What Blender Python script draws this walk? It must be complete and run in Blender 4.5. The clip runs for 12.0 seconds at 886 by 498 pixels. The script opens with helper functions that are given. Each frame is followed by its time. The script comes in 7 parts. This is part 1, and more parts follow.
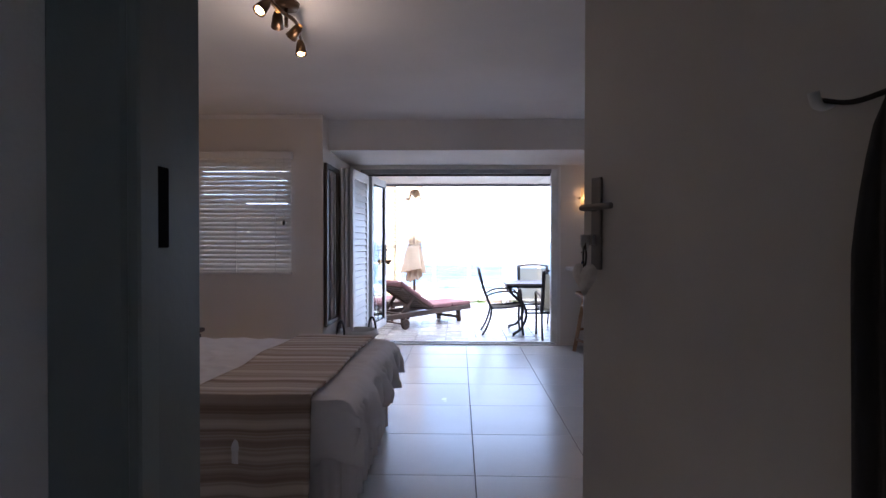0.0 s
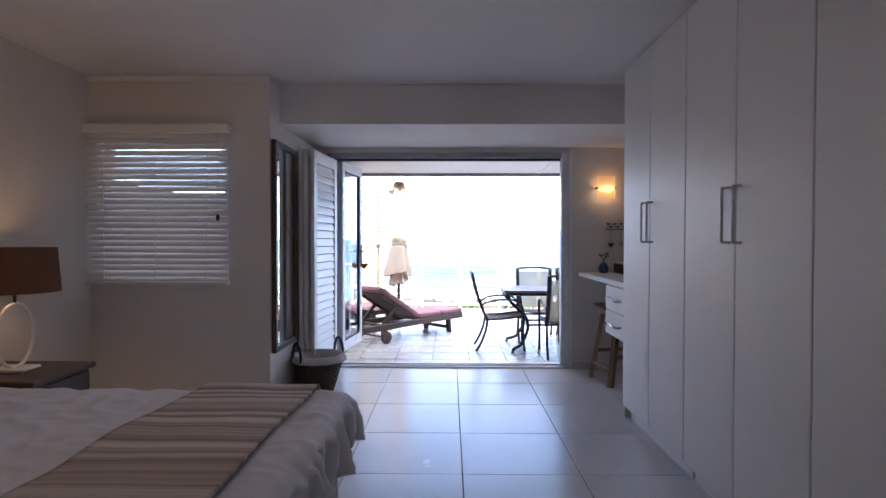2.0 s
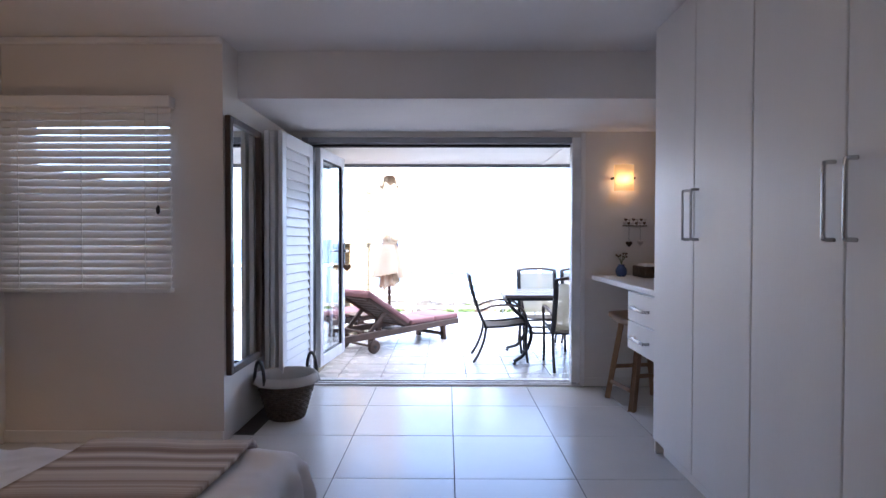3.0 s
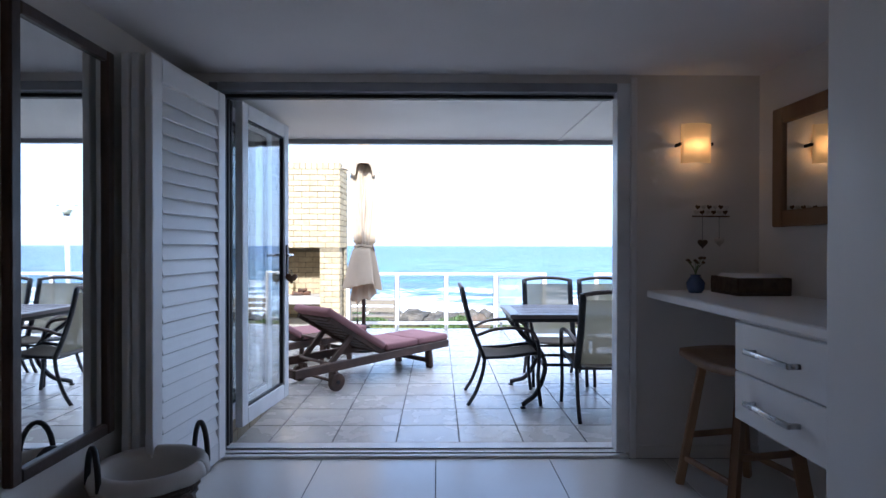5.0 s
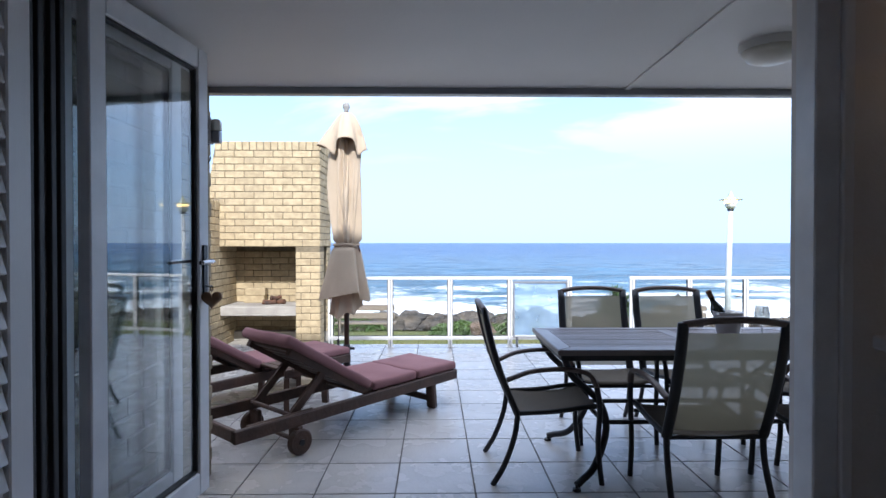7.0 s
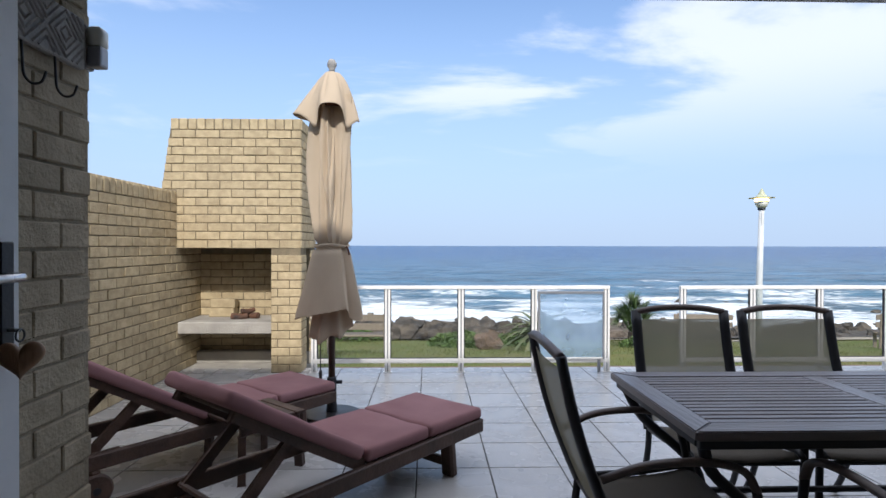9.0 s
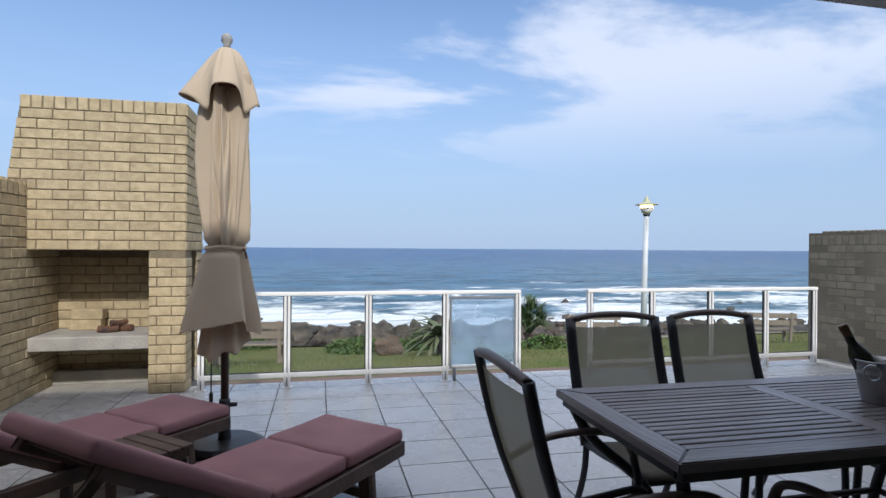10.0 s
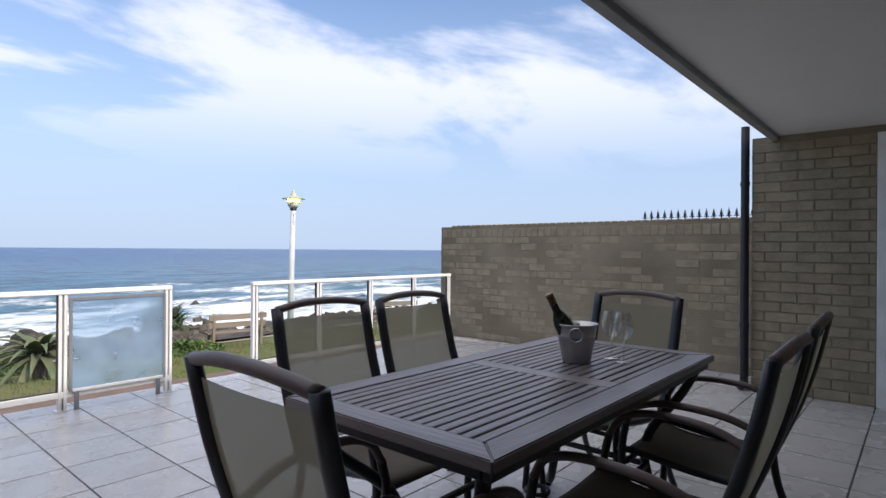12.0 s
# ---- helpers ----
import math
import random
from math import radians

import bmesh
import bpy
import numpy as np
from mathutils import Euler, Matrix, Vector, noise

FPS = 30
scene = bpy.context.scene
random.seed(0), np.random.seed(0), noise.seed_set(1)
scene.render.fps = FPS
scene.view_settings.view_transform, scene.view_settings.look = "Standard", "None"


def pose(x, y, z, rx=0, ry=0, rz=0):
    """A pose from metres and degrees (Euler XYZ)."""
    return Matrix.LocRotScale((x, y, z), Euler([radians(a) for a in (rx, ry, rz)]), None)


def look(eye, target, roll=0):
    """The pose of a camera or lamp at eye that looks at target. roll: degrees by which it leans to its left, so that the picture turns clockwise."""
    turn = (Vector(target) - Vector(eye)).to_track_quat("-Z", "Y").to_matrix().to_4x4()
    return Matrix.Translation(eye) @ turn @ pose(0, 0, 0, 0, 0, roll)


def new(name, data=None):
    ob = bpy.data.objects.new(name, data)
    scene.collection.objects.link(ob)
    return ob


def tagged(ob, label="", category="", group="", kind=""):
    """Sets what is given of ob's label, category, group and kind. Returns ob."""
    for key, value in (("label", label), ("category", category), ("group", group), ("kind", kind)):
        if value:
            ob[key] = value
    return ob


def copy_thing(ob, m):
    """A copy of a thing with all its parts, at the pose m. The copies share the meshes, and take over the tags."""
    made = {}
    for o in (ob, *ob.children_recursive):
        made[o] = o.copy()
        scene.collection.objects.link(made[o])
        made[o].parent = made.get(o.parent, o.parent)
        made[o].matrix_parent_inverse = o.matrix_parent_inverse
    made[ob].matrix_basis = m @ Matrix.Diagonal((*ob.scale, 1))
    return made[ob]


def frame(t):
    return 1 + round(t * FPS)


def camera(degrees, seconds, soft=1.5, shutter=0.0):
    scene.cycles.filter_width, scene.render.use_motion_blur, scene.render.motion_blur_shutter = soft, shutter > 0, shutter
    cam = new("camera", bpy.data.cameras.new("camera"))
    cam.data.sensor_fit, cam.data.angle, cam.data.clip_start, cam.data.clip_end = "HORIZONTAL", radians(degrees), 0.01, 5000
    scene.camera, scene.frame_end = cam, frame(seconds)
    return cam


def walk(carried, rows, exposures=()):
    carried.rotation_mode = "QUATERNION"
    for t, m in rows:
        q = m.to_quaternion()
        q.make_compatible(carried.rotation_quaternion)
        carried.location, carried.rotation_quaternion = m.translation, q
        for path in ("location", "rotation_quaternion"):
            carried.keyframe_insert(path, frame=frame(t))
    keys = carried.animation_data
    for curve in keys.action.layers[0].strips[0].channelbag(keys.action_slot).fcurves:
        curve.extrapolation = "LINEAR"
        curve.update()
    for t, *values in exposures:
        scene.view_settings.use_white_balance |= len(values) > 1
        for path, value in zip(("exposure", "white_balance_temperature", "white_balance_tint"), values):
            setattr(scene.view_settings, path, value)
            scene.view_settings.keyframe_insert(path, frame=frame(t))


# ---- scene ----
cam = camera(77.0, 12.0)
PATH = [
    (0, (0.033, -0.109, 1.178), (-0.023, 1.89, 1.152), 0.1),
    (0.5, (0.042, 0.178, 1.199), (0.0, 2.178, 1.168), 0.1),
    (1, (0.028, 0.465, 1.197), (-0.005, 2.465, 1.164), 0.1),
    (1.5, (0.05, 0.738, 1.196), (0.016, 2.737, 1.168), 0.1),
    (2, (0.052, 1.069, 1.195), (0.027, 3.068, 1.162), 0.1),
    (2.5, (0.062, 1.415, 1.176), (0.036, 3.415, 1.143), 0.1),
    (3, (0.077, 1.76, 1.185), (0.064, 3.76, 1.15), 0.1),
    (5, (0.129, 3.276, 1.136), (0.146, 5.276, 1.124), 0.1),
    (5.5, (0.119, 3.671, 1.128), (0.139, 5.67, 1.115), 0.1),
    (6, (0.101, 4.051, 1.128), (0.128, 6.051, 1.116), 0.1),
    (6.5, (0.095, 4.414, 1.145), (0.123, 6.413, 1.123), 0.1),
    (7, (0.06, 4.755, 1.15), (0.09, 6.754, 1.127), -0.0),
    (9, (-0.079, 6.007, 1.134), (-0.026, 8.006, 1.121), 0.1),
    (9.5, (-0.119, 6.223, 1.131), (0.022, 8.218, 1.124), 0.2),
    (10, (-0.196, 6.343, 1.138), (0.235, 8.296, 1.135), 0.4),
    (10.5, (-0.222, 6.453, 1.113), (0.5, 8.318, 1.113), 0.5),
    (11, (-0.193, 6.618, 1.043), (0.781, 8.365, 1.045), 0.3),
    (11.5, (-0.204, 6.767, 1.039), (1.049, 8.326, 1.042), 0.3),
    (12, (-0.249, 6.909, 1.037), (1.265, 8.217, 1.04), 0.4),
]
walk(cam, [(t, look(eye, target, roll)) for t, eye, target, roll in PATH],
     exposures=[(0.0, 2.92, 5900, 20), (0.5, 2.70, 5850, 20), (1.0, 2.52, 5800, 20), (1.5, 2.62, 5800, 20), (2.0, 2.92, 5800, 19), (2.5, 3.18, 5750, 19), (3.2, 3.34, 5700, 18), (4.8, 2.08, 5450, 14), (5.5, 1.82, 5400, 12), (6.5, 1.42, 5550, 12), (7.2, 1.12, 5700, 13), (8.8, 0.6, 6050, 12), (9.5, 0.45, 5950, 12), (10.0, 0.28, 5900, 11), (10.5, 0.12, 5850, 10), (11.0, 0.25, 5900, 12), (11.5, 0.42, 6050, 14), (12.0, 0.55, 6300, 15)])

# ---- world and sun ----
SUN_FROM = Vector((0.07, -1.0, 0.80)).normalized()
world = bpy.data.worlds.new("sky")
scene.world = world
world.use_nodes = True
wn, wl = world.node_tree.nodes, world.node_tree.links
wn.clear()
w_out = wn.new("ShaderNodeOutputWorld")
w_bg = wn.new("ShaderNodeBackground")
w_sky = wn.new("ShaderNodeTexSky")
w_sky.sky_type = "NISHITA"
w_sky.sun_disc = False
w_sky.sun_elevation = math.asin(SUN_FROM.z)
w_sky.sun_rotation = math.atan2(SUN_FROM.x, SUN_FROM.y)
w_sky.air_density, w_sky.dust_density, w_sky.ozone_density = 1.0, 0.4, 3.0
w_tc = wn.new("ShaderNodeTexCoord")
w_sep = wn.new("ShaderNodeSeparateXYZ")
wl.new(w_tc.outputs["Generated"], w_sep.inputs[0])
# clouds: noise over the plane of a high cloud deck
w_zz = wn.new("ShaderNodeMath"); w_zz.operation = "ADD"; w_zz.inputs[1].default_value = 0.12
wl.new(w_sep.outputs[2], w_zz.inputs[0])
w_div = wn.new("ShaderNodeVectorMath"); w_div.operation = "DIVIDE"
w_cmb = wn.new("ShaderNodeCombineXYZ")
for i in range(3):
    wl.new(w_zz.outputs[0], w_cmb.inputs[i])
wl.new(w_tc.outputs["Generated"], w_div.inputs[0])
wl.new(w_cmb.outputs[0], w_div.inputs[1])
w_map = wn.new("ShaderNodeMapping")
w_map.inputs["Location"].default_value = (0.35, 0.55, 0.0)
w_map.inputs["Scale"].default_value = (0.75, 1.0, 0.0)
wl.new(w_div.outputs[0], w_map.inputs[0])
w_noise = wn.new("ShaderNodeTexNoise")
w_noise.inputs["Scale"].default_value = 0.9
w_noise.inputs["Detail"].default_value = 9.0
w_noise.inputs["Roughness"].default_value = 0.55
w_noise.inputs["Distortion"].default_value = 0.4
wl.new(w_map.outputs[0], w_noise.inputs["Vector"])
w_ramp = wn.new("ShaderNodeMapRange")
w_ramp.interpolation_type = "SMOOTHSTEP"
w_ramp.inputs[1].default_value, w_ramp.inputs[2].default_value = 0.505, 0.625
w_ramp.inputs[3].default_value, w_ramp.inputs[4].default_value = 0.0, 0.85
w_east = wn.new("ShaderNodeMapRange"); w_east.interpolation_type = "SMOOTHSTEP"
w_east.inputs[1].default_value, w_east.inputs[2].default_value = -0.35, 0.45
w_east.inputs[3].default_value, w_east.inputs[4].default_value = -0.03, 0.09
wl.new(w_sep.outputs[0], w_east.inputs[0])
# extra cloud cover overhead, out of view, added to lift the ambient light
w_up = wn.new("ShaderNodeMapRange"); w_up.interpolation_type = "SMOOTHSTEP"
w_up.inputs[1].default_value, w_up.inputs[2].default_value = 0.42, 0.68
w_up.inputs[3].default_value, w_up.inputs[4].default_value = 0.0, 0.20
wl.new(w_sep.outputs[2], w_up.inputs[0])
w_cov = wn.new("ShaderNodeMath"); w_cov.operation = "ADD"
w_cov2 = wn.new("ShaderNodeMath"); w_cov2.operation = "ADD"
wl.new(w_noise.outputs["Fac"], w_cov.inputs[0]); wl.new(w_east.outputs[0], w_cov.inputs[1])
wl.new(w_cov.outputs[0], w_cov2.inputs[0]); wl.new(w_up.outputs[0], w_cov2.inputs[1])
wl.new(w_cov2.outputs[0], w_ramp.inputs[0])
w_low = wn.new("ShaderNodeMapRange")
w_low.interpolation_type = "SMOOTHSTEP"
w_low.inputs[1].default_value, w_low.inputs[2].default_value = 0.10, 0.30
wl.new(w_sep.outputs[2], w_low.inputs[0])
w_fac = wn.new("ShaderNodeMath"); w_fac.operation = "MULTIPLY"
wl.new(w_ramp.outputs[0], w_fac.inputs[0])
wl.new(w_low.outputs[0], w_fac.inputs[1])
w_mix = wn.new("ShaderNodeMix"); w_mix.data_type = "RGBA"
wl.new(w_fac.outputs[0], w_mix.inputs["Factor"])
w_haze = wn.new("ShaderNodeMapRange"); w_haze.interpolation_type = "SMOOTHSTEP"
w_haze.inputs[1].default_value, w_haze.inputs[2].default_value = -0.02, 0.55
w_haze.inputs[3].default_value, w_haze.inputs[4].default_value = 0.95, 0.0
wl.new(w_sep.outputs[2], w_haze.inputs[0])
w_air = wn.new("ShaderNodeMix"); w_air.data_type = "RGBA"
wl.new(w_haze.outputs[0], w_air.inputs["Factor"])
wl.new(w_sky.outputs[0], w_air.inputs["A"])
w_air.inputs["B"].default_value = (2.75, 3.5, 4.55, 1)
wl.new(w_air.outputs["Result"], w_mix.inputs["A"])
# cloud overhead, out of view, is made brighter than that over the sea, as added ambient light
w_cc = wn.new("ShaderNodeMix"); w_cc.data_type = "RGBA"
w_up2 = wn.new("ShaderNodeMapRange")
w_up2.inputs[1].default_value, w_up2.inputs[2].default_value = 0.40, 0.75
wl.new(w_sep.outputs[2], w_up2.inputs[0])
wl.new(w_up2.outputs[0], w_cc.inputs["Factor"])
w_cc.inputs["A"].default_value, w_cc.inputs["B"].default_value = (5.3, 5.5, 6.0, 1), (7.4, 7.4, 7.6, 1)
wl.new(w_cc.outputs["Result"], w_mix.inputs["B"])
wl.new(w_mix.outputs["Result"], w_bg.inputs["Color"])
w_bg.inputs["Strength"].default_value = 0.13
wl.new(w_bg.outputs[0], w_out.inputs[0])

sun_data = bpy.data.lights.new("sun", "SUN")
sun_data.energy, sun_data.angle, sun_data.color = 2.8, radians(2.0), (1.0, 0.93, 0.82)
sun = new("sun", sun_data)
sun.matrix_world = look(SUN_FROM * 50, (0, 0, 0))


def lamp(name, kind, place, watts, colour, size=0.03):
    data = bpy.data.lights.new(name, kind)
    data.energy, data.color = watts, colour
    data.shadow_soft_size = size
    ob = new(name, data)
    ob.location = place
    return ob


WARM = (1.0, 0.62, 0.30)
lamp("bedside_glow", "POINT", (-2.225, 3.95, 1.06), 0.42, WARM, 0.05)
lamp("ceiling_spot_glow", "POINT", (-0.80, 2.62, 1.98), 0.50, (1.0, 0.78, 0.58), 0.06)
lamp("sconce_glow", "POINT", (1.482, 6.205, 1.66), 0.12, WARM, 0.03)

# ---- materials ----


def mat(name, col, rough=0.6, metal=0.0, col2=None, scale=4.0, bump=0.1, bscale=60.0, rnd=0.0, stretch=(1, 1, 1), spec=0.5, mixlo=0.35, mixhi=0.65, detail=6.0, coat=0.0, island=0.0, dist=0.02):
    """A painted, woven, stone or wooden surface: two tones mixed by noise at one scale, relief at another."""
    m = bpy.data.materials.new(name)
    m.use_nodes = True
    n, l = m.node_tree.nodes, m.node_tree.links
    b = n["Principled BSDF"]
    b.inputs["Roughness"].default_value = rough
    b.inputs["Metallic"].default_value = metal
    b.inputs["Specular IOR Level"].default_value = spec
    b.inputs["Coat Weight"].default_value = coat
    if col2 is None:
        col2 = tuple(c * 0.86 for c in col)
    tc = n.new("ShaderNodeTexCoord")
    mp = n.new("ShaderNodeMapping")
    mp.inputs["Scale"].default_value = stretch
    info = n.new("ShaderNodeObjectInfo")
    off = n.new("ShaderNodeVectorMath"); off.operation = "SCALE"
    off.inputs[0].default_value = (17.0, 31.0, 23.0)
    l.new(info.outputs["Random"], off.inputs["Scale"])
    l.new(off.outputs[0], mp.inputs["Location"])
    l.new(tc.outputs["Object"], mp.inputs["Vector"])
    no = n.new("ShaderNodeTexNoise")
    no.inputs["Scale"].default_value, no.inputs["Detail"].default_value = scale, detail
    l.new(mp.outputs[0], no.inputs["Vector"])
    rg = n.new("ShaderNodeMapRange")
    rg.inputs[1].default_value, rg.inputs[2].default_value = mixlo, mixhi
    l.new(no.outputs["Fac"], rg.inputs[0])
    mx = n.new("ShaderNodeMix"); mx.data_type = "RGBA"
    mx.inputs["A"].default_value, mx.inputs["B"].default_value = (*col, 1), (*col2, 1)
    l.new(rg.outputs[0], mx.inputs["Factor"])
    last = mx.outputs["Result"]
    if rnd or island:
        hs = n.new("ShaderNodeHueSaturation")
        v = n.new("ShaderNodeMapRange")
        v.inputs[3].default_value, v.inputs[4].default_value = 1 - max(rnd, island), 1 + max(rnd, island)
        if island:
            gi = n.new("ShaderNodeNewGeometry")
            l.new(gi.outputs["Random Per Island"], v.inputs[0])
        else:
            l.new(info.outputs["Random"], v.inputs[0])
        l.new(v.outputs[0], hs.inputs["Value"])
        l.new(last, hs.inputs["Color"])
        last = hs.outputs[0]
    l.new(last, b.inputs["Base Color"])
    if bump:
        nb = n.new("ShaderNodeTexNoise")
        nb.inputs["Scale"].default_value, nb.inputs["Detail"].default_value = bscale, 4.0
        l.new(mp.outputs[0], nb.inputs["Vector"])
        bp = n.new("ShaderNodeBump")
        bp.inputs["Strength"].default_value, bp.inputs["Distance"].default_value = bump, dist
        l.new(nb.outputs["Fac"], bp.inputs["Height"])
        l.new(bp.outputs[0], b.inputs["Normal"])
        rr = n.new("ShaderNodeMapRange")
        rr.inputs[3].default_value, rr.inputs[4].default_value = max(rough - 0.07, 0.02), min(rough + 0.07, 1.0)
        l.new(no.outputs["Fac"], rr.inputs[0])
        l.new(rr.outputs[0], b.inputs["Roughness"])
    return m


def glass_mat(name, tint=(0.97, 0.985, 0.98), rough=0.0, haze=0.0, hazecol=(0.6, 0.7, 0.75), gloss=0.035):
    """Thin clear glass: a see-through sheet with a mirror's gloss by Fresnel, hazed where it is misted."""
    m = bpy.data.materials.new(name)
    m.use_nodes = True
    n, l = m.node_tree.nodes, m.node_tree.links
    n.clear()
    out = n.new("ShaderNodeOutputMaterial")
    tr = n.new("ShaderNodeBsdfTransparent"); tr.inputs[0].default_value = (*tint, 1)
    gl = n.new("ShaderNodeBsdfGlossy"); gl.inputs["Roughness"].default_value = rough
    lw = n.new("ShaderNodeLayerWeight"); lw.inputs[0].default_value = 0.5
    pw = n.new("ShaderNodeMath"); pw.operation = "POWER"; pw.inputs[1].default_value = 4.0
    l.new(lw.outputs["Facing"], pw.inputs[0])
    fr = n.new("ShaderNodeMath"); fr.operation = "MULTIPLY_ADD"
    fr.inputs[1].default_value, fr.inputs[2].default_value = 0.9, gloss
    l.new(pw.outputs[0], fr.inputs[0])
    mx = n.new("ShaderNodeMixShader")
    l.new(fr.outputs[0], mx.inputs[0]); l.new(tr.outputs[0], mx.inputs[1]); l.new(gl.outputs[0], mx.inputs[2])
    last = mx
    if haze:
        df = n.new("ShaderNodeBsdfDiffuse"); df.inputs[0].default_value = (*hazecol, 1)
        tl = n.new("ShaderNodeBsdfTranslucent"); tl.inputs[0].default_value = (*hazecol, 1)
        ad = n.new("ShaderNodeMixShader"); ad.inputs[0].default_value = 0.6
        l.new(df.outputs[0], ad.inputs[1]); l.new(tl.outputs[0], ad.inputs[2])
        tc = n.new("ShaderNodeTexCoord")
        no = n.new("ShaderNodeTexNoise"); no.inputs["Scale"].default_value = 3.0
        l.new(tc.outputs["Object"], no.inputs["Vector"])
        rg = n.new("ShaderNodeMapRange")
        rg.inputs[1].default_value, rg.inputs[2].default_value = 0.25, 0.7
        rg.inputs[3].default_value, rg.inputs[4].default_value = haze * 0.5, min(haze * 1.3, 1)
        l.new(no.outputs["Fac"], rg.inputs[0])
        m2 = n.new("ShaderNodeMixShader")
        l.new(rg.outputs[0], m2.inputs[0]); l.new(mx.outputs[0], m2.inputs[1]); l.new(ad.outputs[0], m2.inputs[2])
        last = m2
    l.new(last.outputs[0], out.inputs[0])
    return m


def glow_mat(name, col, strength):
    m = bpy.data.materials.new(name)
    m.use_nodes = True
    b = m.node_tree.nodes["Principled BSDF"]
    b.inputs["Base Color"].default_value = (*col, 1)
    b.inputs["Emission Color"].default_value = (*col, 1)
    b.inputs["Emission Strength"].default_value = strength
    return m


def cloth_mat(name, col, weave=500.0, rough=0.9, col2=None, through_light=0.0, see=0.0, scale=3.0):
    """Woven cloth; see: the share of light that passes straight through an open mesh."""
    m = mat(name, col, rough, 0.0, col2, scale, 0.25, weave, spec=0.2, dist=0.003)
    n, l = m.node_tree.nodes, m.node_tree.links
    b, out = n["Principled BSDF"], n["Material Output"]
    last = b.outputs[0]
    if through_light:
        tl = n.new("ShaderNodeBsdfTranslucent"); tl.inputs[0].default_value = (*col, 1)
        mx = n.new("ShaderNodeMixShader"); mx.inputs[0].default_value = through_light
        l.new(last, mx.inputs[1]); l.new(tl.outputs[0], mx.inputs[2])
        last = mx.outputs[0]
    if see:
        tr = n.new("ShaderNodeBsdfTransparent")
        mx = n.new("ShaderNodeMixShader"); mx.inputs[0].default_value = see
        l.new(last, mx.inputs[1]); l.new(tr.outputs[0], mx.inputs[2])
        last = mx.outputs[0]
    l.new(last, out.inputs[0])
    return m


M = {}
M["plaster"] = mat("plaster", (0.76, 0.72, 0.68), 0.85, scale=1.2, col2=(0.72, 0.68, 0.64), bump=0.08, bscale=90, spec=0.2)
M["ceiling"] = mat("ceiling_paint", (0.82, 0.80, 0.79), 0.75, scale=0.8, bump=0.05, bscale=70, spec=0.25)
M["soffit"] = mat("soffit_paint", (0.80, 0.80, 0.79), 0.5, scale=1.0, col2=(0.75, 0.75, 0.74), bump=0.05, bscale=40)
M["tile_in"] = mat("glazed_floor_tile", (0.66, 0.64, 0.61), 0.24, scale=2.5, col2=(0.62, 0.60, 0.57), bump=0.03, bscale=25, rnd=0.03)
M["tile_out"] = mat("patio_floor_tile", (0.51, 0.50, 0.49), 0.27, scale=5, col2=(0.44, 0.43, 0.42), bump=0.06, bscale=40, rnd=0.05)
M["grout"] = mat("dark_grout", (0.085, 0.08, 0.078), 0.9, scale=20, bump=0.2)
M["white_wood"] = mat("white_painted_wood", (0.82, 0.81, 0.80), 0.40, scale=3, col2=(0.79, 0.78, 0.77), bump=0.03, bscale=120, stretch=(1, 1, 0.1))
M["door_paint"] = mat("cream_door_paint", (0.60, 0.56, 0.51), 0.5, scale=2, bump=0.05, bscale=80)
M["jamb_paint"] = mat("grey_green_frame_paint", (0.24, 0.28, 0.27), 0.5, scale=3, bump=0.05)
M["alu"] = mat("white_coated_aluminium", (0.82, 0.83, 0.84), 0.35, scale=6, bump=0.02, bscale=80)
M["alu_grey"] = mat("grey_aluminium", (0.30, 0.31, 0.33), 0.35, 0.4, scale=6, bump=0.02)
M["seal"] = mat("black_rubber_seal", (0.025, 0.025, 0.027), 0.6, scale=8, bump=0.05)
M["chrome"] = mat("brushed_steel", (0.55, 0.55, 0.55), 0.28, 1.0, scale=15, bump=0.03, bscale=150, stretch=(1, 1, 0.1))
M["dark_metal"] = mat("dark_powder_coated_metal", (0.022, 0.023, 0.028), 0.42, 0.2, scale=10, bump=0.06, bscale=150)
M["bronze"] = mat("bronze_metal", (0.12, 0.075, 0.045), 0.35, 0.9, scale=10, bump=0.05)
M["teak_dark"] = mat("dark_stained_wood", (0.085, 0.045, 0.030), 0.55, scale=7, col2=(0.05, 0.028, 0.02), bump=0.25, bscale=40, stretch=(1, 1, 1))
M["table_wood"] = mat("weathered_grey_brown_wood", (0.20, 0.18, 0.185), 0.33, scale=6, col2=(0.14, 0.115, 0.11), bump=0.2, bscale=60, stretch=(0.12, 1, 1), rnd=0.1)
M["oak"] = mat("oiled_wood", (0.30, 0.17, 0.085), 0.5, scale=6, col2=(0.19, 0.10, 0.05), bump=0.15, bscale=40, stretch=(1, 1, 0.15))
M["dark_wood"] = mat("dark_wood", (0.075, 0.045, 0.032), 0.45, scale=6, col2=(0.045, 0.028, 0.02), bump=0.12, bscale=40, stretch=(0.2, 1, 1))
M["brick"] = mat("yellow_face_brick", (0.50, 0.405, 0.25), 0.85, scale=14, col2=(0.39, 0.31, 0.19), bump=0.5, bscale=70, rnd=0.10, spec=0.2)
M["brick_grey"] = mat("grey_brown_face_brick", (0.35, 0.295, 0.21), 0.88, scale=9, col2=(0.26, 0.22, 0.155), bump=0.4, bscale=70, rnd=0.06, spec=0.2)
M["mortar"] = mat("mortar", (0.25, 0.205, 0.135), 0.95, scale=12, col2=(0.18, 0.15, 0.10), bump=0.5, bscale=90, spec=0.1)
M["mortar_grey"] = mat("grey_mortar_wash", (0.30, 0.255, 0.185), 0.95, scale=1.4, col2=(0.20, 0.168, 0.12), bump=0.5, bscale=60, spec=0.1)
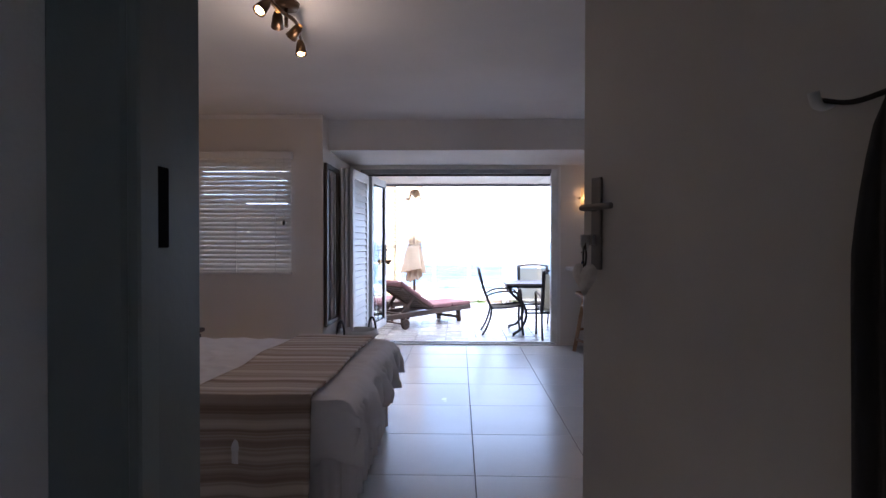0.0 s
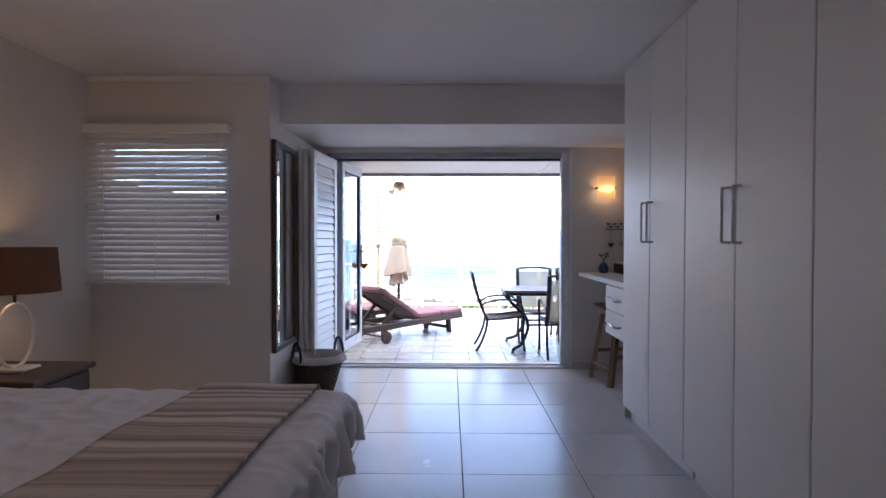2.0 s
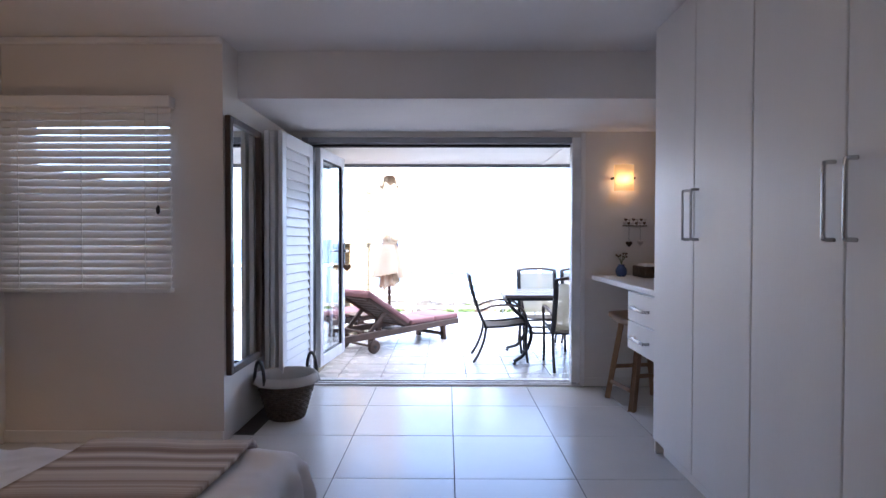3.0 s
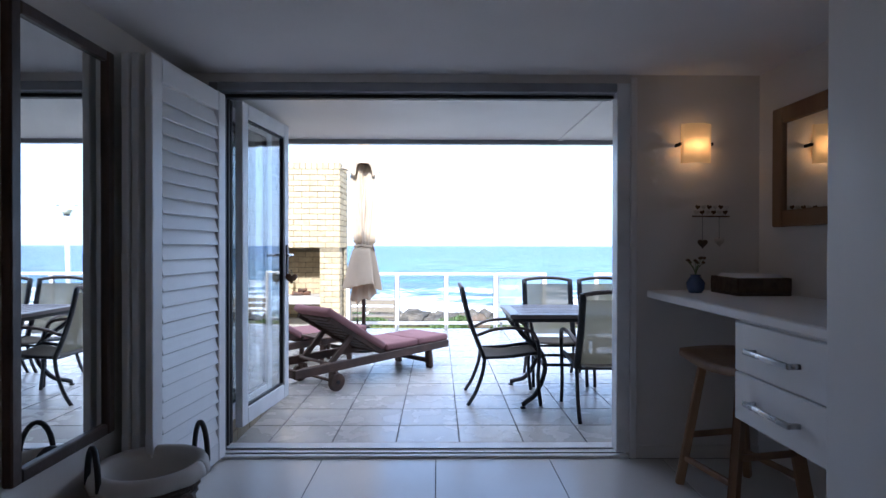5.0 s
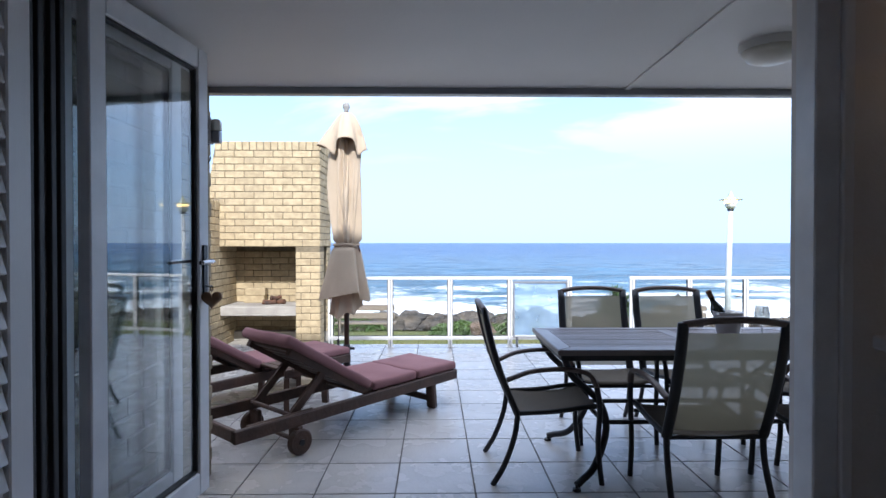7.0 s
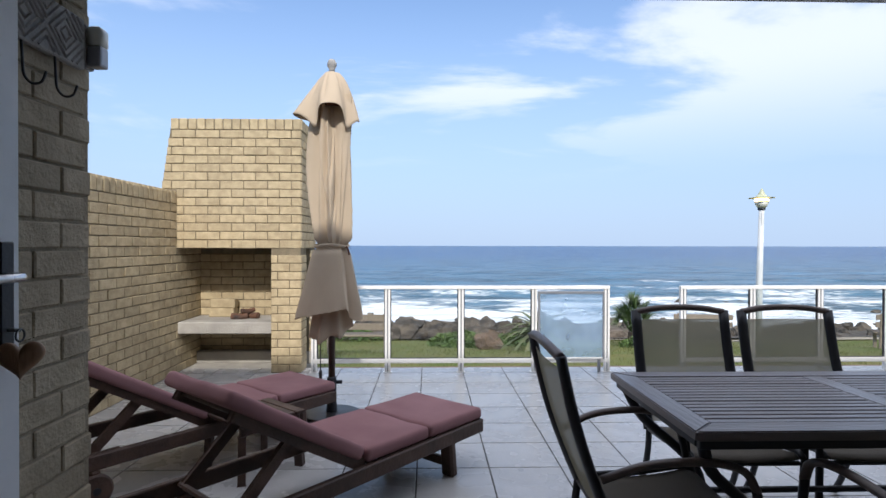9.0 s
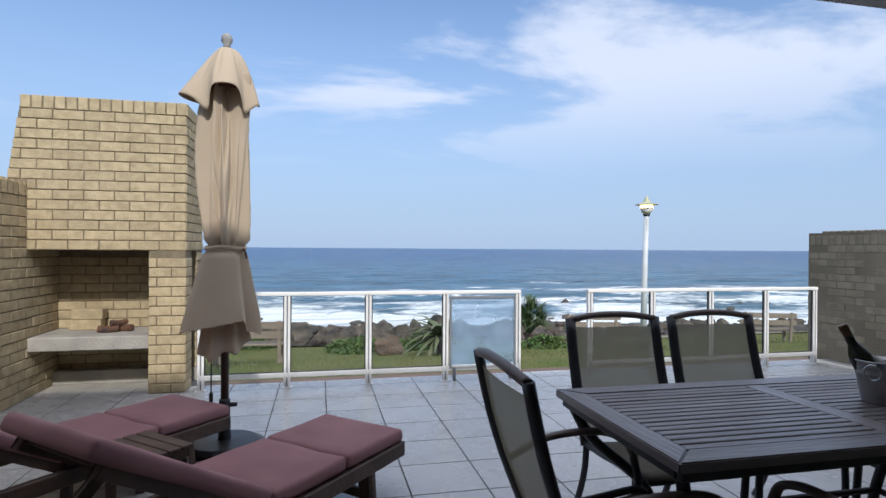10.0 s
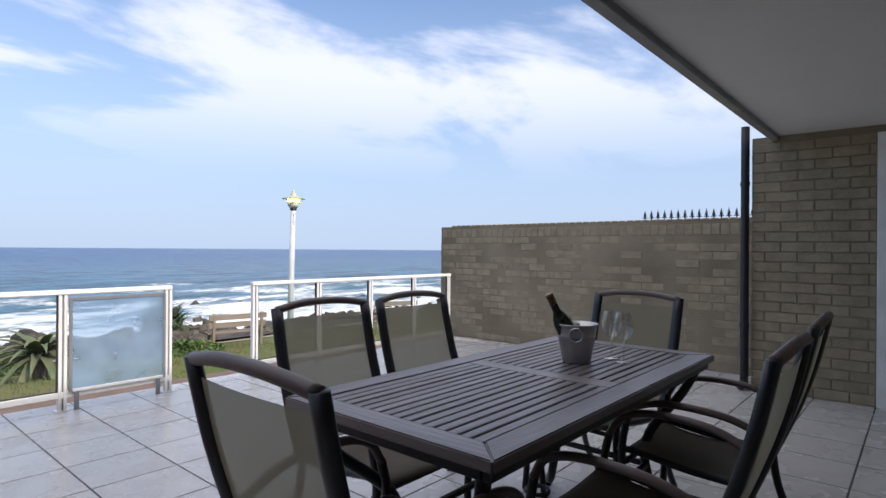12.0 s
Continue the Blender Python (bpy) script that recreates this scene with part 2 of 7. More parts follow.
M["concrete"] = mat("concrete", (0.40, 0.375, 0.33), 0.85, scale=5, col2=(0.30, 0.28, 0.25), bump=0.3, bscale=50, spec=0.2)
M["soot"] = mat("sooty_brick", (0.075, 0.062, 0.047), 0.95, scale=5, col2=(0.05, 0.042, 0.034), bump=0.4, bscale=60, spec=0.1)
M["cushion"] = cloth_mat("plum_cushion_canvas", (0.31, 0.165, 0.17), 700, 0.85, (0.25, 0.13, 0.135))
M["canvas"] = cloth_mat("beige_umbrella_canvas", (0.60, 0.49, 0.36), 600, 0.9, (0.52, 0.425, 0.31), 0.2)
M["canvas_dark"] = cloth_mat("brown_umbrella_lining", (0.12, 0.055, 0.03), 600, 0.9)
M["sling"] = cloth_mat("khaki_mesh_sling", (0.29, 0.265, 0.19), 900, 0.8, (0.25, 0.23, 0.165), 0.45, 0.10)
M["linen"] = cloth_mat("white_bed_linen", (0.74, 0.73, 0.76), 700, 0.9, (0.70, 0.69, 0.72))
M["pillow"] = cloth_mat("natural_linen_pillow", (0.50, 0.46, 0.42), 500, 0.92)
M["strap"] = cloth_mat("dark_pillow_strap", (0.05, 0.045, 0.045), 500, 0.9)
M["shade"] = cloth_mat("brown_lamp_shade", (0.22, 0.13, 0.09), 500, 0.9, None, 0.3)
M["wicker"] = mat("brown_wicker", (0.11, 0.075, 0.05), 0.7, scale=30, col2=(0.06, 0.04, 0.028), bump=0.6, bscale=110)
M["liner"] = cloth_mat("cream_basket_liner", (0.60, 0.57, 0.53), 500)
M["stone"] = mat("heart_soapstone", (0.66, 0.62, 0.58), 0.6, scale=40, col2=(0.48, 0.43, 0.39), bump=0.2)
M["mirror"] = mat("mirror_silver", (0.86, 0.88, 0.88), 0.015, 1.0, bump=0.0)
M["glass"] = glass_mat("clear_glass")
M["glass_dark"] = glass_mat("door_glass", (0.86, 0.90, 0.91), gloss=0.12)
M["glass_mist"] = glass_mat("misted_glass", (0.84, 0.90, 0.95), 0.1, 0.36, (0.52, 0.66, 0.80))
M["rail"] = mat("white_rail_paint", (0.82, 0.81, 0.78), 0.4, scale=5, col2=(0.77, 0.75, 0.71), bump=0.05)
M["pole"] = mat("grey_lamp_pole", (0.62, 0.64, 0.64), 0.45, scale=5, bump=0.04)
M["rock"] = mat("shore_rock", (0.115, 0.092, 0.068), 0.85, scale=2.2, col2=(0.040, 0.036, 0.032), bump=0.8, bscale=5, rnd=0.3, dist=0.1)
M["rock_brown"] = mat("brown_garden_boulder", (0.17, 0.115, 0.08), 0.85, scale=4, col2=(0.11, 0.08, 0.058), bump=0.6, bscale=14, dist=0.05)
M["grass"] = mat("lawn", (0.105, 0.135, 0.040), 0.9, scale=1.2, col2=(0.155, 0.15, 0.06), bump=0.8, bscale=60, spec=0.1, dist=0.03)
M["sand"] = mat("wet_sand", (0.36, 0.30, 0.21), 0.7, scale=1.0, col2=(0.25, 0.21, 0.15), bump=0.3, bscale=8)
M["blade"] = mat("grass_blades", (0.115, 0.13, 0.042), 0.8, scale=1, col2=(0.155, 0.16, 0.06), bump=0, island=0.3, spec=0.2)
M["leaf"] = mat("shrub_leaves", (0.055, 0.105, 0.022), 0.6, scale=2, col2=(0.09, 0.14, 0.03), bump=0, island=0.35)
M["aloe"] = mat("aloe_leaves", (0.10, 0.135, 0.06), 0.55, scale=4, col2=(0.16, 0.16, 0.08), bump=0.05, island=0.2)
M["palm"] = mat("palm_leaves", (0.05, 0.095, 0.028), 0.5, scale=4, col2=(0.085, 0.12, 0.045), bump=0, island=0.3)
M["bench_wood"] = mat("weathered_bench_wood", (0.26, 0.21, 0.16), 0.8, scale=6, bump=0.3, bscale=40, stretch=(0.15, 1, 1))
M["steel_bucket"] = mat("galvanised_steel", (0.50, 0.50, 0.49), 0.35, 1.0, scale=10, col2=(0.40, 0.40, 0.40), bump=0.08, bscale=30)
M["bottle"] = mat("dark_bottle_glass", (0.012, 0.016, 0.012), 0.08, bump=0)
M["foil"] = mat("bottle_foil", (0.16, 0.09, 0.05), 0.35, 0.7, bump=0.05)
M["black_plastic"] = mat("black_plastic", (0.018, 0.018, 0.02), 0.45, bump=0.03)
M["black_matt"] = mat("matt_black_metal", (0.010, 0.010, 0.011), 0.9, bump=0.03, spec=0.05)
M["white_plastic"] = mat("white_plastic", (0.72, 0.72, 0.70), 0.4, bump=0.02)
M["plaque"] = mat("carved_grey_stone", (0.34, 0.33, 0.31), 0.85, scale=12, col2=(0.25, 0.24, 0.23), bump=0.4)
M["ember"] = mat("charred_logs", (0.16, 0.075, 0.04), 0.9, scale=9, col2=(0.05, 0.035, 0.03), bump=0.5)
M["path"] = mat("brown_paved_path", (0.16, 0.105, 0.08), 0.85, scale=3, col2=(0.12, 0.085, 0.065), bump=0.3)
M["blue_glass"] = mat("blue_ceramic", (0.06, 0.10, 0.22), 0.25, bump=0.02)
M["bulb"] = glow_mat("lit_bulb", (1.0, 0.60, 0.22), 3.0)
M["sconce_glass"] = glow_mat("lit_sconce_glass", (1.0, 0.66, 0.30), 0.07)
sg = M["sconce_glass"].node_tree
sg_tl = sg.nodes.new("ShaderNodeBsdfTranslucent"); sg_tl.inputs[0].default_value = (1.0, 0.86, 0.62, 1)
sg_mx = sg.nodes.new("ShaderNodeMixShader"); sg_mx.inputs[0].default_value = 0.6
sg.links.new(sg.nodes["Principled BSDF"].outputs[0], sg_mx.inputs[1]); sg.links.new(sg_tl.outputs[0], sg_mx.inputs[2])
sg.links.new(sg_mx.outputs[0], sg.nodes["Material Output"].inputs[0])
M["street_glow"] = glow_mat("lit_street_lamp", (1.0, 0.66, 0.25), 3.0)
M["lamp_glass"] = mat("opal_lamp_glass", (0.75, 0.74, 0.66), 0.3, bump=0.02)
M["roof_green"] = mat("pale_green_lamp_hood", (0.45, 0.46, 0.30), 0.5, bump=0.03)


def striped_mat():
    """The bed throw: woven cross stripes of brown, taupe and cream."""
    m = cloth_mat("striped_woven_throw", (0.5, 0.42, 0.36), 300, 0.95)
    n, l = m.node_tree.nodes, m.node_tree.links
    b = n["Principled BSDF"]
    at = n.new("ShaderNodeAttribute")
    at.attribute_name = "run"
    cv = n.new("ShaderNodeCombineXYZ")
    l.new(at.outputs["Fac"], cv.inputs[0])
    bands = []
    for sc, det in ((17.0, 1.0), (95.0, 3.0)):
        no = n.new("ShaderNodeTexNoise")
        no.inputs["Scale"].default_value, no.inputs["Detail"].default_value = sc, det
        l.new(cv.outputs[0], no.inputs["Vector"])
        bands.append(no)
    sm = n.new("ShaderNodeMath"); sm.operation = "MULTIPLY_ADD"; sm.inputs[1].default_value = 0.45
    l.new(bands[1].outputs["Fac"], sm.inputs[0]); l.new(bands[0].outputs["Fac"], sm.inputs[2])
    cr = n.new("ShaderNodeValToRGB")
    cr.color_ramp.elements[0].position, cr.color_ramp.elements[0].color = 0.56, (0.26, 0.195, 0.16, 1)
    cr.color_ramp.elements[1].position, cr.color_ramp.elements[1].color = 0.86, (0.64, 0.57, 0.52, 1)
    e = cr.color_ramp.elements.new(0.70); e.color = (0.42, 0.345, 0.30, 1)
    l.new(sm.outputs[0], cr.inputs[0])
    l.new(cr.outputs[0], b.inputs["Base Color"])
    return m


M["throw"] = striped_mat()


def sea_mat():
    """Sea water with wind ripples, and foam that thickens towards the shore."""
    m = bpy.data.materials.new("sea_water")
    m.use_nodes = True
    n, l = m.node_tree.nodes, m.node_tree.links
    b = n["Principled BSDF"]
    b.inputs["Roughness"].default_value = 0.28
    b.inputs["Specular IOR Level"].default_value = 0.36
    tc = n.new("ShaderNodeTexCoord")
    sp = n.new("ShaderNodeSeparateXYZ")
    l.new(tc.outputs["Object"], sp.inputs[0])
    mp = n.new("ShaderNodeMapping"); mp.inputs["Scale"].default_value = (0.085, 0.16, 1)
    l.new(tc.outputs["Object"], mp.inputs["Vector"])
    no = n.new("ShaderNodeTexNoise"); no.inputs["Scale"].default_value, no.inputs["Detail"].default_value = 1.0, 8.0
    no.inputs["Roughness"].default_value = 0.62
    l.new(mp.outputs[0], no.inputs["Vector"])
    near = n.new("ShaderNodeMapRange")
    near.inputs[1].default_value, near.inputs[2].default_value = 36.0, 90.0
    near.inputs[3].default_value, near.inputs[4].default_value = 0.235, -0.24
    l.new(sp.outputs[1], near.inputs[0])
    a0 = n.new("ShaderNodeMath"); a0.operation = "ADD"
    l.new(no.outputs["Fac"], a0.inputs[0]); l.new(near.outputs[0], a0.inputs[1])
    m3 = n.new("ShaderNodeMapping"); m3.inputs["Scale"].default_value = (1.0, 1.5, 1)
    l.new(tc.outputs["Object"], m3.inputs["Vector"])
    lace = n.new("ShaderNodeTexNoise"); lace.inputs["Scale"].default_value, lace.inputs["Detail"].default_value = 1.0, 6.0
    lace.inputs["Roughness"].default_value = 0.7
    l.new(m3.outputs[0], lace.inputs["Vector"])
    ad = n.new("ShaderNodeMath"); ad.operation = "MULTIPLY_ADD"; ad.inputs[1].default_value = 0.55
    l.new(lace.outputs["Fac"], ad.inputs[0]); l.new(a0.outputs[0], ad.inputs[2])
    fo = n.new("ShaderNodeMapRange"); fo.interpolation_type = "SMOOTHSTEP"
    fo.inputs[1].default_value, fo.inputs[2].default_value = 0.84, 0.99
    l.new(ad.outputs[0], fo.inputs[0])
    deep = n.new("ShaderNodeMapRange")
    deep.inputs[1].default_value, deep.inputs[2].default_value = 40.0, 260.0
    l.new(sp.outputs[1], deep.inputs[0])
    c = n.new("ShaderNodeMix"); c.data_type = "RGBA"
    c.inputs["A"].default_value, c.inputs["B"].default_value = (0.055, 0.135, 0.20, 1), (0.012, 0.075, 0.20, 1)
    l.new(deep.outputs[0], c.inputs["Factor"])
    m4 = n.new("ShaderNodeMapping"); m4.inputs["Scale"].default_value = (0.10, 0.24, 1)
    l.new(tc.outputs["Object"], m4.inputs["Vector"])
    chop = n.new("ShaderNodeTexNoise"); chop.inputs["Scale"].default_value, chop.inputs["Detail"].default_value = 1.0, 7.0
    chop.inputs["Roughness"].default_value = 0.7
    l.new(m4.outputs[0], chop.inputs["Vector"])
    cv = n.new("ShaderNodeMapRange")
    cv.inputs[1].default_value, cv.inputs[2].default_value = 0.34, 0.66
    cv.inputs[3].default_value, cv.inputs[4].default_value = 0.30, 1.35
    l.new(chop.outputs["Fac"], cv.inputs[0])
    tone = n.new("ShaderNodeHueSaturation")
    l.new(c.outputs["Result"], tone.inputs["Color"]); l.new(cv.outputs[0], tone.inputs["Value"])
    mx = n.new("ShaderNodeMix"); mx.data_type = "RGBA"
    mx.inputs["B"].default_value = (0.74, 0.77, 0.79, 1)
    l.new(fo.outputs[0], mx.inputs["Factor"]); l.new(tone.outputs[0], mx.inputs["A"])
    l.new(mx.outputs["Result"], b.inputs["Base Color"])
    ro = n.new("ShaderNodeMapRange"); ro.inputs[3].default_value, ro.inputs[4].default_value = 0.28, 0.95
    l.new(fo.outputs[0], ro.inputs[0]); l.new(ro.outputs[0], b.inputs["Roughness"])
    m2 = n.new("ShaderNodeMapping"); m2.inputs["Scale"].default_value = (0.10, 0.30, 1)
    l.new(tc.outputs["Object"], m2.inputs["Vector"])
    nb = n.new("ShaderNodeTexNoise"); nb.inputs["Scale"].default_value, nb.inputs["Detail"].default_value = 1.0, 9.0
    l.new(m2.outputs[0], nb.inputs["Vector"])
    bp = n.new("ShaderNodeBump"); bp.inputs["Strength"].default_value, bp.inputs["Distance"].default_value = 1.0, 2.6
    l.new(nb.outputs["Fac"], bp.inputs["Height"]); l.new(bp.outputs[0], b.inputs["Normal"])
    return m


M["sea"] = sea_mat()

# ---- mesh tools ----


def link(name, bm, material, smooth=False):
    me = bpy.data.meshes.new(name)
    if smooth:
        for f in bm.faces:
            f.smooth = True
    bm.to_mesh(me)
    bm.free()
    me.materials.append(material)
    return new(name, me)


def part(name, bm, material, parent, label="", smooth=False):
    ob = link(name, bm, material, smooth)
    ob.parent = parent
    if label:
        tagged(ob, label)
    return ob


def thing(name, m, label, category, group=""):
    ob = new(name)
    ob.empty_display_size = 0.1
    ob.matrix_world = m
    return tagged(ob, label, category, group)


def solid(name, bm, material, label, category="", kind="", smooth=False, group=""):
    return tagged(link(name, bm, material, smooth), label, category, group, kind)


def box(x0, x1, y0, y1, z0, z1, bev=0.0, bm=None, seg=1):
    bm = bm or bmesh.new()
    vs = bmesh.ops.create_cube(bm, size=1.0)["verts"]
    for v in vs:
        v.co = Vector(((x0 + x1) / 2 + v.co.x * (x1 - x0), (y0 + y1) / 2 + v.co.y * (y1 - y0), (z0 + z1) / 2 + v.co.z * (z1 - z0)))
    if bev:
        es = list({e for v in vs for e in v.link_edges})
        bmesh.ops.bevel(bm, geom=es, offset=bev, segments=seg, affect="EDGES", profile=0.5)
    return bm


def beam(a, b, w, h, bev=0.003, bm=None, up=(0, 0, 1)):
    """A square bar from a to b."""
    bm = bm or bmesh.new()
    a, b = Vector(a), Vector(b)
    d = (b - a)
    n = d.normalized()
    s = n.cross(Vector(up))
    if s.length < 1e-4:
        s = n.cross(Vector((1, 0, 0)))
    s.normalize()
    u = s.cross(n)
    vs = bmesh.ops.create_cube(bm, size=1.0)["verts"]
    for v in vs:
        c = v.co.copy()
        v.co = a + d * (c.y + 0.5) + s * c.x * w + u * c.z * h
    if bev:
        bmesh.ops.bevel(bm, geom=list({e for v in vs for e in v.link_edges}), offset=bev, segments=1, affect="EDGES")
    return bm


def tube(points, r, n=8, bm=None, flat=1.0, closed=False, radii=None):
    """A round bar along points."""
    bm = bm or bmesh.new()
    pts = [Vector(p) for p in points]
    rings = []
    ref = None
    for i, p in enumerate(pts):
        if closed:
            t = pts[(i + 1) % len(pts)] - pts[i - 1]
        else:
            t = pts[min(i + 1, len(pts) - 1)] - pts[max(i - 1, 0)]
        t.normalize()
        if ref is None:
            ref = Vector((0, 0, 1)) if abs(t.z) < 0.9 else Vector((1, 0, 0))
        s = t.cross(ref).normalized()
        u = s.cross(t).normalized()
        ref = u
        rr = radii[i] if radii else r
        rings.append([bm.verts.new(p + s * math.cos(2 * math.pi * k / n) * rr + u * math.sin(2 * math.pi * k / n) * rr * flat) for k in range(n)])
    m = len(rings)
    for i in range(m if closed else m - 1):
        A, B = rings[i], rings[(i + 1) % m]
        for k in range(n):
            bm.faces.new((A[k], A[(k + 1) % n], B[(k + 1) % n], B[k]))
    if not closed:
        bm.faces.new(list(reversed(rings[0])))
        bm.faces.new(rings[-1])
    bmesh.ops.recalc_face_normals(bm, faces=bm.faces)
    return bm


def spline(ctrl, steps=8):
    """Catmull-Rom points through ctrl."""
    P = [Vector(c) for c in ctrl]
    P = [P[0] * 2 - P[1]] + P + [P[-1] * 2 - P[-2]]
    out = []
    for i in range(1, len(P) - 2):
        for k in range(steps):
            t = k / steps
            a, b, c, d = P[i - 1], P[i], P[i + 1], P[i + 2]
            out.append(0.5 * (2 * b + (c - a) * t + (2 * a - 5 * b + 4 * c - d) * t * t + (3 * b - a - 3 * c + d) * t ** 3))
    out.append(P[-2])
    return out


def lathe(profile, n=24, bm=None, centre=(0, 0), cap=True):
    """A turned body from (radius, z) pairs."""
    bm = bm or bmesh.new()
    rings = []
    for r, z in profile:
        rings.append([bm.verts.new((centre[0] + r * math.cos(2 * math.pi * k / n), centre[1] + r * math.sin(2 * math.pi * k / n), z)) for k in range(n)])
    for A, B in zip(rings, rings[1:]):
        for k in range(n):
            bm.faces.new((A[k], A[(k + 1) % n], B[(k + 1) % n], B[k]))
    if cap:
        bm.faces.new(list(reversed(rings[0])))
        bm.faces.new(rings[-1])
    return bm


def grid_sheet(f, nu, nv, thick=0.0, run=0.0):
    """A sheet of nu x nv cells over f(u, v), u and v from 0 to 1, with thickness below it."""
    bm = bmesh.new()
    layer = bm.verts.layers.float.new("run") if run else None
    V = [[bm.verts.new(f(i / nu, j / nv)) for j in range(nv + 1)] for i in range(nu + 1)]
    if run:
        for row in V:
            for j, v in enumerate(row):
                v[layer] = run * j / nv
    for i in range(nu):
        for j in range(nv):
            bm.faces.new((V[i][j], V[i + 1][j], V[i + 1][j + 1], V[i][j + 1]))
    bmesh.ops.recalc_face_normals(bm, faces=bm.faces)
    if thick:
        bmesh.ops.solidify(bm, geom=bm.faces[:], thickness=thick)
    return bm


def share(name, data, parent, m):
    """One more object on a mesh that others use."""
    ob = new(name, data)
    ob.parent = parent
    ob.matrix_local = m
    return ob


def piece_mesh(name, bm, material):
    me = bpy.data.meshes.new(name)
    bm.to_mesh(me)
    bm.free()
    me.materials.append(material)
    return me

# ---- large structure: the room ----
PZ = -0.125      # the patio's floor
CEIL = 2.34
YD = 6.25        # inner face of the wall with the patio doors


def wall(name, x0, x1, y0, y1, z0, z1, material="plaster", label="plain cream plastered wall"):
    return solid(name, box(x0, x1, y0, y1, z0, z1), M[material], label, "wall", "structure")


floor_in = solid("floor_room", box(-2.7, 2.05, -1.8, 6.30, -0.12, -0.003), M["grout"], "dark grout bed under pale floor tiles", "floor", "structure")
wall_left = wall("wall_west", -2.69, -2.49, 0.36, 5.17, -0.12, 2.5)
# the wall with the blind, its window opening cut out
WX0, WX1, WZ0, WZ1 = -2.44, -1.52, 0.90, 1.93
bm = box(-2.49, WX0, 4.97, 5.17, 0, 2.5)
box(WX1, -1.213, 4.97, 5.17, 0, 2.5, bm=bm)
box(WX0, WX1, 4.97, 5.17, 0, WZ0, bm=bm)
box(WX0, WX1, 4.97, 5.17, WZ1, 2.5, bm=bm)
wall_window = solid("wall_window", bm, M["plaster"], "cream plastered wall with a window opening", "wall", "structure")
# the return wall, which goes on outside as a brick fin
wall_return = wall("wall_return", -1.40, -1.213, 5.17, 6.45, -0.12, 2.5)
# the wall with the patio doors
DX0, DX1, DTOP = -1.09, 1.153, 2.004
bm = box(-1.213, DX0, YD, 6.45, 0, DTOP)
box(DX1, 1.85, YD, 6.45, 0, DTOP, bm=bm)
box(-1.213, 1.85, YD, 6.45, DTOP, 2.5, bm=bm)
wall_doors = solid("wall_patio_doors", bm, M["plaster"], "cream plastered wall round the wide patio door opening", "wall", "structure")
wall_right = wall("wall_east", 1.85, 2.05, 0.36, 6.45, -0.12, 2.5)
# the wall with the entrance, and the passage behind it
EX0, EX1 = -0.24, 0.70
bm = box(-2.49, EX0 - 0.07, 0.36, 0.464, 0, 2.5)
box(EX1 + 0.05, 1.85, 0.36, 0.464, 0, 2.5, bm=bm)
box(EX0 - 0.07, EX1 + 0.05, 0.36, 0.464, 2.06, 2.5, bm=bm)
wall_entry = solid("wall_entrance", bm, M["plaster"], "cream plastered wall round the entrance doorway", "wall", "structure")
wall("wall_passage_west", -1.1, -0.95, -1.8, 0.36, -0.12, 2.5)
wall("wall_passage_east", 1.05, 1.2, -1.8, 0.36, -0.12, 2.5)
# unseen end wall; its opening is added so daylight brightens the entrance door
bm = box(-1.1, 0.02, -1.95, -1.8, -0.12, 2.5)
box(0.23, 1.2, -1.95, -1.8, -0.12, 2.5, bm=bm)
box(0.02, 0.23, -1.95, -1.8, -0.12, 1.48, bm=bm)
box(0.02, 0.23, -1.95, -1.8, 1.88, 2.5, bm=bm)
solid("wall_passage_end", bm, M["plaster"], "unseen plain plastered end wall with an opening added to let daylight in", "wall", "structure")
solid("ceiling", box(-2.69, 2.05, -1.95, 5.20, CEIL, CEIL + 0.15), M["ceiling"], "smooth white painted ceiling", "ceiling", "structure")
bulk = box(-1.213, 1.85, 5.20, 6.25, 2.05, 2.49)
solid("ceiling_bulkhead", bulk, M["ceiling"], "lowered white plastered bulkhead over the patio doors", "ceiling", "structure")
solid("trim_cornice", box(-2.49, -1.213, 4.945, 4.969, 2.30, 2.34, 0.006), M["ceiling"], "slim white ceiling cornice", "trim", "structure")
bm = box(-2.489, -1.213, 4.955, 4.969, 0, 0.07, 0.003)
solid("baseboard", bm, M["white_wood"], "low cream skirting board", "baseboard", "structure")
solid("baseboard_door_wall", box(1.19, 1.85, YD - 0.012, YD - 0.001, 0, 0.07, 0.003), M["plaster"], "low cream skirting board", "baseboard", "structure")

# ---- large structure: the patio ----
patio_bed = solid("floor_patio", box(-2.6, 5.6, 6.36, 11.74, -0.35, PZ - 0.004), M["grout"], "dark grout bed under grey patio tiles", "floor", "structure")
solid("floor_braai_apron", box(-2.55, -1.40, 11.74, 12.37, -0.35, PZ), M["concrete"], "pale concrete hearth floor", "floor", "structure")
solid("ceiling_patio_soffit", box(-1.40, 5.25, 6.45, 7.82, 2.0, 2.12), M["soffit"], "painted white soffit over the patio", "ceiling", "structure")
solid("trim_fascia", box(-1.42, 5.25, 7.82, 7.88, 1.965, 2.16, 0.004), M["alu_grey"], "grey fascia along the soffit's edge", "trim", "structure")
solid("trim_soffit_joint", box(1.105, 1.14, 6.46, 7.82, 1.992, 1.9998), M["soffit"], "cover strip over a soffit joint", "trim", "structure")
solid("wall_balcony_parapet", box(-2.7, 5.6, 7.67, 7.82, 2.12, 2.97), M["plaster"], "plain rendered parapet of the floor above", "wall", "structure")
solid("wall_upper_storey", box(-2.7, 5.6, 6.20, 6.45, 2.5, 3.5), M["plaster"], "plain rendered wall of the upper storey", "wall", "structure")
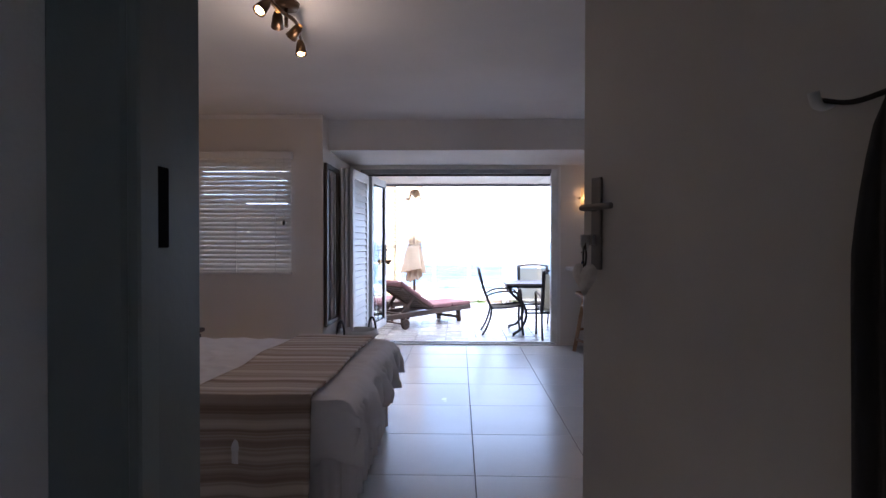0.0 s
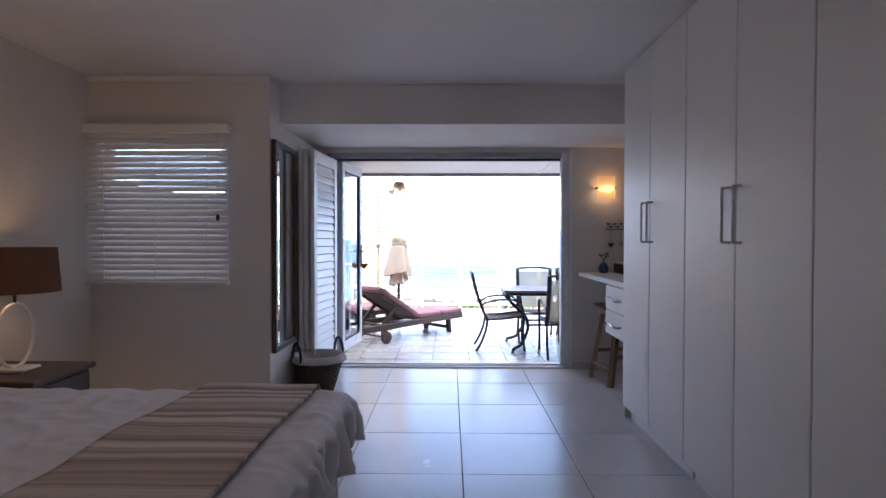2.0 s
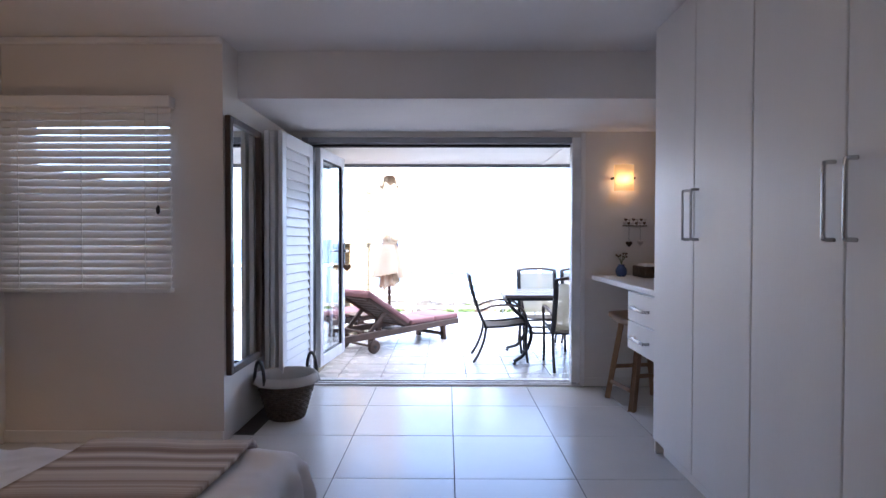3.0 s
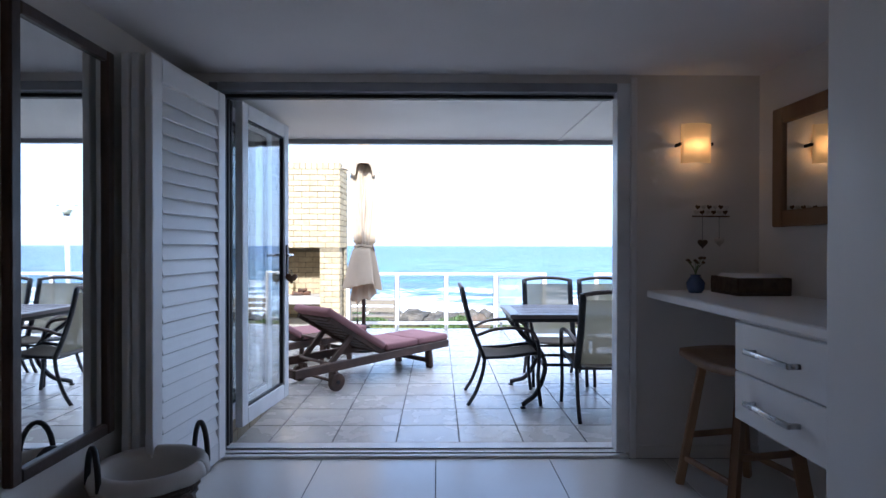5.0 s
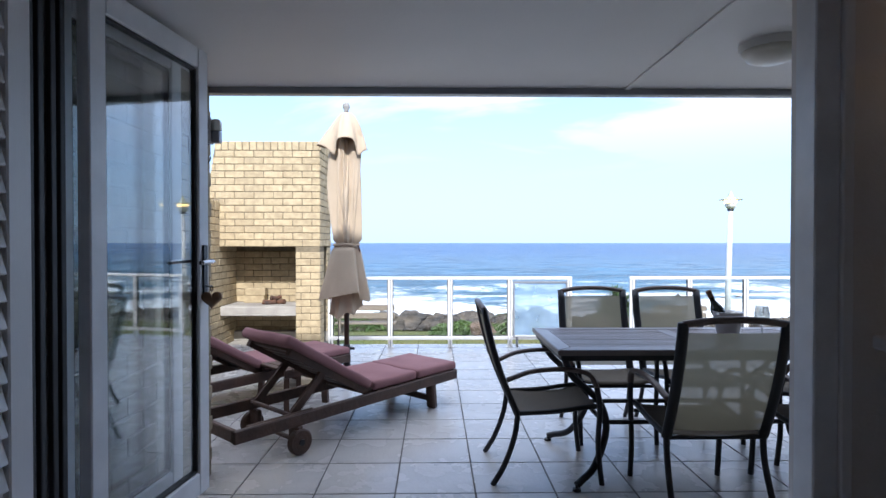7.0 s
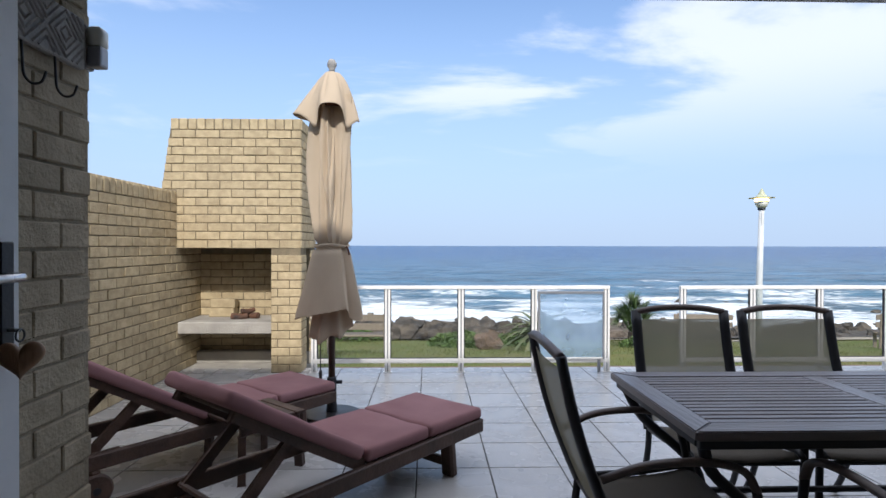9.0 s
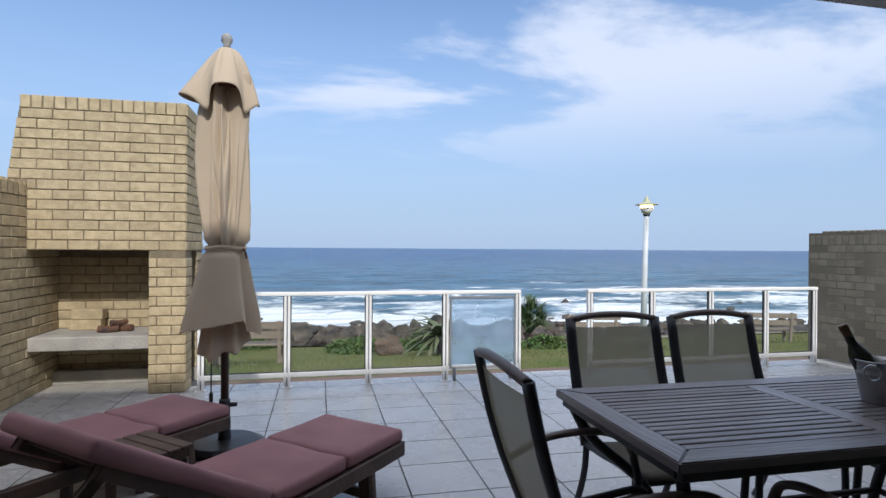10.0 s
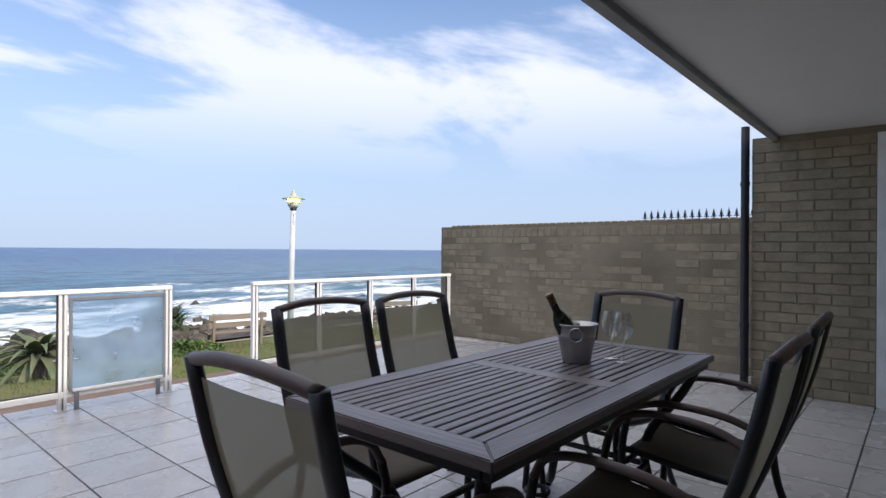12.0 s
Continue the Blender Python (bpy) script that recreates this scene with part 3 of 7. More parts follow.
solid("roof", box(-2.9, 5.8, -2.0, 6.5, 3.5, 3.62), M["concrete"], "flat concrete roof slab", "roof", "structure")
solid("floor_upper", box(-2.7, 5.6, -1.95, 6.2, 2.5, 2.62), M["concrete"], "concrete slab of the upper storey", "floor", "structure")


def brick_face(host, o, u, nrm, length, height, brick, mats, offset=0.0, skip=None, soldier=False, trim=None, proud=0.008):
    """Bricks laid in stretcher bond over a face: o is its lower corner, u its run, nrm its outward normal."""
    L, H, J = 0.224, 0.0745, 0.0085
    u, nrm, o = Vector(u), Vector(nrm), Vector(o)
    rot = Matrix((( u.x, nrm.x, 0), (u.y, nrm.y, 0), (u.z, nrm.z, 1))).to_4x4()
    meshes = {}

    def data(w, h):
        key = (round(w, 2), round(h, 2))
        if key not in meshes:
            meshes[key] = piece_mesh("brick", box(-w / 2, w / 2, -0.02, 0, -h / 2, h / 2, 0.004), mats)
        return meshes[key]

    rows = int(height / (H + J))
    R = random.Random(int(length * 1000 + height * 77))
    courses = [(k * (H + J) + J / 2, H) for k in range(rows)]
    for k, (z, h) in enumerate(courses):
        x = -((L + J) / 2 if k % 2 else 0) - offset
        while x < length - 0.02:
            a, b = max(x, trim(z + h / 2) if trim else 0.0), min(x + L, length)
            x += L + J
            if b - a < 0.03:
                continue
            if skip and skip((a + b) / 2, z + h / 2):
                continue
            pl = o + u * ((a + b) / 2) + Vector((0, 0, z + h / 2)) + nrm * (proud + R.uniform(-0.003, 0.003))
            share("brick", data(b - a, h), host, Matrix.Translation(pl) @ rot @ Matrix.Rotation(R.uniform(-0.006, 0.006), 4, "Y"))
    if soldier:
        z = rows * (H + J) + J / 2
        x = trim(z + 0.05) if trim else 0.0
        hh = 0.105
        while x < length - 0.04:
            w = min(0.074, length - x)
            pl = o + u * (x + w / 2) + Vector((0, 0, z + hh / 2)) + nrm * (proud + R.uniform(-0.002, 0.004))
            share("brick", data(w, hh), host, Matrix.Translation(pl) @ rot)
            x += 0.085


# left boundary wall, brick fins and the right boundary wall: mortar cores, bricks come last
LWH = 1.64
left_core = solid("wall_patio_west", box(-2.77, -2.55, 5.0, 12.32, -0.35, LWH), M["mortar"], "yellow face brick garden wall with a soldier course on top", "wall", "structure")
fin_left = solid("wall_fin_west", box(-1.398, -1.168, 6.45, 7.82, -0.35, 2.0), M["mortar_grey"], "grey brown face brick fin wall beside the patio doors", "wall", "structure")
facade = solid("wall_facade", box(1.40, 5.05, 6.45, 6.60, -0.35, 2.0), M["mortar_grey"], "grey brown brick facade under the soffit", "wall", "structure")
reveal = solid("wall_door_reveal", box(1.285, 1.40, 6.45, 6.60, -0.35, 2.0), M["mortar_grey"], "brick reveal beside the patio doors", "wall", "structure")
fin_right = solid("wall_fin_east", box(5.06, 5.30, 7.18, 8.02, -0.35, 2.0), M["mortar_grey"], "shaded grey brown face brick wall under the soffit", "wall", "structure")
solid("wall_fin_east_head", box(5.06, 5.30, 6.45, 7.18, 1.95, 2.0), M["mortar_grey"], "brick lintel over a side door", "wall", "structure")
right_core = solid("wall_patio_east", box(5.60, 5.82, 6.6, 11.99, -0.35, 1.348), M["mortar_grey"], "mortar washed grey brown brick garden wall", "wall", "structure")
solid("wall_east_close", box(5.30, 5.60, 6.60, 6.75, -0.35, 2.0), M["mortar_grey"], "plain wall closing the side passage", "wall", "structure")

# ---- ground outside, sea ----


def ground_z(y):
    if y < 15:
        return -0.60 - 0.02 * max(y - 11.6, 0)
    if y < 26:
        return -0.67 - (y - 15) * 0.135
    return -2.16 - (y - 26) * 0.14


def ground_f(a, b):
    x = -260 + 520 * a
    y = -140 + 180.0 * b
    n = noise.noise(Vector((x * 0.18, y * 0.18, 0))) * 0.12 if y > 13 else 0
    return (x, y, (-0.60 if y < 11.7 else ground_z(y)) + n)


solid("ground", grid_sheet(ground_f, 200, 180), M["grass"], "sloping green lawn above the shore", "lawn", "structure", smooth=True)
solid("ground_path", box(-20, 30, 12.55, 13.75, -0.70, -0.55, 0.01), M["path"], "narrow brown paved walkway below the patio", "path", "structure")


def sea_f(a, b):
    x = -160 + 380 * a
    y = 33 + 95 * b * b
    w = 0.0
    for yy, amp, wid in ((46, 0.75, 2.6), (58, 0.95, 3.2), (74, 0.8, 3.6), (93, 0.6, 4.5)):
        d = (y - yy - 5 * noise.noise(Vector((x * 0.03, yy, 0)))) / wid
        w += amp * math.exp(-d * d) * (0.45 + 0.55 * noise.noise(Vector((x * 0.045, yy * 0.3, 3))))
    w += 0.16 * noise.noise(Vector((x * 0.25, y * 0.5, 1)))
    return (x, y, -3.15 + w * (1 if b < 0.97 else 0))


solid("ground_shore", grid_sheet(lambda a, b: (-40 + 95 * a, 22.4 + 14 * b, ground_z(22.4 + 14 * b) + 0.05 + 0.25 * noise.noise(Vector(((-40 + 95 * a) * 0.8, (22.4 + 14 * b) * 0.8, 4))) * min(1, b * 6)), 190, 34), M["rock"], "rough dark shore rock shelf", "rock", "structure", smooth=True)
water = solid("water_surf", grid_sheet(sea_f, 150, 110), M["sea"], "foaming surf rolling on to the rocks", "sea", "structure", smooth=True)
far = bmesh.new()
fv = [far.verts.new(p) for p in ((-4800, 33, -3.22), (4800, 33, -3.22), (4800, 4700, -3.22), (-4800, 4700, -3.22))]
far.faces.new(fv)
solid("water", far, M["sea"], "wide blue ocean reaching the horizon", "sea", "structure")
# ---- the room's things ----
I4 = Matrix.Identity(4)
BED_TOP = 0.575


def over_edge(s, length, r=0.07):
    """Runs over a bed's edge: s along the cloth, gives place along the bed and the drop."""
    if s < 0:
        p, d = over_edge(length - s, length, r)
        return length - p, d
    if s <= length - r:
        return s, 0.0
    a = (s - (length - r)) / r
    if a < math.pi / 2:
        return length - r + r * math.sin(a), r * (1 - math.cos(a))
    return length, r + (a - math.pi / 2) * r


BX0, BX1, BY0, BY1 = -2.36, -0.36, 2.0, 3.46
bed = thing("bed", pose(0, 0, 0), "double bed made up with white linen", "bed")
part("base", box(BX0, BX1 - 0.09, BY0 + 0.05, BY1 - 0.05, 0.06, 0.28, 0.01), M["linen"], bed)
for fx in (BX0 + 0.12, BX1 - 0.2):
    for fy in (BY0 + 0.15, BY1 - 0.15):
        part("leg", lathe([(0.025, 0.0), (0.03, 0.07)], 10, centre=(fx, fy)), M["dark_wood"], bed)
part("mattress", box(BX0, BX1 - 0.04, BY0 + 0.03, BY1 - 0.03, 0.285, 0.51, 0.04, seg=3), M["linen"], bed, smooth=True)
part("headboard", box(-2.47, -2.38, BY0 - 0.12, BY1 + 0.14, 0.0, 1.03, 0.012), M["dark_wood"], bed, "dark wooden headboard")


def valance(u, v):
    """Gathered bed skirt round the far side, the foot and the near side."""
    per = [(BX0, BY1 - 0.03), (BX1 - 0.065, BY1 - 0.03), (BX1 - 0.065, BY0 + 0.03), (BX0, BY0 + 0.03)]
    lens = [per[1][0] - per[0][0], per[1][1] - per[2][1], per[2][0] - per[3][0]]
    s = u * sum(lens)
    w = 0.012 * math.sin(s * 95) + 0.008 * math.sin(s * 41 + 1)
    w *= 0.4 + 0.6 * (1 - v)
    if s < lens[0]:
        x, y = per[0][0] + s, per[0][1] + w
    elif s < lens[0] + lens[1]:
        x, y = per[1][0] + w, per[1][1] - (s - lens[0])
    else:
        x, y = per[2][0] - (s - lens[0] - lens[1]), per[2][1] - w
    return (x, y, 0.02 + 0.40 * v)


part("valance", grid_sheet(valance, 420, 4), M["linen"], bed, "gathered white bed skirt", smooth=True)


def duvet(u, v):
    L, W = BX1 - BX0, BY1 - BY0
    s = u * (L + 0.25)
    q = -0.22 + v * (W + 0.44)
    px, dx = over_edge(s, L)
    py, dy = over_edge(q, W)
    d = math.hypot(dx, dy)
    x, y = BX0 + px, BY0 + py
    n1 = noise.noise(Vector((x * 3.2, y * 3.2, 0.3))) * 0.012 + noise.noise(Vector((x * 9, y * 7, 1.3))) * 0.007 - 0.020 * abs(noise.noise(Vector((x * 6 + y * 3, y * 5 - x * 2, 2.2)))) - 0.012 * abs(noise.noise(Vector((x * 5 - y * 13, y * 4 + x * 6, 7.2))))
    f = min(d / 0.16, 1.0)
    if dx > 0.05:
        x += f * (0.026 * math.sin(y * 52 + 3 * math.sin(y * 9) + dx * 9) - 0.05 * abs(noise.noise(Vector((y * 11 + dx * 3, dx * 2.5, 8)))) + 0.02 * math.sin(y * 19 + 1 - dx * 8) + 0.012 * noise.noise(Vector((dx * 14, y * 22, 3)))) + 0.02 * f
    if dy > 0.05:
        y += (1 if q > 0 else -1) * f * (0.02 * math.sin(x * 31 + 2 * math.sin(x * 7)) + 0.015 * math.sin(x * 13)) + (0.02 if q > 0 else -0.02) * f
    drop = min(d, 0.225 + 0.03 * noise.noise(Vector((x * 4, y * 4, 5))))
    return (x, y, BED_TOP - 0.005 + n1 * (1 - 0.4 * f) - drop)


part("duvet", grid_sheet(duvet, 190, 170), M["linen"], bed, "crumpled white duvet hanging over the sides", smooth=True)


def throw_f(u, v):
    x = -1.035 + 0.065 * v + (0.50 - 0.03 * v) * u + 0.006 * math.sin(v * 19)
    W = BY1 - BY0 + 0.03
    q = -0.40 + v * (W + 0.72)
    py, dy = over_edge(q, W, 0.085)
    y = BY0 - 0.015 + py
    f = min(dy / 0.2, 1)
    n1 = noise.noise(Vector((x * 3.2, y * 3.2, 0.3))) * 0.010 + noise.noise(Vector((x * 9, y * 7, 1.3))) * 0.002
    y += (1 if q > 0 else -1) * f * (0.045 + 0.012 * math.sin(x * 25))
    return (x, y, BED_TOP + 0.016 + n1 - dy)


throw_ob = thing("bed_throw", pose(0, 0, 0), "striped brown and cream throw folded across the bed", "throw")
part("cloth", grid_sheet(throw_f, 24, 130, 0.014, run=2.2), M["throw"], throw_ob, smooth=True)
for v_end in (0.0, 1.0):
    part("hem", tube([Vector(throw_f(k / 24, v_end)) for k in range(25)], 0.009, 8), M["throw"], throw_ob, smooth=True)


def pillow_bm(w, h, t):
    """A stuffed cushion, standing in its xz plane."""
    bm = bmesh.new()
    n = 22
    for side in (1, -1):
        V = []
        for i in range(n + 1):
            row = []
            for j in range(n + 1):
                a, b = 2 * i / n - 1, 2 * j / n - 1
                e = (1 - abs(a) ** 3.2) * (1 - abs(b) ** 3.2)
                pin = 1 - 0.10 * (1 - abs(b) ** 2) * abs(a) ** 3 - 0.0
                pin2 = 1 - 0.08 * (1 - abs(a) ** 2) * abs(b) ** 3
                wr = 0.012 * noise.noise(Vector((a * 3, b * 3, side * 2.0))) * e
                row.append(bm.verts.new((a * w / 2 * pin, side * (t / 2 * e ** 0.6 + wr), h / 2 + b * h / 2 * pin2)))
            V.append(row)
        for i in range(n):
            for j in range(n):
                q = (V[i][j], V[i + 1][j], V[i + 1][j + 1], V[i][j + 1])
                bm.faces.new(q if side < 0 else tuple(reversed(q)))
    bmesh.ops.remove_doubles(bm, verts=bm.verts, dist=0.0008)
    return bm


def pillow(m, w, h, t, material, label, strap=False):
    ob = thing("pillow", m, label, "pillow", "pillows on the bed")
    part("cover", pillow_bm(w, h, t), material, ob, smooth=True)
    if strap:
        def sf(u, v):
            b = 2 * v - 1
            return (-0.06 + 0.025 * (u - 0.5), -(t / 2 * (1 - abs(b) ** 3.2) ** 0.6 + 0.006), h / 2 + b * h / 2 * 0.98)
        part("strap", grid_sheet(sf, 2, 20, 0.004), M["strap"], ob, "dark cloth strap with a button", smooth=True)
        part("button", lathe([(0.028, 0), (0.03, 0.004), (0.02, 0.010), (0.004, 0.012)], 16), M["bronze"], ob, "round shell button").matrix_local = pose(-0.06, -t / 2 - 0.008, h * 0.52, 90, 0, 0)
    return ob


pillow(pose(-2.18, 3.02, BED_TOP, -18, 0, 90), 0.66, 0.44, 0.20, M["linen"], "plump white pillow leaning on the headboard")
pillow(pose(-2.18, 2.34, BED_TOP, -18, 0, 90), 0.66, 0.44, 0.20, M["linen"], "plump white pillow leaning on the headboard")
pillow(pose(-2.02, 2.66, BED_TOP, -22, 0, 86), 0.62, 0.42, 0.18, M["linen"], "white pillow in front of the others")
pillow(pose(-1.80, 3.06, BED_TOP, -24, 0, 97), 0.60, 0.41, 0.19, M["pillow"], "grey linen cushion with a dark buttoned strap", True)

# bedside table and lamp
ns = thing("bedside_table", pose(-2.22, 3.95, 0), "dark wooden bedside table beside the bed", "bedside table")
part("top", box(-0.25, 0.27, -0.24, 0.24, 0.475, 0.505, 0.006), M["dark_wood"], ns)
part("body", box(-0.24, 0.24, -0.22, 0.22, 0.12, 0.474, 0.004), M["dark_wood"], ns)
dr = part("drawer", box(0.241, 0.258, -0.20, 0.20, 0.31, 0.462, 0.004), M["dark_wood"], ns)
part("knob", lathe([(0.008, 0), (0.008, 0.012), (0.014, 0.018), (0.012, 0.028)], 12), M["bronze"], dr, "small bronze knob").matrix_local = pose(0.258, 0, 0.39, 0, 90, 0)
for a in (-0.21, 0.21):
    for b in (-0.19, 0.19):
        part("leg", box(a - 0.025, a + 0.025, b - 0.025, b + 0.025, 0, 0.119, 0.004), M["dark_wood"], ns)
tl = thing("table_lamp", pose(-2.225, 3.95, 0.505), "lit table lamp with a brown drum shade and ring base", "lamp")
part("foot", box(-0.09, 0.09, -0.07, 0.07, 0, 0.02, 0.006), M["white_plastic"], tl)
part("ring", tube([(0, 0.13 * math.cos(a), 0.185 + 0.165 * math.sin(a)) for a in [2 * math.pi * k / 40 for k in range(40)]], 0.010, 10, closed=True), M["rail"], tl, "slim pale metal ring", smooth=True)
part("stem", lathe([(0.008, 0.345), (0.008, 0.47)], 10), M["bronze"], tl)
part("shade", lathe([(0.205, 0.413), (0.188, 0.647), (0.184, 0.647), (0.201, 0.413)], 40, cap=False), M["shade"], tl, "brown fabric drum shade", smooth=True)
part("bulb", lathe([(0.006, 0.47), (0.028, 0.51), (0.03, 0.535), (0.018, 0.56), (0.003, 0.565)], 14), M["bulb"], tl, "warm glowing bulb", smooth=True)

# window and venetian blind
win = thing("window_1", pose((WX0 + WX1) / 2, 5.09, WZ0), "white framed window behind a blind", "window")
ww, wh = WX1 - WX0, WZ1 - WZ0
for nm, b4 in (("frame_left", (-ww / 2 + 0.001, -ww / 2 + 0.05, 0.001, wh - 0.001)), ("frame_right", (ww / 2 - 0.05, ww / 2 - 0.001, 0.001, wh - 0.001)), ("frame_bottom", (-ww / 2 + 0.051, ww / 2 - 0.051, 0.001, 0.05)), ("frame_top", (-ww / 2 + 0.051, ww / 2 - 0.051, wh - 0.05, wh - 0.001)), ("transom", (-ww / 2 + 0.051, ww / 2 - 0.051, wh * 0.53, wh * 0.53 + 0.05))):
    part(nm, box(b4[0], b4[1], -0.025, 0.025, b4[2], b4[3], 0.003), M["alu"], win)
for z0, z1 in ((0.051, wh * 0.53 - 0.001), (wh * 0.53 + 0.051, wh - 0.051)):
    part("pane", box(-ww / 2 + 0.051, ww / 2 - 0.051, -0.003, 0.003, z0, z1), M["glass"], win).visible_shadow = False
win["kind"] = "structure"
blind = thing("venetian_blind", pose(-1.988, 4.93, 0.022), "white venetian blind with tilted slats, lowered over the window", "blind")
part("headrail", box(-0.505, 0.505, -0.035, 0.034, 1.905, 1.972, 0.006), M["white_wood"], blind)
slat = None
NS = 25
for k in range(NS):
    z = 0.895 + k * (1.005 / (NS - 1)) + random.uniform(-0.002, 0.002)
    if slat is None:
        def sl(u, v):
            return (-0.495 + 0.99 * u, -0.024 + 0.048 * v, 0.004 * math.sin(math.pi * v))
        sb = grid_sheet(sl, 1, 4, 0.0025)
        slat = piece_mesh("slat", sb, M["white_wood"])
    tilt = 61 + random.uniform(-3, 3)
    if 9 < k < 17:
        tilt += random.uniform(-5, 5)
    share("slat", slat, blind, pose(0, 0, z, tilt, random.uniform(-0.35, 0.35), 0))
part("bottom_rail", box(-0.50, 0.50, -0.025, 0.025, 0.856, 0.880, 0.005), M["white_wood"], blind)
for cx in (-0.36, 0.0, 0.36):
    part("ladder_cord", tube([(cx, -0.03, 0.87), (cx, -0.03, 1.91)], 0.0018, 5), M["white_plastic"], blind)
part("pull_cord", tube([(0.44, -0.04, 1.35), (0.44, -0.038, 1.91)], 0.002, 5), M["white_plastic"], blind)
part("cord_toggle", lathe([(0.003, 1.30), (0.012, 1.315), (0.012, 1.335), (0.004, 1.352)], 10, centre=(0.44, -0.04)), M["dark_metal"], blind)

# tall mirror on the return wall
mir = thing("wall_mirror", pose(-1.211, 4.990, 0.385), "tall wall mirror in a dark wooden frame", "mirror")
part("glass", box(0.012, 0.018, 0.045, 0.50, 0.045, 1.475), M["mirror"], mir, "clear mirror glass")
part("backing", box(0.0, 0.011, 0.01, 0.53, 0.01, 1.51), M["dark_wood"], mir)
for b6 in ((0, 0.044, 0, 1.52), (0.501, 0.545, 0, 1.52)):
    part("frame_stile", box(0.0, 0.035, b6[0], b6[1], b6[2], b6[3], 0.005), M["dark_wood"], mir)
for b6 in ((0, 0.044), (1.476, 1.52)):
    part("frame_rail", box(0.0, 0.034, 0.045, 0.50, b6[0], b6[1], 0.005), M["dark_wood"], mir)

# patio door frame and threshold
dfr = thing("door_frame", pose(0, 0, 0), "white aluminium frame of the wide folding patio doors with a grey head and left jamb", "door frame")
dfr["kind"] = "structure"
# left jamb and head take the grey, right jamb and sill the white
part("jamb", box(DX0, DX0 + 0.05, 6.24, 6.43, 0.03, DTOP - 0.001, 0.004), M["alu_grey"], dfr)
for y0 in (6.26, 6.30, 6.35, 6.39):
    part("jamb_seal", box(DX0 + 0.0505, DX0 + 0.066, y0, y0 + 0.022, 0.03, DTOP - 0.06, 0.002), M["seal"], dfr)
part("jamb", box(DX1 - 0.07, DX1, 6.24, 6.325, 0.03, DTOP - 0.001, 0.004), M["alu"], dfr)
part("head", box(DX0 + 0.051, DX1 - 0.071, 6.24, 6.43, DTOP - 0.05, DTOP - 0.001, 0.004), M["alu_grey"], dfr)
part("head_track", box(DX0 + 0.051, DX1 - 0.071, 6.30, 6.34, DTOP - 0.07, DTOP - 0.0505, 0.003), M["seal"], dfr)
part("architrave", box(DX1 + 0.001, DX1 + 0.035, 6.233, 6.2495, 0.0, DTOP + 0.03, 0.004), M["white_wood"], dfr)
part("sill", box(DX0, DX1, 6.24, 6.45, -0.02, 0.014, 0.004), M["alu"], dfr)
part("track", box(DX0 + 0.02, DX1 - 0.02, 6.335, 6.35, 0.0145, 0.022, 0.002), M["alu_grey"], dfr)
part("track", box(DX0 + 0.02, DX1 - 0.02, 6.275, 6.283, 0.0145, 0.019, 0.002), M["seal"], dfr)
part("step", box(DX0, DX1, 6.4505, 6.48, PZ - 0.1, 0.006, 0.004), M["concrete"], dfr)


def shutter(m, label, louvres=25):
    """A louvred door leaf: local x runs from its hinge across it, z up."""
    W, H = 0.655, 1.908
    ob = thing("louvred_shutter", m, label, "shutter", "folded shutter leaves")
    part("stile", box(0, 0.075, -0.016, 0.016, 0, H, 0.004), M["white_wood"], ob)
    part("stile", box(W - 0.075, W, -0.016, 0.016, 0, H, 0.004), M["white_wood"], ob)
    part("rail", box(0.0755, W - 0.0755, -0.015, 0.015, 0, 0.10, 0.004), M["white_wood"], ob)
    part("rail", box(0.0755, W - 0.0755, -0.015, 0.015, H - 0.10, H, 0.004), M["white_wood"], ob)
    bm = box(0.078, W - 0.078, -0.0045, 0.0045, -0.044, 0.044, 0.004, seg=2)
    lm = piece_mesh("louvre", bm, M["white_wood"])
    for k in range(louvres):
        share("louvre", lm, ob, pose(0, 0, 0.142 + k * (H - 0.284) / (louvres - 1), 17, 0, 0))
    for z in (0.25, 1.0, 1.68):
        part("hinge", box(W + 0.0002, W + 0.003, -0.014, 0.014, z, z + 0.08, 0.001), M["alu"], ob, "pale steel hinge")
    return ob


ang = math.degrees(math.atan2(5.60 - 6.235, -1.064 + 1.012))
shutter(pose(-1.012, 6.235, 0.022, 0, 0, ang), "white louvred shutter leaf folded open")
shutter(pose(-1.068, 6.235, 0.022, 0, 0, ang), "white louvred shutter leaf folded behind another")
shutter(pose(-1.120, 6.235, 0.022, 0, 0, ang + 1.0), "white louvred shutter leaf folded against the wall")


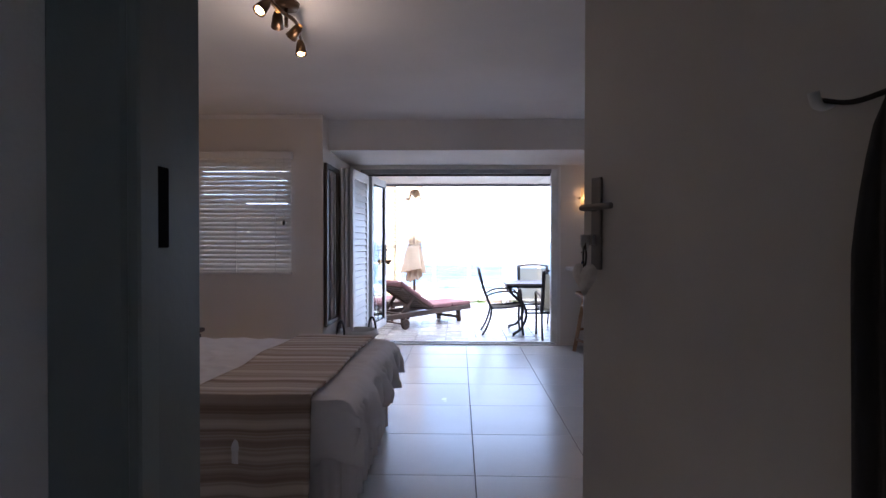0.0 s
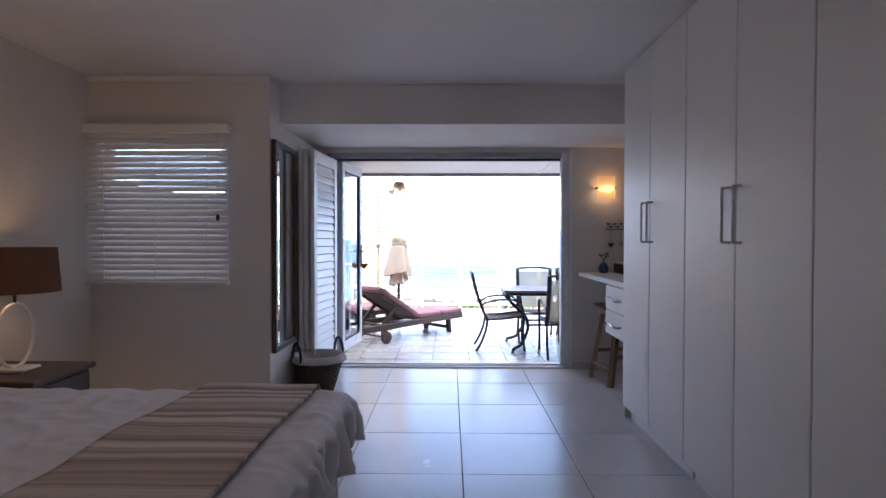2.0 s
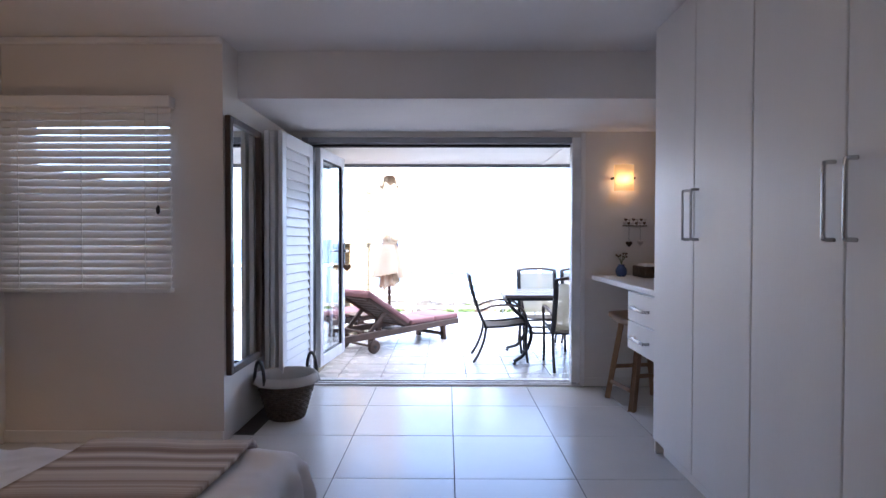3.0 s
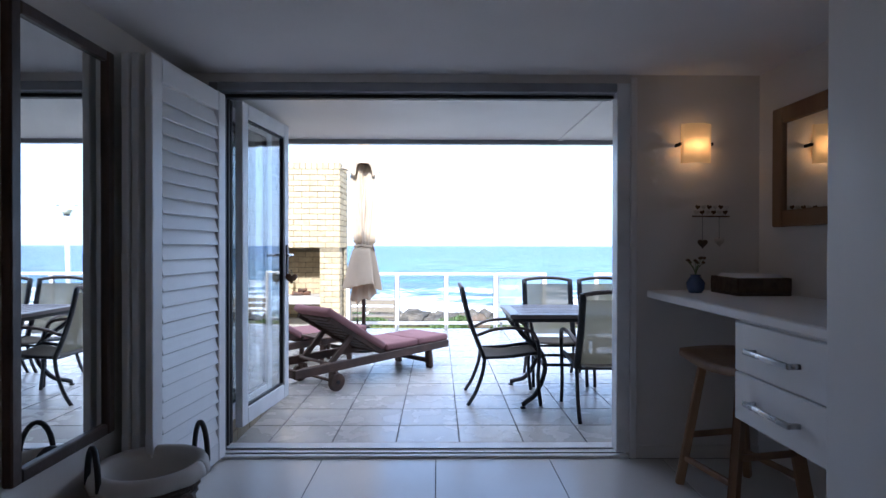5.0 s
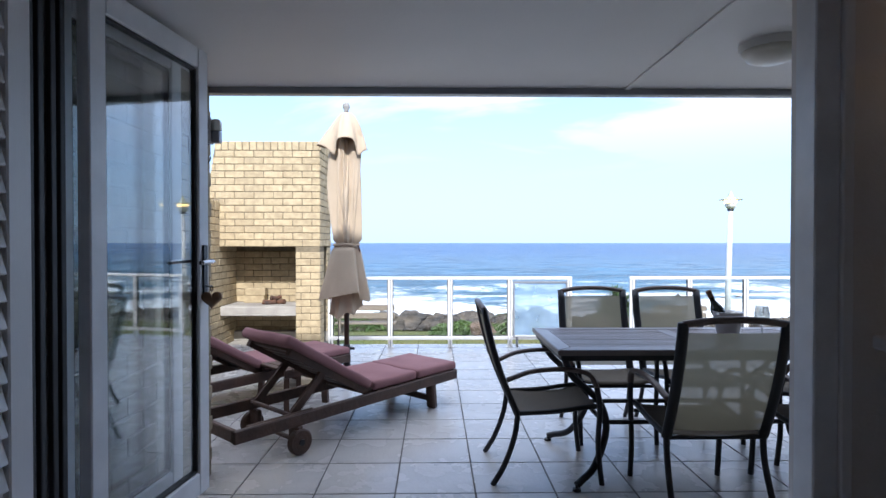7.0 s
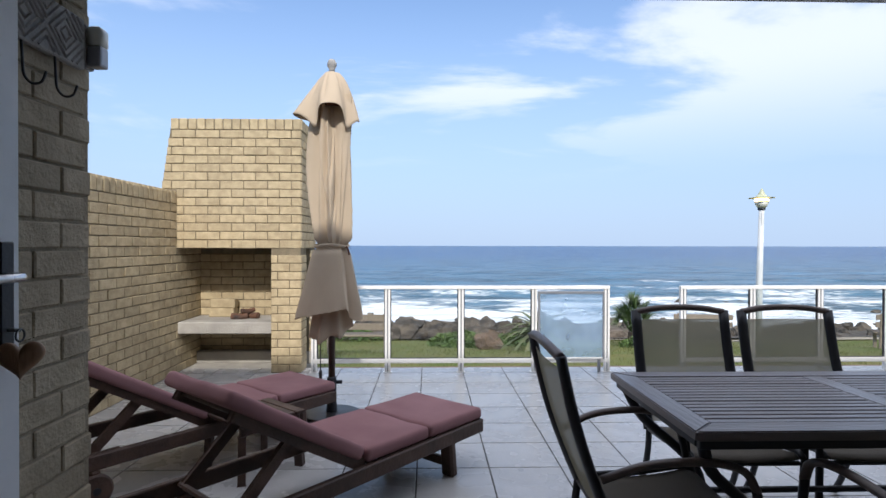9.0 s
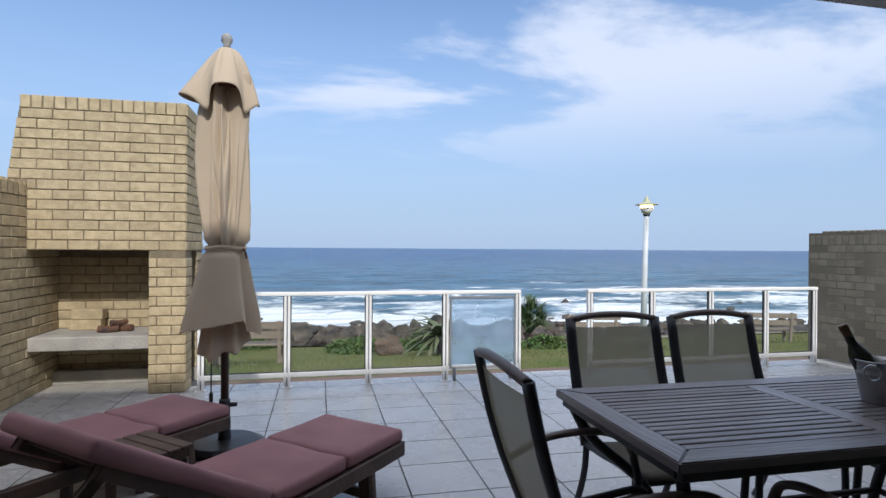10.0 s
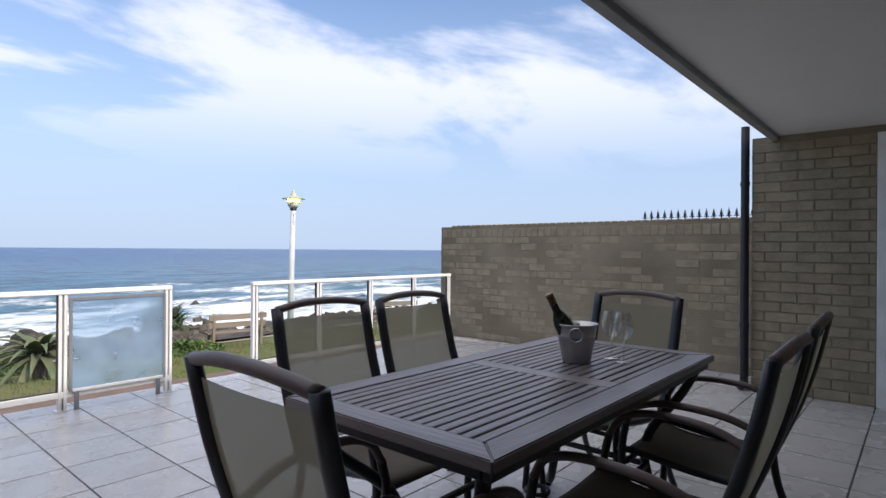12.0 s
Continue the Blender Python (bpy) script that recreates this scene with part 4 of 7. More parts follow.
def glass_door(m, label, handle):
    """A glazed door leaf: local x from its hinge across it."""
    W, H = 0.70, 1.872
    ob = thing("glass_door", m, label, "door", "folding glass door leaves")
    fr = 0.075
    for x0, x1 in ((0, fr), (W - fr, W)):
        part("stile", box(x0, x1, -0.022, 0.022, 0, H, 0.004), M["alu"], ob)
    for z0, z1 in ((0, 0.095), (H - 0.085, H)):
        part("rail", box(fr + 0.0005, W - fr - 0.0005, -0.021, 0.021, z0, z1, 0.004), M["alu"], ob)
    pn = part("pane", box(fr, W - fr, -0.003, 0.003, 0.096, H - 0.086), M["glass_dark"], ob, "tinted clear glass")
    pn.visible_shadow = False
    for x0, x1, z0, z1 in ((fr + 0.001, fr + 0.011, 0.10, H - 0.09), (W - fr - 0.011, W - fr - 0.001, 0.10, H - 0.09), (fr + 0.012, W - fr - 0.012, 0.0965, 0.107), (fr + 0.012, W - fr - 0.012, H - 0.097, H - 0.0865)):
        part("gasket", box(x0, x1, -0.012, 0.012, z0, z1), M["seal"], ob)
    for sd in (1, -1):
        if not handle:
            break
        pl = part("handle_plate", box(W - 0.055, W - 0.022, *sorted((sd * 0.0222, sd * 0.031)), 0.83, 1.05, 0.003), M["dark_metal"] if sd < 0 else M["chrome"], ob)
        part("handle", tube(spline([(W - 0.038, sd * 0.03, 0.98), (W - 0.038, sd * 0.06, 0.98), (W - 0.07, sd * 0.072, 0.98), (W - 0.15, sd * 0.07, 0.978)], 5), 0.009, 8), M["chrome"], pl, "steel lever handle", smooth=True)
    if handle:
        part("key", tube([(W - 0.038, -0.03, 0.875), (W - 0.038, -0.055, 0.875)], 0.004, 6), M["chrome"], ob)
    return ob


ga = 83.6
glass_door(pose(-1.013, 6.475, 0.09, 0, 0, ga), "white framed glass door leaf folded open on to the patio", True)
glass_door(pose(-1.128, 6.49, 0.09, 0, 0, ga + 0.4), "white framed glass door leaf folded behind another", False)


def heart_bm(w, t):
    """A soft heart, in its xz plane, point down, top notch at z 0."""
    bm = bmesh.new()
    N, K = 40, 7
    rings = []
    for j in range(K + 1):
        a = math.pi * j / K
        s, d = math.sin(a) ** 0.7, math.cos(a) * t / 2
        ring = []
        for i in range(N):
            q = 2 * math.pi * i / N
            hx = 16 * math.sin(q) ** 3 / 32 * w
            hz = (13 * math.cos(q) - 5 * math.cos(2 * q) - 2 * math.cos(3 * q) - math.cos(4 * q)) / 32 * w
            ring.append(bm.verts.new((hx * s, d, (hz + 0.05 * w) * s - 0.22 * w)))
        rings.append(ring)
    for A, B in zip(rings, rings[1:]):
        for i in range(N):
            bm.faces.new((A[i], A[(i + 1) % N], B[(i + 1) % N], B[i]))
    bmesh.ops.remove_doubles(bm, verts=bm.verts, dist=0.0005)
    bmesh.ops.recalc_face_normals(bm, faces=bm.faces)
    return bm


# a wooden heart that hangs from the patio door's key
ph = thing("heart_pendant", Matrix.Translation((-0.884, 7.127, 0.0)) @ pose(0, 0, 0.935), "brown wooden heart hanging from the door key", "pendant")
part("loop", tube([(0, 0.012 * math.cos(a), 0.012 * math.sin(a) + 0.02) for a in [2 * math.pi * k / 16 for k in range(16)]], 0.002, 6, closed=True), M["dark_metal"], ph)
part("heart", heart_bm(0.085, 0.03), M["oak"], ph, "brown wooden heart", smooth=True).matrix_local = pose(0, 0, -0.01, 0, 0, 25)

# woven basket
bk = thing("wicker_basket", pose(-0.985, 5.44, 0) @ Matrix.Scale(0.97, 4), "brown wicker basket with a cream cloth liner and loop handles", "basket")
bm = bmesh.new()
for k in range(19):
    z = 0.012 + k * 0.0155
    r = 0.112 + 0.085 * (z / 0.29) ** 0.9
    pts = [(math.cos(q) * (r + 0.004 * math.cos(q * 18 + math.pi * (k % 2))), math.sin(q) * (r + 0.004 * math.cos(q * 18 + math.pi * (k % 2))), z) for q in [2 * math.pi * i / 72 for i in range(72)]]
    tube(pts, 0.0085, 5, bm=bm, closed=True)
tagged(part("woven_wall", bm, M["wicker"], bk, smooth=True), kind="stuff")
part("bottom", lathe([(0.107, 0.003), (0.112, 0.012)], 24), M["wicker"], bk)


def liner(u, v):
    q = 2 * math.pi * u
    if v < 0.5:
        r, z = 0.098 + 0.076 * (v / 0.5), 0.06 + 0.24 * v / 0.5
    else:
        k = (v - 0.5) / 0.5
        r, z = 0.174 + 0.048 * math.sin(k * math.pi / 2), 0.302 + 0.012 * math.sin(k * math.pi) - 0.05 * k * k
    r += 0.004 * math.sin(q * 11) * max(0.0, 2 * v - 1)
    return (r * math.cos(q), r * math.sin(q), z)


part("liner", grid_sheet(liner, 60, 12, 0.002), M["liner"], bk, "cream cloth liner folded over the rim", smooth=True)
for sd in (0.85, 0.85 + math.pi):
    c, s = math.cos(sd), math.sin(sd)
    part("handle", tube([((0.205 * c - 0.06 * math.cos(a) * s), (0.205 * s + 0.06 * math.cos(a) * c), 0.265 + 0.15 * math.sin(a)) for a in [math.pi * k / 14 for k in range(15)]], 0.011, 8), M["black_plastic"], bk, "dark bound loop handle", smooth=True)

# wardrobe units
DOORS = [4.835, 4.345, 3.855, 3.365, 2.875, 2.385, 1.895]
for k in range(3):
    y1, y0 = DOORS[2 * k], DOORS[2 * k + 2]
    wd = thing("wardrobe", pose(1.22, 0, 0), "tall white built-in wardrobe with two doors and steel bar handles", "wardrobe", "wardrobe units")
    part("carcass", box(0.021, 0.625, y0 + 0.001, y1 - 0.001, 0.10, 2.338, 0.002), M["white_wood"], wd)
    part("plinth", box(0.05, 0.60, y0 + 0.002, y1 - 0.03, 0.0, 0.099), M["white_wood"], wd)
    mid = DOORS[2 * k + 1]
    for a, b, hy in ((mid + 0.0025, y1 - 0.003, mid + 0.045), (y0 + 0.003, mid - 0.0025, mid - 0.045)):
        d = part("door", box(0.0, 0.0205, a, b, 0.085, 2.332, 0.0055, seg=2), M["white_wood"], wd)
        pts = spline([(0.0, hy, 1.185), (-0.028, hy, 1.187), (-0.034, hy, 1.20), (-0.034, hy, 1.30), (-0.034, hy, 1.40), (-0.028, hy, 1.413), (0.0, hy, 1.415)], 4)
        part("handle", tube(pts, 0.0065, 8), M["chrome"], d, "brushed steel bar handle", smooth=True)
solid("cupboard_end_panel", box(1.238, 1.845, 4.8365, 4.856, 0.0, 2.338, 0.002), M["white_wood"], "tall white end panel of the wardrobe row", "panel")
solid("wall_wardrobe_side", box(1.2, 1.85, 1.70, 1.89, 0.0, CEIL), M["plaster"], "plain plastered nib beside the wardrobes", "wall", "structure")

# desk, drawers, stool, mirror, small things
desk = thing("desk", pose(0, 0, 0), "white built-in desk top along the wall", "desk")
part("desktop", box(1.245, 1.849, 4.858, 6.247, 0.862, 0.900, 0.006), M["white_wood"], desk)
part("wall_cleat", box(1.80, 1.848, 5.60, 6.24, 0.80, 0.861), M["white_wood"], desk)
du = thing("drawer_unit", pose(0, 0, 0), "white drawer unit with two drawers hung under the desk", "drawers")
part("body", box(1.275, 1.845, 4.86, 5.38, 0.486, 0.8615, 0.003), M["white_wood"], du)
for z0, z1 in ((0.669, 0.852), (0.486, 0.664)):
    d = part("drawer", box(1.255, 1.2745, 4.862, 5.378, z0, z1, 0.004), M["white_wood"], du)
    zc = (z0 + z1) / 2
    part("handle", box(1.212, 1.225, 4.99, 5.25, zc - 0.009, zc + 0.009, 0.002, bm=box(1.2275, 1.2546, 4.992, 5.006, zc - 0.008, zc + 0.008, bm=box(1.2275, 1.2546, 5.234, 5.248, zc - 0.008, zc + 0.006))), M["chrome"], d, "brushed steel bar handle", smooth=True)
st = thing("bar_stool", pose(1.505, 5.79, 0, 0, 0, 12), "wooden stool with a dished seat tucked under the desk", "stool")


def seat_f(u, v):
    x, y = -0.155 + 0.31 * u, -0.225 + 0.45 * v
    return (x, y, 0.612 + 0.035 * (2 * v - 1) ** 2 - 0.006 * (2 * u - 1) ** 2)


part("seat", grid_sheet(seat_f, 8, 14, 0.035), M["oak"], st, "dished dark wooden seat", smooth=True)
for a, b in ((-1, -1), (-1, 1), (1, -1), (1, 1)):
    part("leg", beam((a * 0.10, b * 0.125, 0.60), (a * 0.19, b * 0.175, 0.0), 0.034, 0.04, 0.006), M["oak"], st)
for b in (-1, 1):
    part("stretcher", beam((-0.15, b * 0.155, 0.24), (0.15, b * 0.155, 0.24), 0.02, 0.028, 0.004), M["oak"], st)
for a in (-1, 1):
    part("stretcher", beam((a * 0.17, -0.163, 0.13), (a * 0.17, 0.163, 0.13), 0.02, 0.028, 0.004), M["oak"], st)
m2 = thing("desk_mirror", pose(1.848, 5.20, 1.232), "square mirror in a wide wooden frame above the desk", "mirror")
part("glass", box(-0.018, -0.012, 0.075, 0.805, 0.075, 0.513), M["mirror"], m2, "clear mirror glass")
part("backing", box(-0.0115, -0.001, 0.02, 0.86, 0.02, 0.57), M["oak"], m2)
for y0, y1 in ((0, 0.08), (0.80, 0.88)):
    part("frame_stile", box(-0.034, -0.0, y0, y1, 0, 0.588, 0.006), M["oak"], m2)
for z0, z1 in ((0, 0.08), (0.508, 0.588)):
    part("frame_rail", box(-0.033, -0.0, 0.0805, 0.7995, z0, z1, 0.006), M["oak"], m2)
sc = thing("wall_sconce", pose(1.482, 6.249, 1.572), "square glass wall light glowing warm yellow", "wall light")
part("back_plate", box(-0.045, 0.045, -0.02, 0.0, 0.05, 0.14, 0.004), M["chrome"], sc)


def sc_f(u, v):
    return (-0.08 + 0.16 * u, -0.055 - 0.03 * math.sin(math.pi * u), 0.205 * v)


part("glass", grid_sheet(sc_f, 10, 1, 0.005), M["sconce_glass"], sc, "curved opal glass panel glowing warm yellow", smooth=True)
for a in (-0.084, 0.084):
    part("clip", beam((a, -0.001, 0.10), (a, -0.06, 0.10), 0.008, 0.012, 0.002), M["dark_metal"], sc)
hk = thing("ornament_rack", pose(1.585, 6.249, 1.295), "little wire rack with hanging hearts on the wall", "ornament")
for k in range(6):
    a = -0.078 + k * 0.031
    for dz in (0.018, 0.046):
        part("heart_charm", heart_bm(0.027, 0.008), M["bronze"] if (k + (dz > 0.03)) % 2 else M["stone"], hk).matrix_local = pose(a + 0.008 * (dz > 0.03), -0.008, dz + 0.008, 0, 8 * (-1) ** k, 0)
part("bar", tube([(-0.10, -0.008, 0.0), (0.10, -0.008, 0.0)], 0.004, 6), M["bronze"], hk)
for a, l in ((-0.045, 0.13), (0.045, 0.12)):
    part("string", tube([(a, -0.008, -0.002), (a, -0.010, -l)], 0.0012, 4), M["dark_metal"], hk)
    part("heart", heart_bm(0.055, 0.02), M["dark_wood"] if a < 0 else M["stone"], hk, smooth=True).matrix_local = pose(a, -0.012, -l - 0.005)
tray = thing("wicker_tray", pose(1.67, 6.02, 0.900), "dark wicker tray lying on the desk", "tray")
part("base", box(-0.13, 0.13, -0.13, 0.13, 0.0, 0.012, 0.004), M["wicker"], tray)
for b6 in ((-0.13, -0.118, -0.13, 0.13), (0.118, 0.13, -0.13, 0.13), (-0.1175, 0.1175, -0.13, -0.118), (-0.1175, 0.1175, 0.118, 0.13)):
    part("side", box(*b6, 0.0125, 0.085, 0.003), M["wicker"], tray)
part("cloth", box(-0.11, 0.11, -0.11, 0.11, 0.0125, 0.10, 0.015), M["linen"], tray, "folded white towel")
jar = thing("posy_vase", pose(1.43, 6.08, 0.900), "small blue vase with dry flower heads", "vase")
part("body", lathe([(0.03, 0), (0.042, 0.02), (0.045, 0.05), (0.03, 0.075), (0.022, 0.085), (0.026, 0.092)], 20), M["blue_glass"], jar, smooth=True)
bm = bmesh.new()
for k in range(9):
    a = k * 2.4
    tube(spline([(0, 0, 0.08), (0.01 * math.cos(a), 0.01 * math.sin(a), 0.12), (0.04 * math.cos(a), 0.04 * math.sin(a), 0.15 + 0.012 * (k % 3))], 3), 0.0014, 4, bm=bm)
part("stems", bm, M["leaf"], jar)
for k in range(9):
    a = k * 2.4
    part("flower", lathe([(0.002, 0), (0.009, 0.004), (0.009, 0.010), (0.002, 0.015)], 7, centre=(0.04 * math.cos(a), 0.04 * math.sin(a))), M["bronze"], jar).matrix_local = pose(0, 0, 0.145 + 0.012 * (k % 3))

M["dull_steel"] = mat("dull_worn_steel", (0.22, 0.205, 0.195), 0.45, 0.6, scale=12, bump=0.05)
# entrance door, its frame and what hangs on it
ed = thing("door_1", pose(0.690, 0.50, 0), "cream painted entrance door standing open into the room", "door")
ed["kind"] = "structure"
eang = math.degrees(math.atan2(1.2725 - 0.50, 0.340 - 0.690))
ed.matrix_world = pose(0.690, 0.50, 0.008, 0, 0, eang)
EL = math.hypot(1.2725 - 0.50, 0.340 - 0.690)
part("leaf", box(0, EL, -0.04, 0.0, 0, 2.04, 0.003), M["door_paint"], ed)
for z in (0.25, 1.75):
    part("hinge", tube([(0.0, 0.006, z), (0.0, 0.006, z + 0.09)], 0.007, 8), M["chrome"], ed)
for sd, y0 in ((1, 0.0005), (-1, -0.0405)):
    pl = part("lock_plate", box(EL - 0.075, EL - 0.040, *sorted((y0, y0 + sd * 0.008)), 1.105, 1.322, 0.002), M["dull_steel"], ed, "long dull steel lock plate")
    part("handle", tube(spline([(EL - 0.057, y0, 1.249), (EL - 0.057, y0 + sd * 0.042, 1.249), (EL - 0.076, y0 + sd * 0.052, 1.249), (EL - 0.165, y0 + sd * 0.052, 1.249)], 5), 0.0072, 10), M["dull_steel"], pl, "steel lever handle", smooth=True)
part("key", box(EL - 0.059, EL - 0.055, 0.009, 0.05, 1.162, 1.187, 0.001), M["chrome"], ed)
hp = thing("key_heart", ed.matrix_world @ pose(EL - 0.057, 0.038, 1.168), "pale speckled stone heart hanging from the door key", "pendant")
part("cord", tube(spline([(0, 0, 0.0), (0.006, 0.0, -0.03), (0.002, 0.0, -0.062), (-0.005, 0.0, -0.03), (0, 0, 0.0)], 6), 0.0022, 6), M["strap"], hp, "dark cord")
part("heart", heart_bm(0.084, 0.028), M["stone"], hp, "pale speckled stone heart", smooth=True).matrix_local = pose(0, 0, -0.065)
part("key_ring", tube([(0.012 * math.cos(q), 0.0, 0.012 * math.sin(q) - 0.006) for q in [2 * math.pi * i / 16 for i in range(16)]], 0.0015, 5, closed=True), M["chrome"], hp)
ef = thing("door_frame", pose(0, 0, 0), "grey green painted entrance door frame", "door frame")
ef["kind"] = "structure"
part("jamb", box(EX0 - 0.069, EX0, 0.34, 0.474, 0, 2.055, 0.004), M["jamb_paint"], ef)
part("jamb", box(EX1, EX1 + 0.049, 0.34, 0.484, 0, 2.055, 0.004), M["jamb_paint"], ef)
part("head", box(EX0 + 0.001, EX1 - 0.001, 0.34, 0.487, 2.02, 2.055, 0.004), M["jamb_paint"], ef)
part("door_stop", box(EX0 + 0.0005, EX0 + 0.012, 0.34, 0.37, 0, 2.015, 0.002), M["jamb_paint"], ef)
part("strike_plate", box(EX0 + 0.0005, EX0 + 0.003, 0.362, 0.404, 1.172, 1.246, 0.0008), M["black_matt"], ef, "black metal strike plate")
rb = thing("robe_hook", ed.matrix_world @ pose(0.15, 0.0, 1.352), "dark robe hanging from a pale hook on the door", "robe")
part("hook", tube(spline([(0.107, 0.0005, 0.024), (0.107, 0.022, 0.018), (0.107, 0.034, 0.022), (0.107, 0.040, 0.036)], 4), 0.008, 8), M["white_plastic"], rb, "pale plastic hook", smooth=True)


def robe_f(u, v):
    q = (u - 0.5) * 2
    w = 0.015 + 0.045 * min(1, v * 5) ** 0.6
    return (q * w, 0.03 + 0.012 * math.sin(q * 9 + v * 3) * min(1, v * 4) + 0.012 * (1 - q * q), 0.02 - 1.05 * v)


part("loop", tube(spline([(0.107, 0.024, 0.026), (0.06, 0.03, 0.012), (0.012, 0.034, 0.016)], 4), 0.004, 6), M["strap"], rb, "dark hanging loop")
part("cloth", grid_sheet(robe_f, 30, 24, 0.006), M["strap"], rb, "dark hanging cloth", smooth=True)

# ceiling spots over the bed
sp = thing("ceiling_spotlight", pose(-0.81, 2.60, CEIL), "bronze ceiling bar with four small lit spots", "ceiling light")
part("canopy", lathe([(0.06, -0.025), (0.065, -0.001)], 24), M["bronze"], sp, smooth=True)
part("bar", tube(spline([(-0.02, -0.27, -0.07), (0.0, -0.10, -0.075), (0.03, 0.06, -0.07), (-0.01, 0.30, -0.075)], 6), 0.010, 8), M["bronze"], sp, smooth=True)
part("stem", lathe([(0.01, -0.115), (0.01, -0.024)], 10), M["bronze"], sp)
for k, (a, b, ax, az) in enumerate(((-0.02, -0.23, 40, 150), (-0.01, -0.10, 48, 20), (0.04, 0.06, 55, 60), (-0.01, 0.28, 12, 210))):
    hd = part("spot_head", lathe([(0.014, 0.02), (0.022, 0.0), (0.030, -0.06), (0.026, -0.06), (0.02, -0.02)], 18, cap=False), M["bronze"], sp, "bronze spot head", smooth=True)
    hd.matrix_local = pose(a, b, -0.10, ax, 0, az)
    part("bulb", lathe([(0.010, -0.015), (0.022, -0.045), (0.020, -0.058), (0.004, -0.062)], 14), M["bulb"], hd, "warm glowing bulb", smooth=True)
# ---- the patio's furniture ----


def patio_chair(m, label):
    """A stacking armchair: dark metal frame, mesh sling seat and back; it faces local +y."""
    ob = thing("patio_chair", m, label, "chair", "chairs round the patio table")
    W = 0.228

    def back(t):
        return (-0.20 - 0.175 * t - 0.02 * math.sin(math.pi * t), 0.37 + 0.555 * t)

    for s in (-1, 1):
        pts = [(s * W, back(t)[0], back(t)[1]) for t in [k / 8 for k in range(9)]]
        part("back_post", tube(pts, 0.017, 10, flat=1.5), M["dark_metal"], ob, smooth=True)
        part("seat_rail", tube(spline([(s * W, -0.215, 0.375), (s * W, 0.0, 0.385), (s * W, 0.20, 0.41), (s * W, 0.25, 0.395)], 5), 0.014, 8), M["dark_metal"], ob, smooth=True)
        part("rear_leg", tube(spline([(s * W, -0.195, 0.39), (s * W, -0.215, 0.25), (s * (W + 0.004), -0.27, 0.10), (s * (W + 0.006), -0.33, 0.0)], 5), 0.015, 8), M["dark_metal"], ob, smooth=True)
        part("armrest", tube(spline([(s * (W + 0.012), -0.255, 0.555), (s * (W + 0.03), -0.12, 0.605), (s * (W + 0.035), 0.06, 0.615), (s * (W + 0.03), 0.17, 0.585), (s * (W + 0.022), 0.215, 0.52)], 6), 0.017, 10, flat=0.75), M["arm_wood"], ob, "taupe curved armrest", smooth=True)
        part("front_leg", tube(spline([(s * (W + 0.022), 0.213, 0.525), (s * (W + 0.016), 0.232, 0.41), (s * (W + 0.012), 0.225, 0.2), (s * (W + 0.012), 0.245, 0.0)], 5), 0.015, 8), M["dark_metal"], ob, smooth=True)
    part("top_rail", tube(spline([(-W, -0.372, 0.918), (-0.12, -0.385, 0.935), (0.0, -0.388, 0.940), (0.12, -0.385, 0.935), (W, -0.372, 0.918)], 5), 0.016, 10), M["arm_wood"], ob, "taupe bowed top rail", smooth=True)
    part("cross_bar", tube([(-W, 0.22, 0.365), (W, 0.22, 0.365)], 0.011, 8), M["dark_metal"], ob)
    part("cross_bar", tube([(-W, -0.20, 0.365), (W, -0.20, 0.365)], 0.011, 8), M["dark_metal"], ob)

    def bf(u, v):
        t = 0.06 + 0.86 * v
        y, z = back(t)
        return (-(W - 0.012) + 2 * (W - 0.012) * u, y - 0.012 * math.sin(math.pi * u), z)

    part("back_sling", grid_sheet(bf, 8, 10), M["sling"], ob, "khaki woven mesh back", smooth=True)

    def sf(u, v):
        return (-(W - 0.012) + 2 * (W - 0.012) * u, -0.205 + 0.455 * v, 0.385 + 0.028 * v - 0.022 * math.sin(math.pi * v) - 0.012 * math.sin(math.pi * u) + (-0.02 * ((v - 0.9) / 0.1) ** 2 if v > 0.9 else 0))

    part("seat_sling", grid_sheet(sf, 8, 12, 0.003), M["sling_seat"], ob, "grey brown woven mesh seat", smooth=True)
    return ob


M["arm_wood"] = mat("taupe_coated_wood", (0.115, 0.085, 0.075), 0.45, scale=9, bump=0.08, bscale=60)
M["sling_seat"] = cloth_mat("grey_brown_mesh_seat", (0.12, 0.105, 0.085), 900, 0.85)
chair = patio_chair(pose(0.695, 7.90, PZ, 0, 0, -90), "khaki mesh armchair at the table's end")
for x, y, rz, lab in ((1.37, 7.53, 0, "khaki mesh armchair with its back to the room"), (2.05, 7.55, 2, "khaki mesh armchair with its back to the room"),
                      (1.22, 8.475, 180, "khaki mesh armchair facing the room across the table"), (1.77, 8.475, 180, "khaki mesh armchair facing the room across the table"), (2.29, 8.11, 83, "khaki mesh armchair at the table's far end")):
    c = copy_thing(chair, pose(x, y, PZ, 0, 0, rz))
    c["label"] = lab

# table
TX0, TX1, TY0, TY1 = 0.690, 2.295, 7.580, 8.335
TC = ((TX0 + TX1) / 2, (TY0 + TY1) / 2)
tab = thing("patio_table", pose(TC[0], TC[1], PZ), "slatted grey brown wooden patio table on curved metal legs", "table")
tw, td, th = (TX1 - TX0) / 2, (TY1 - TY0) / 2, 0.726


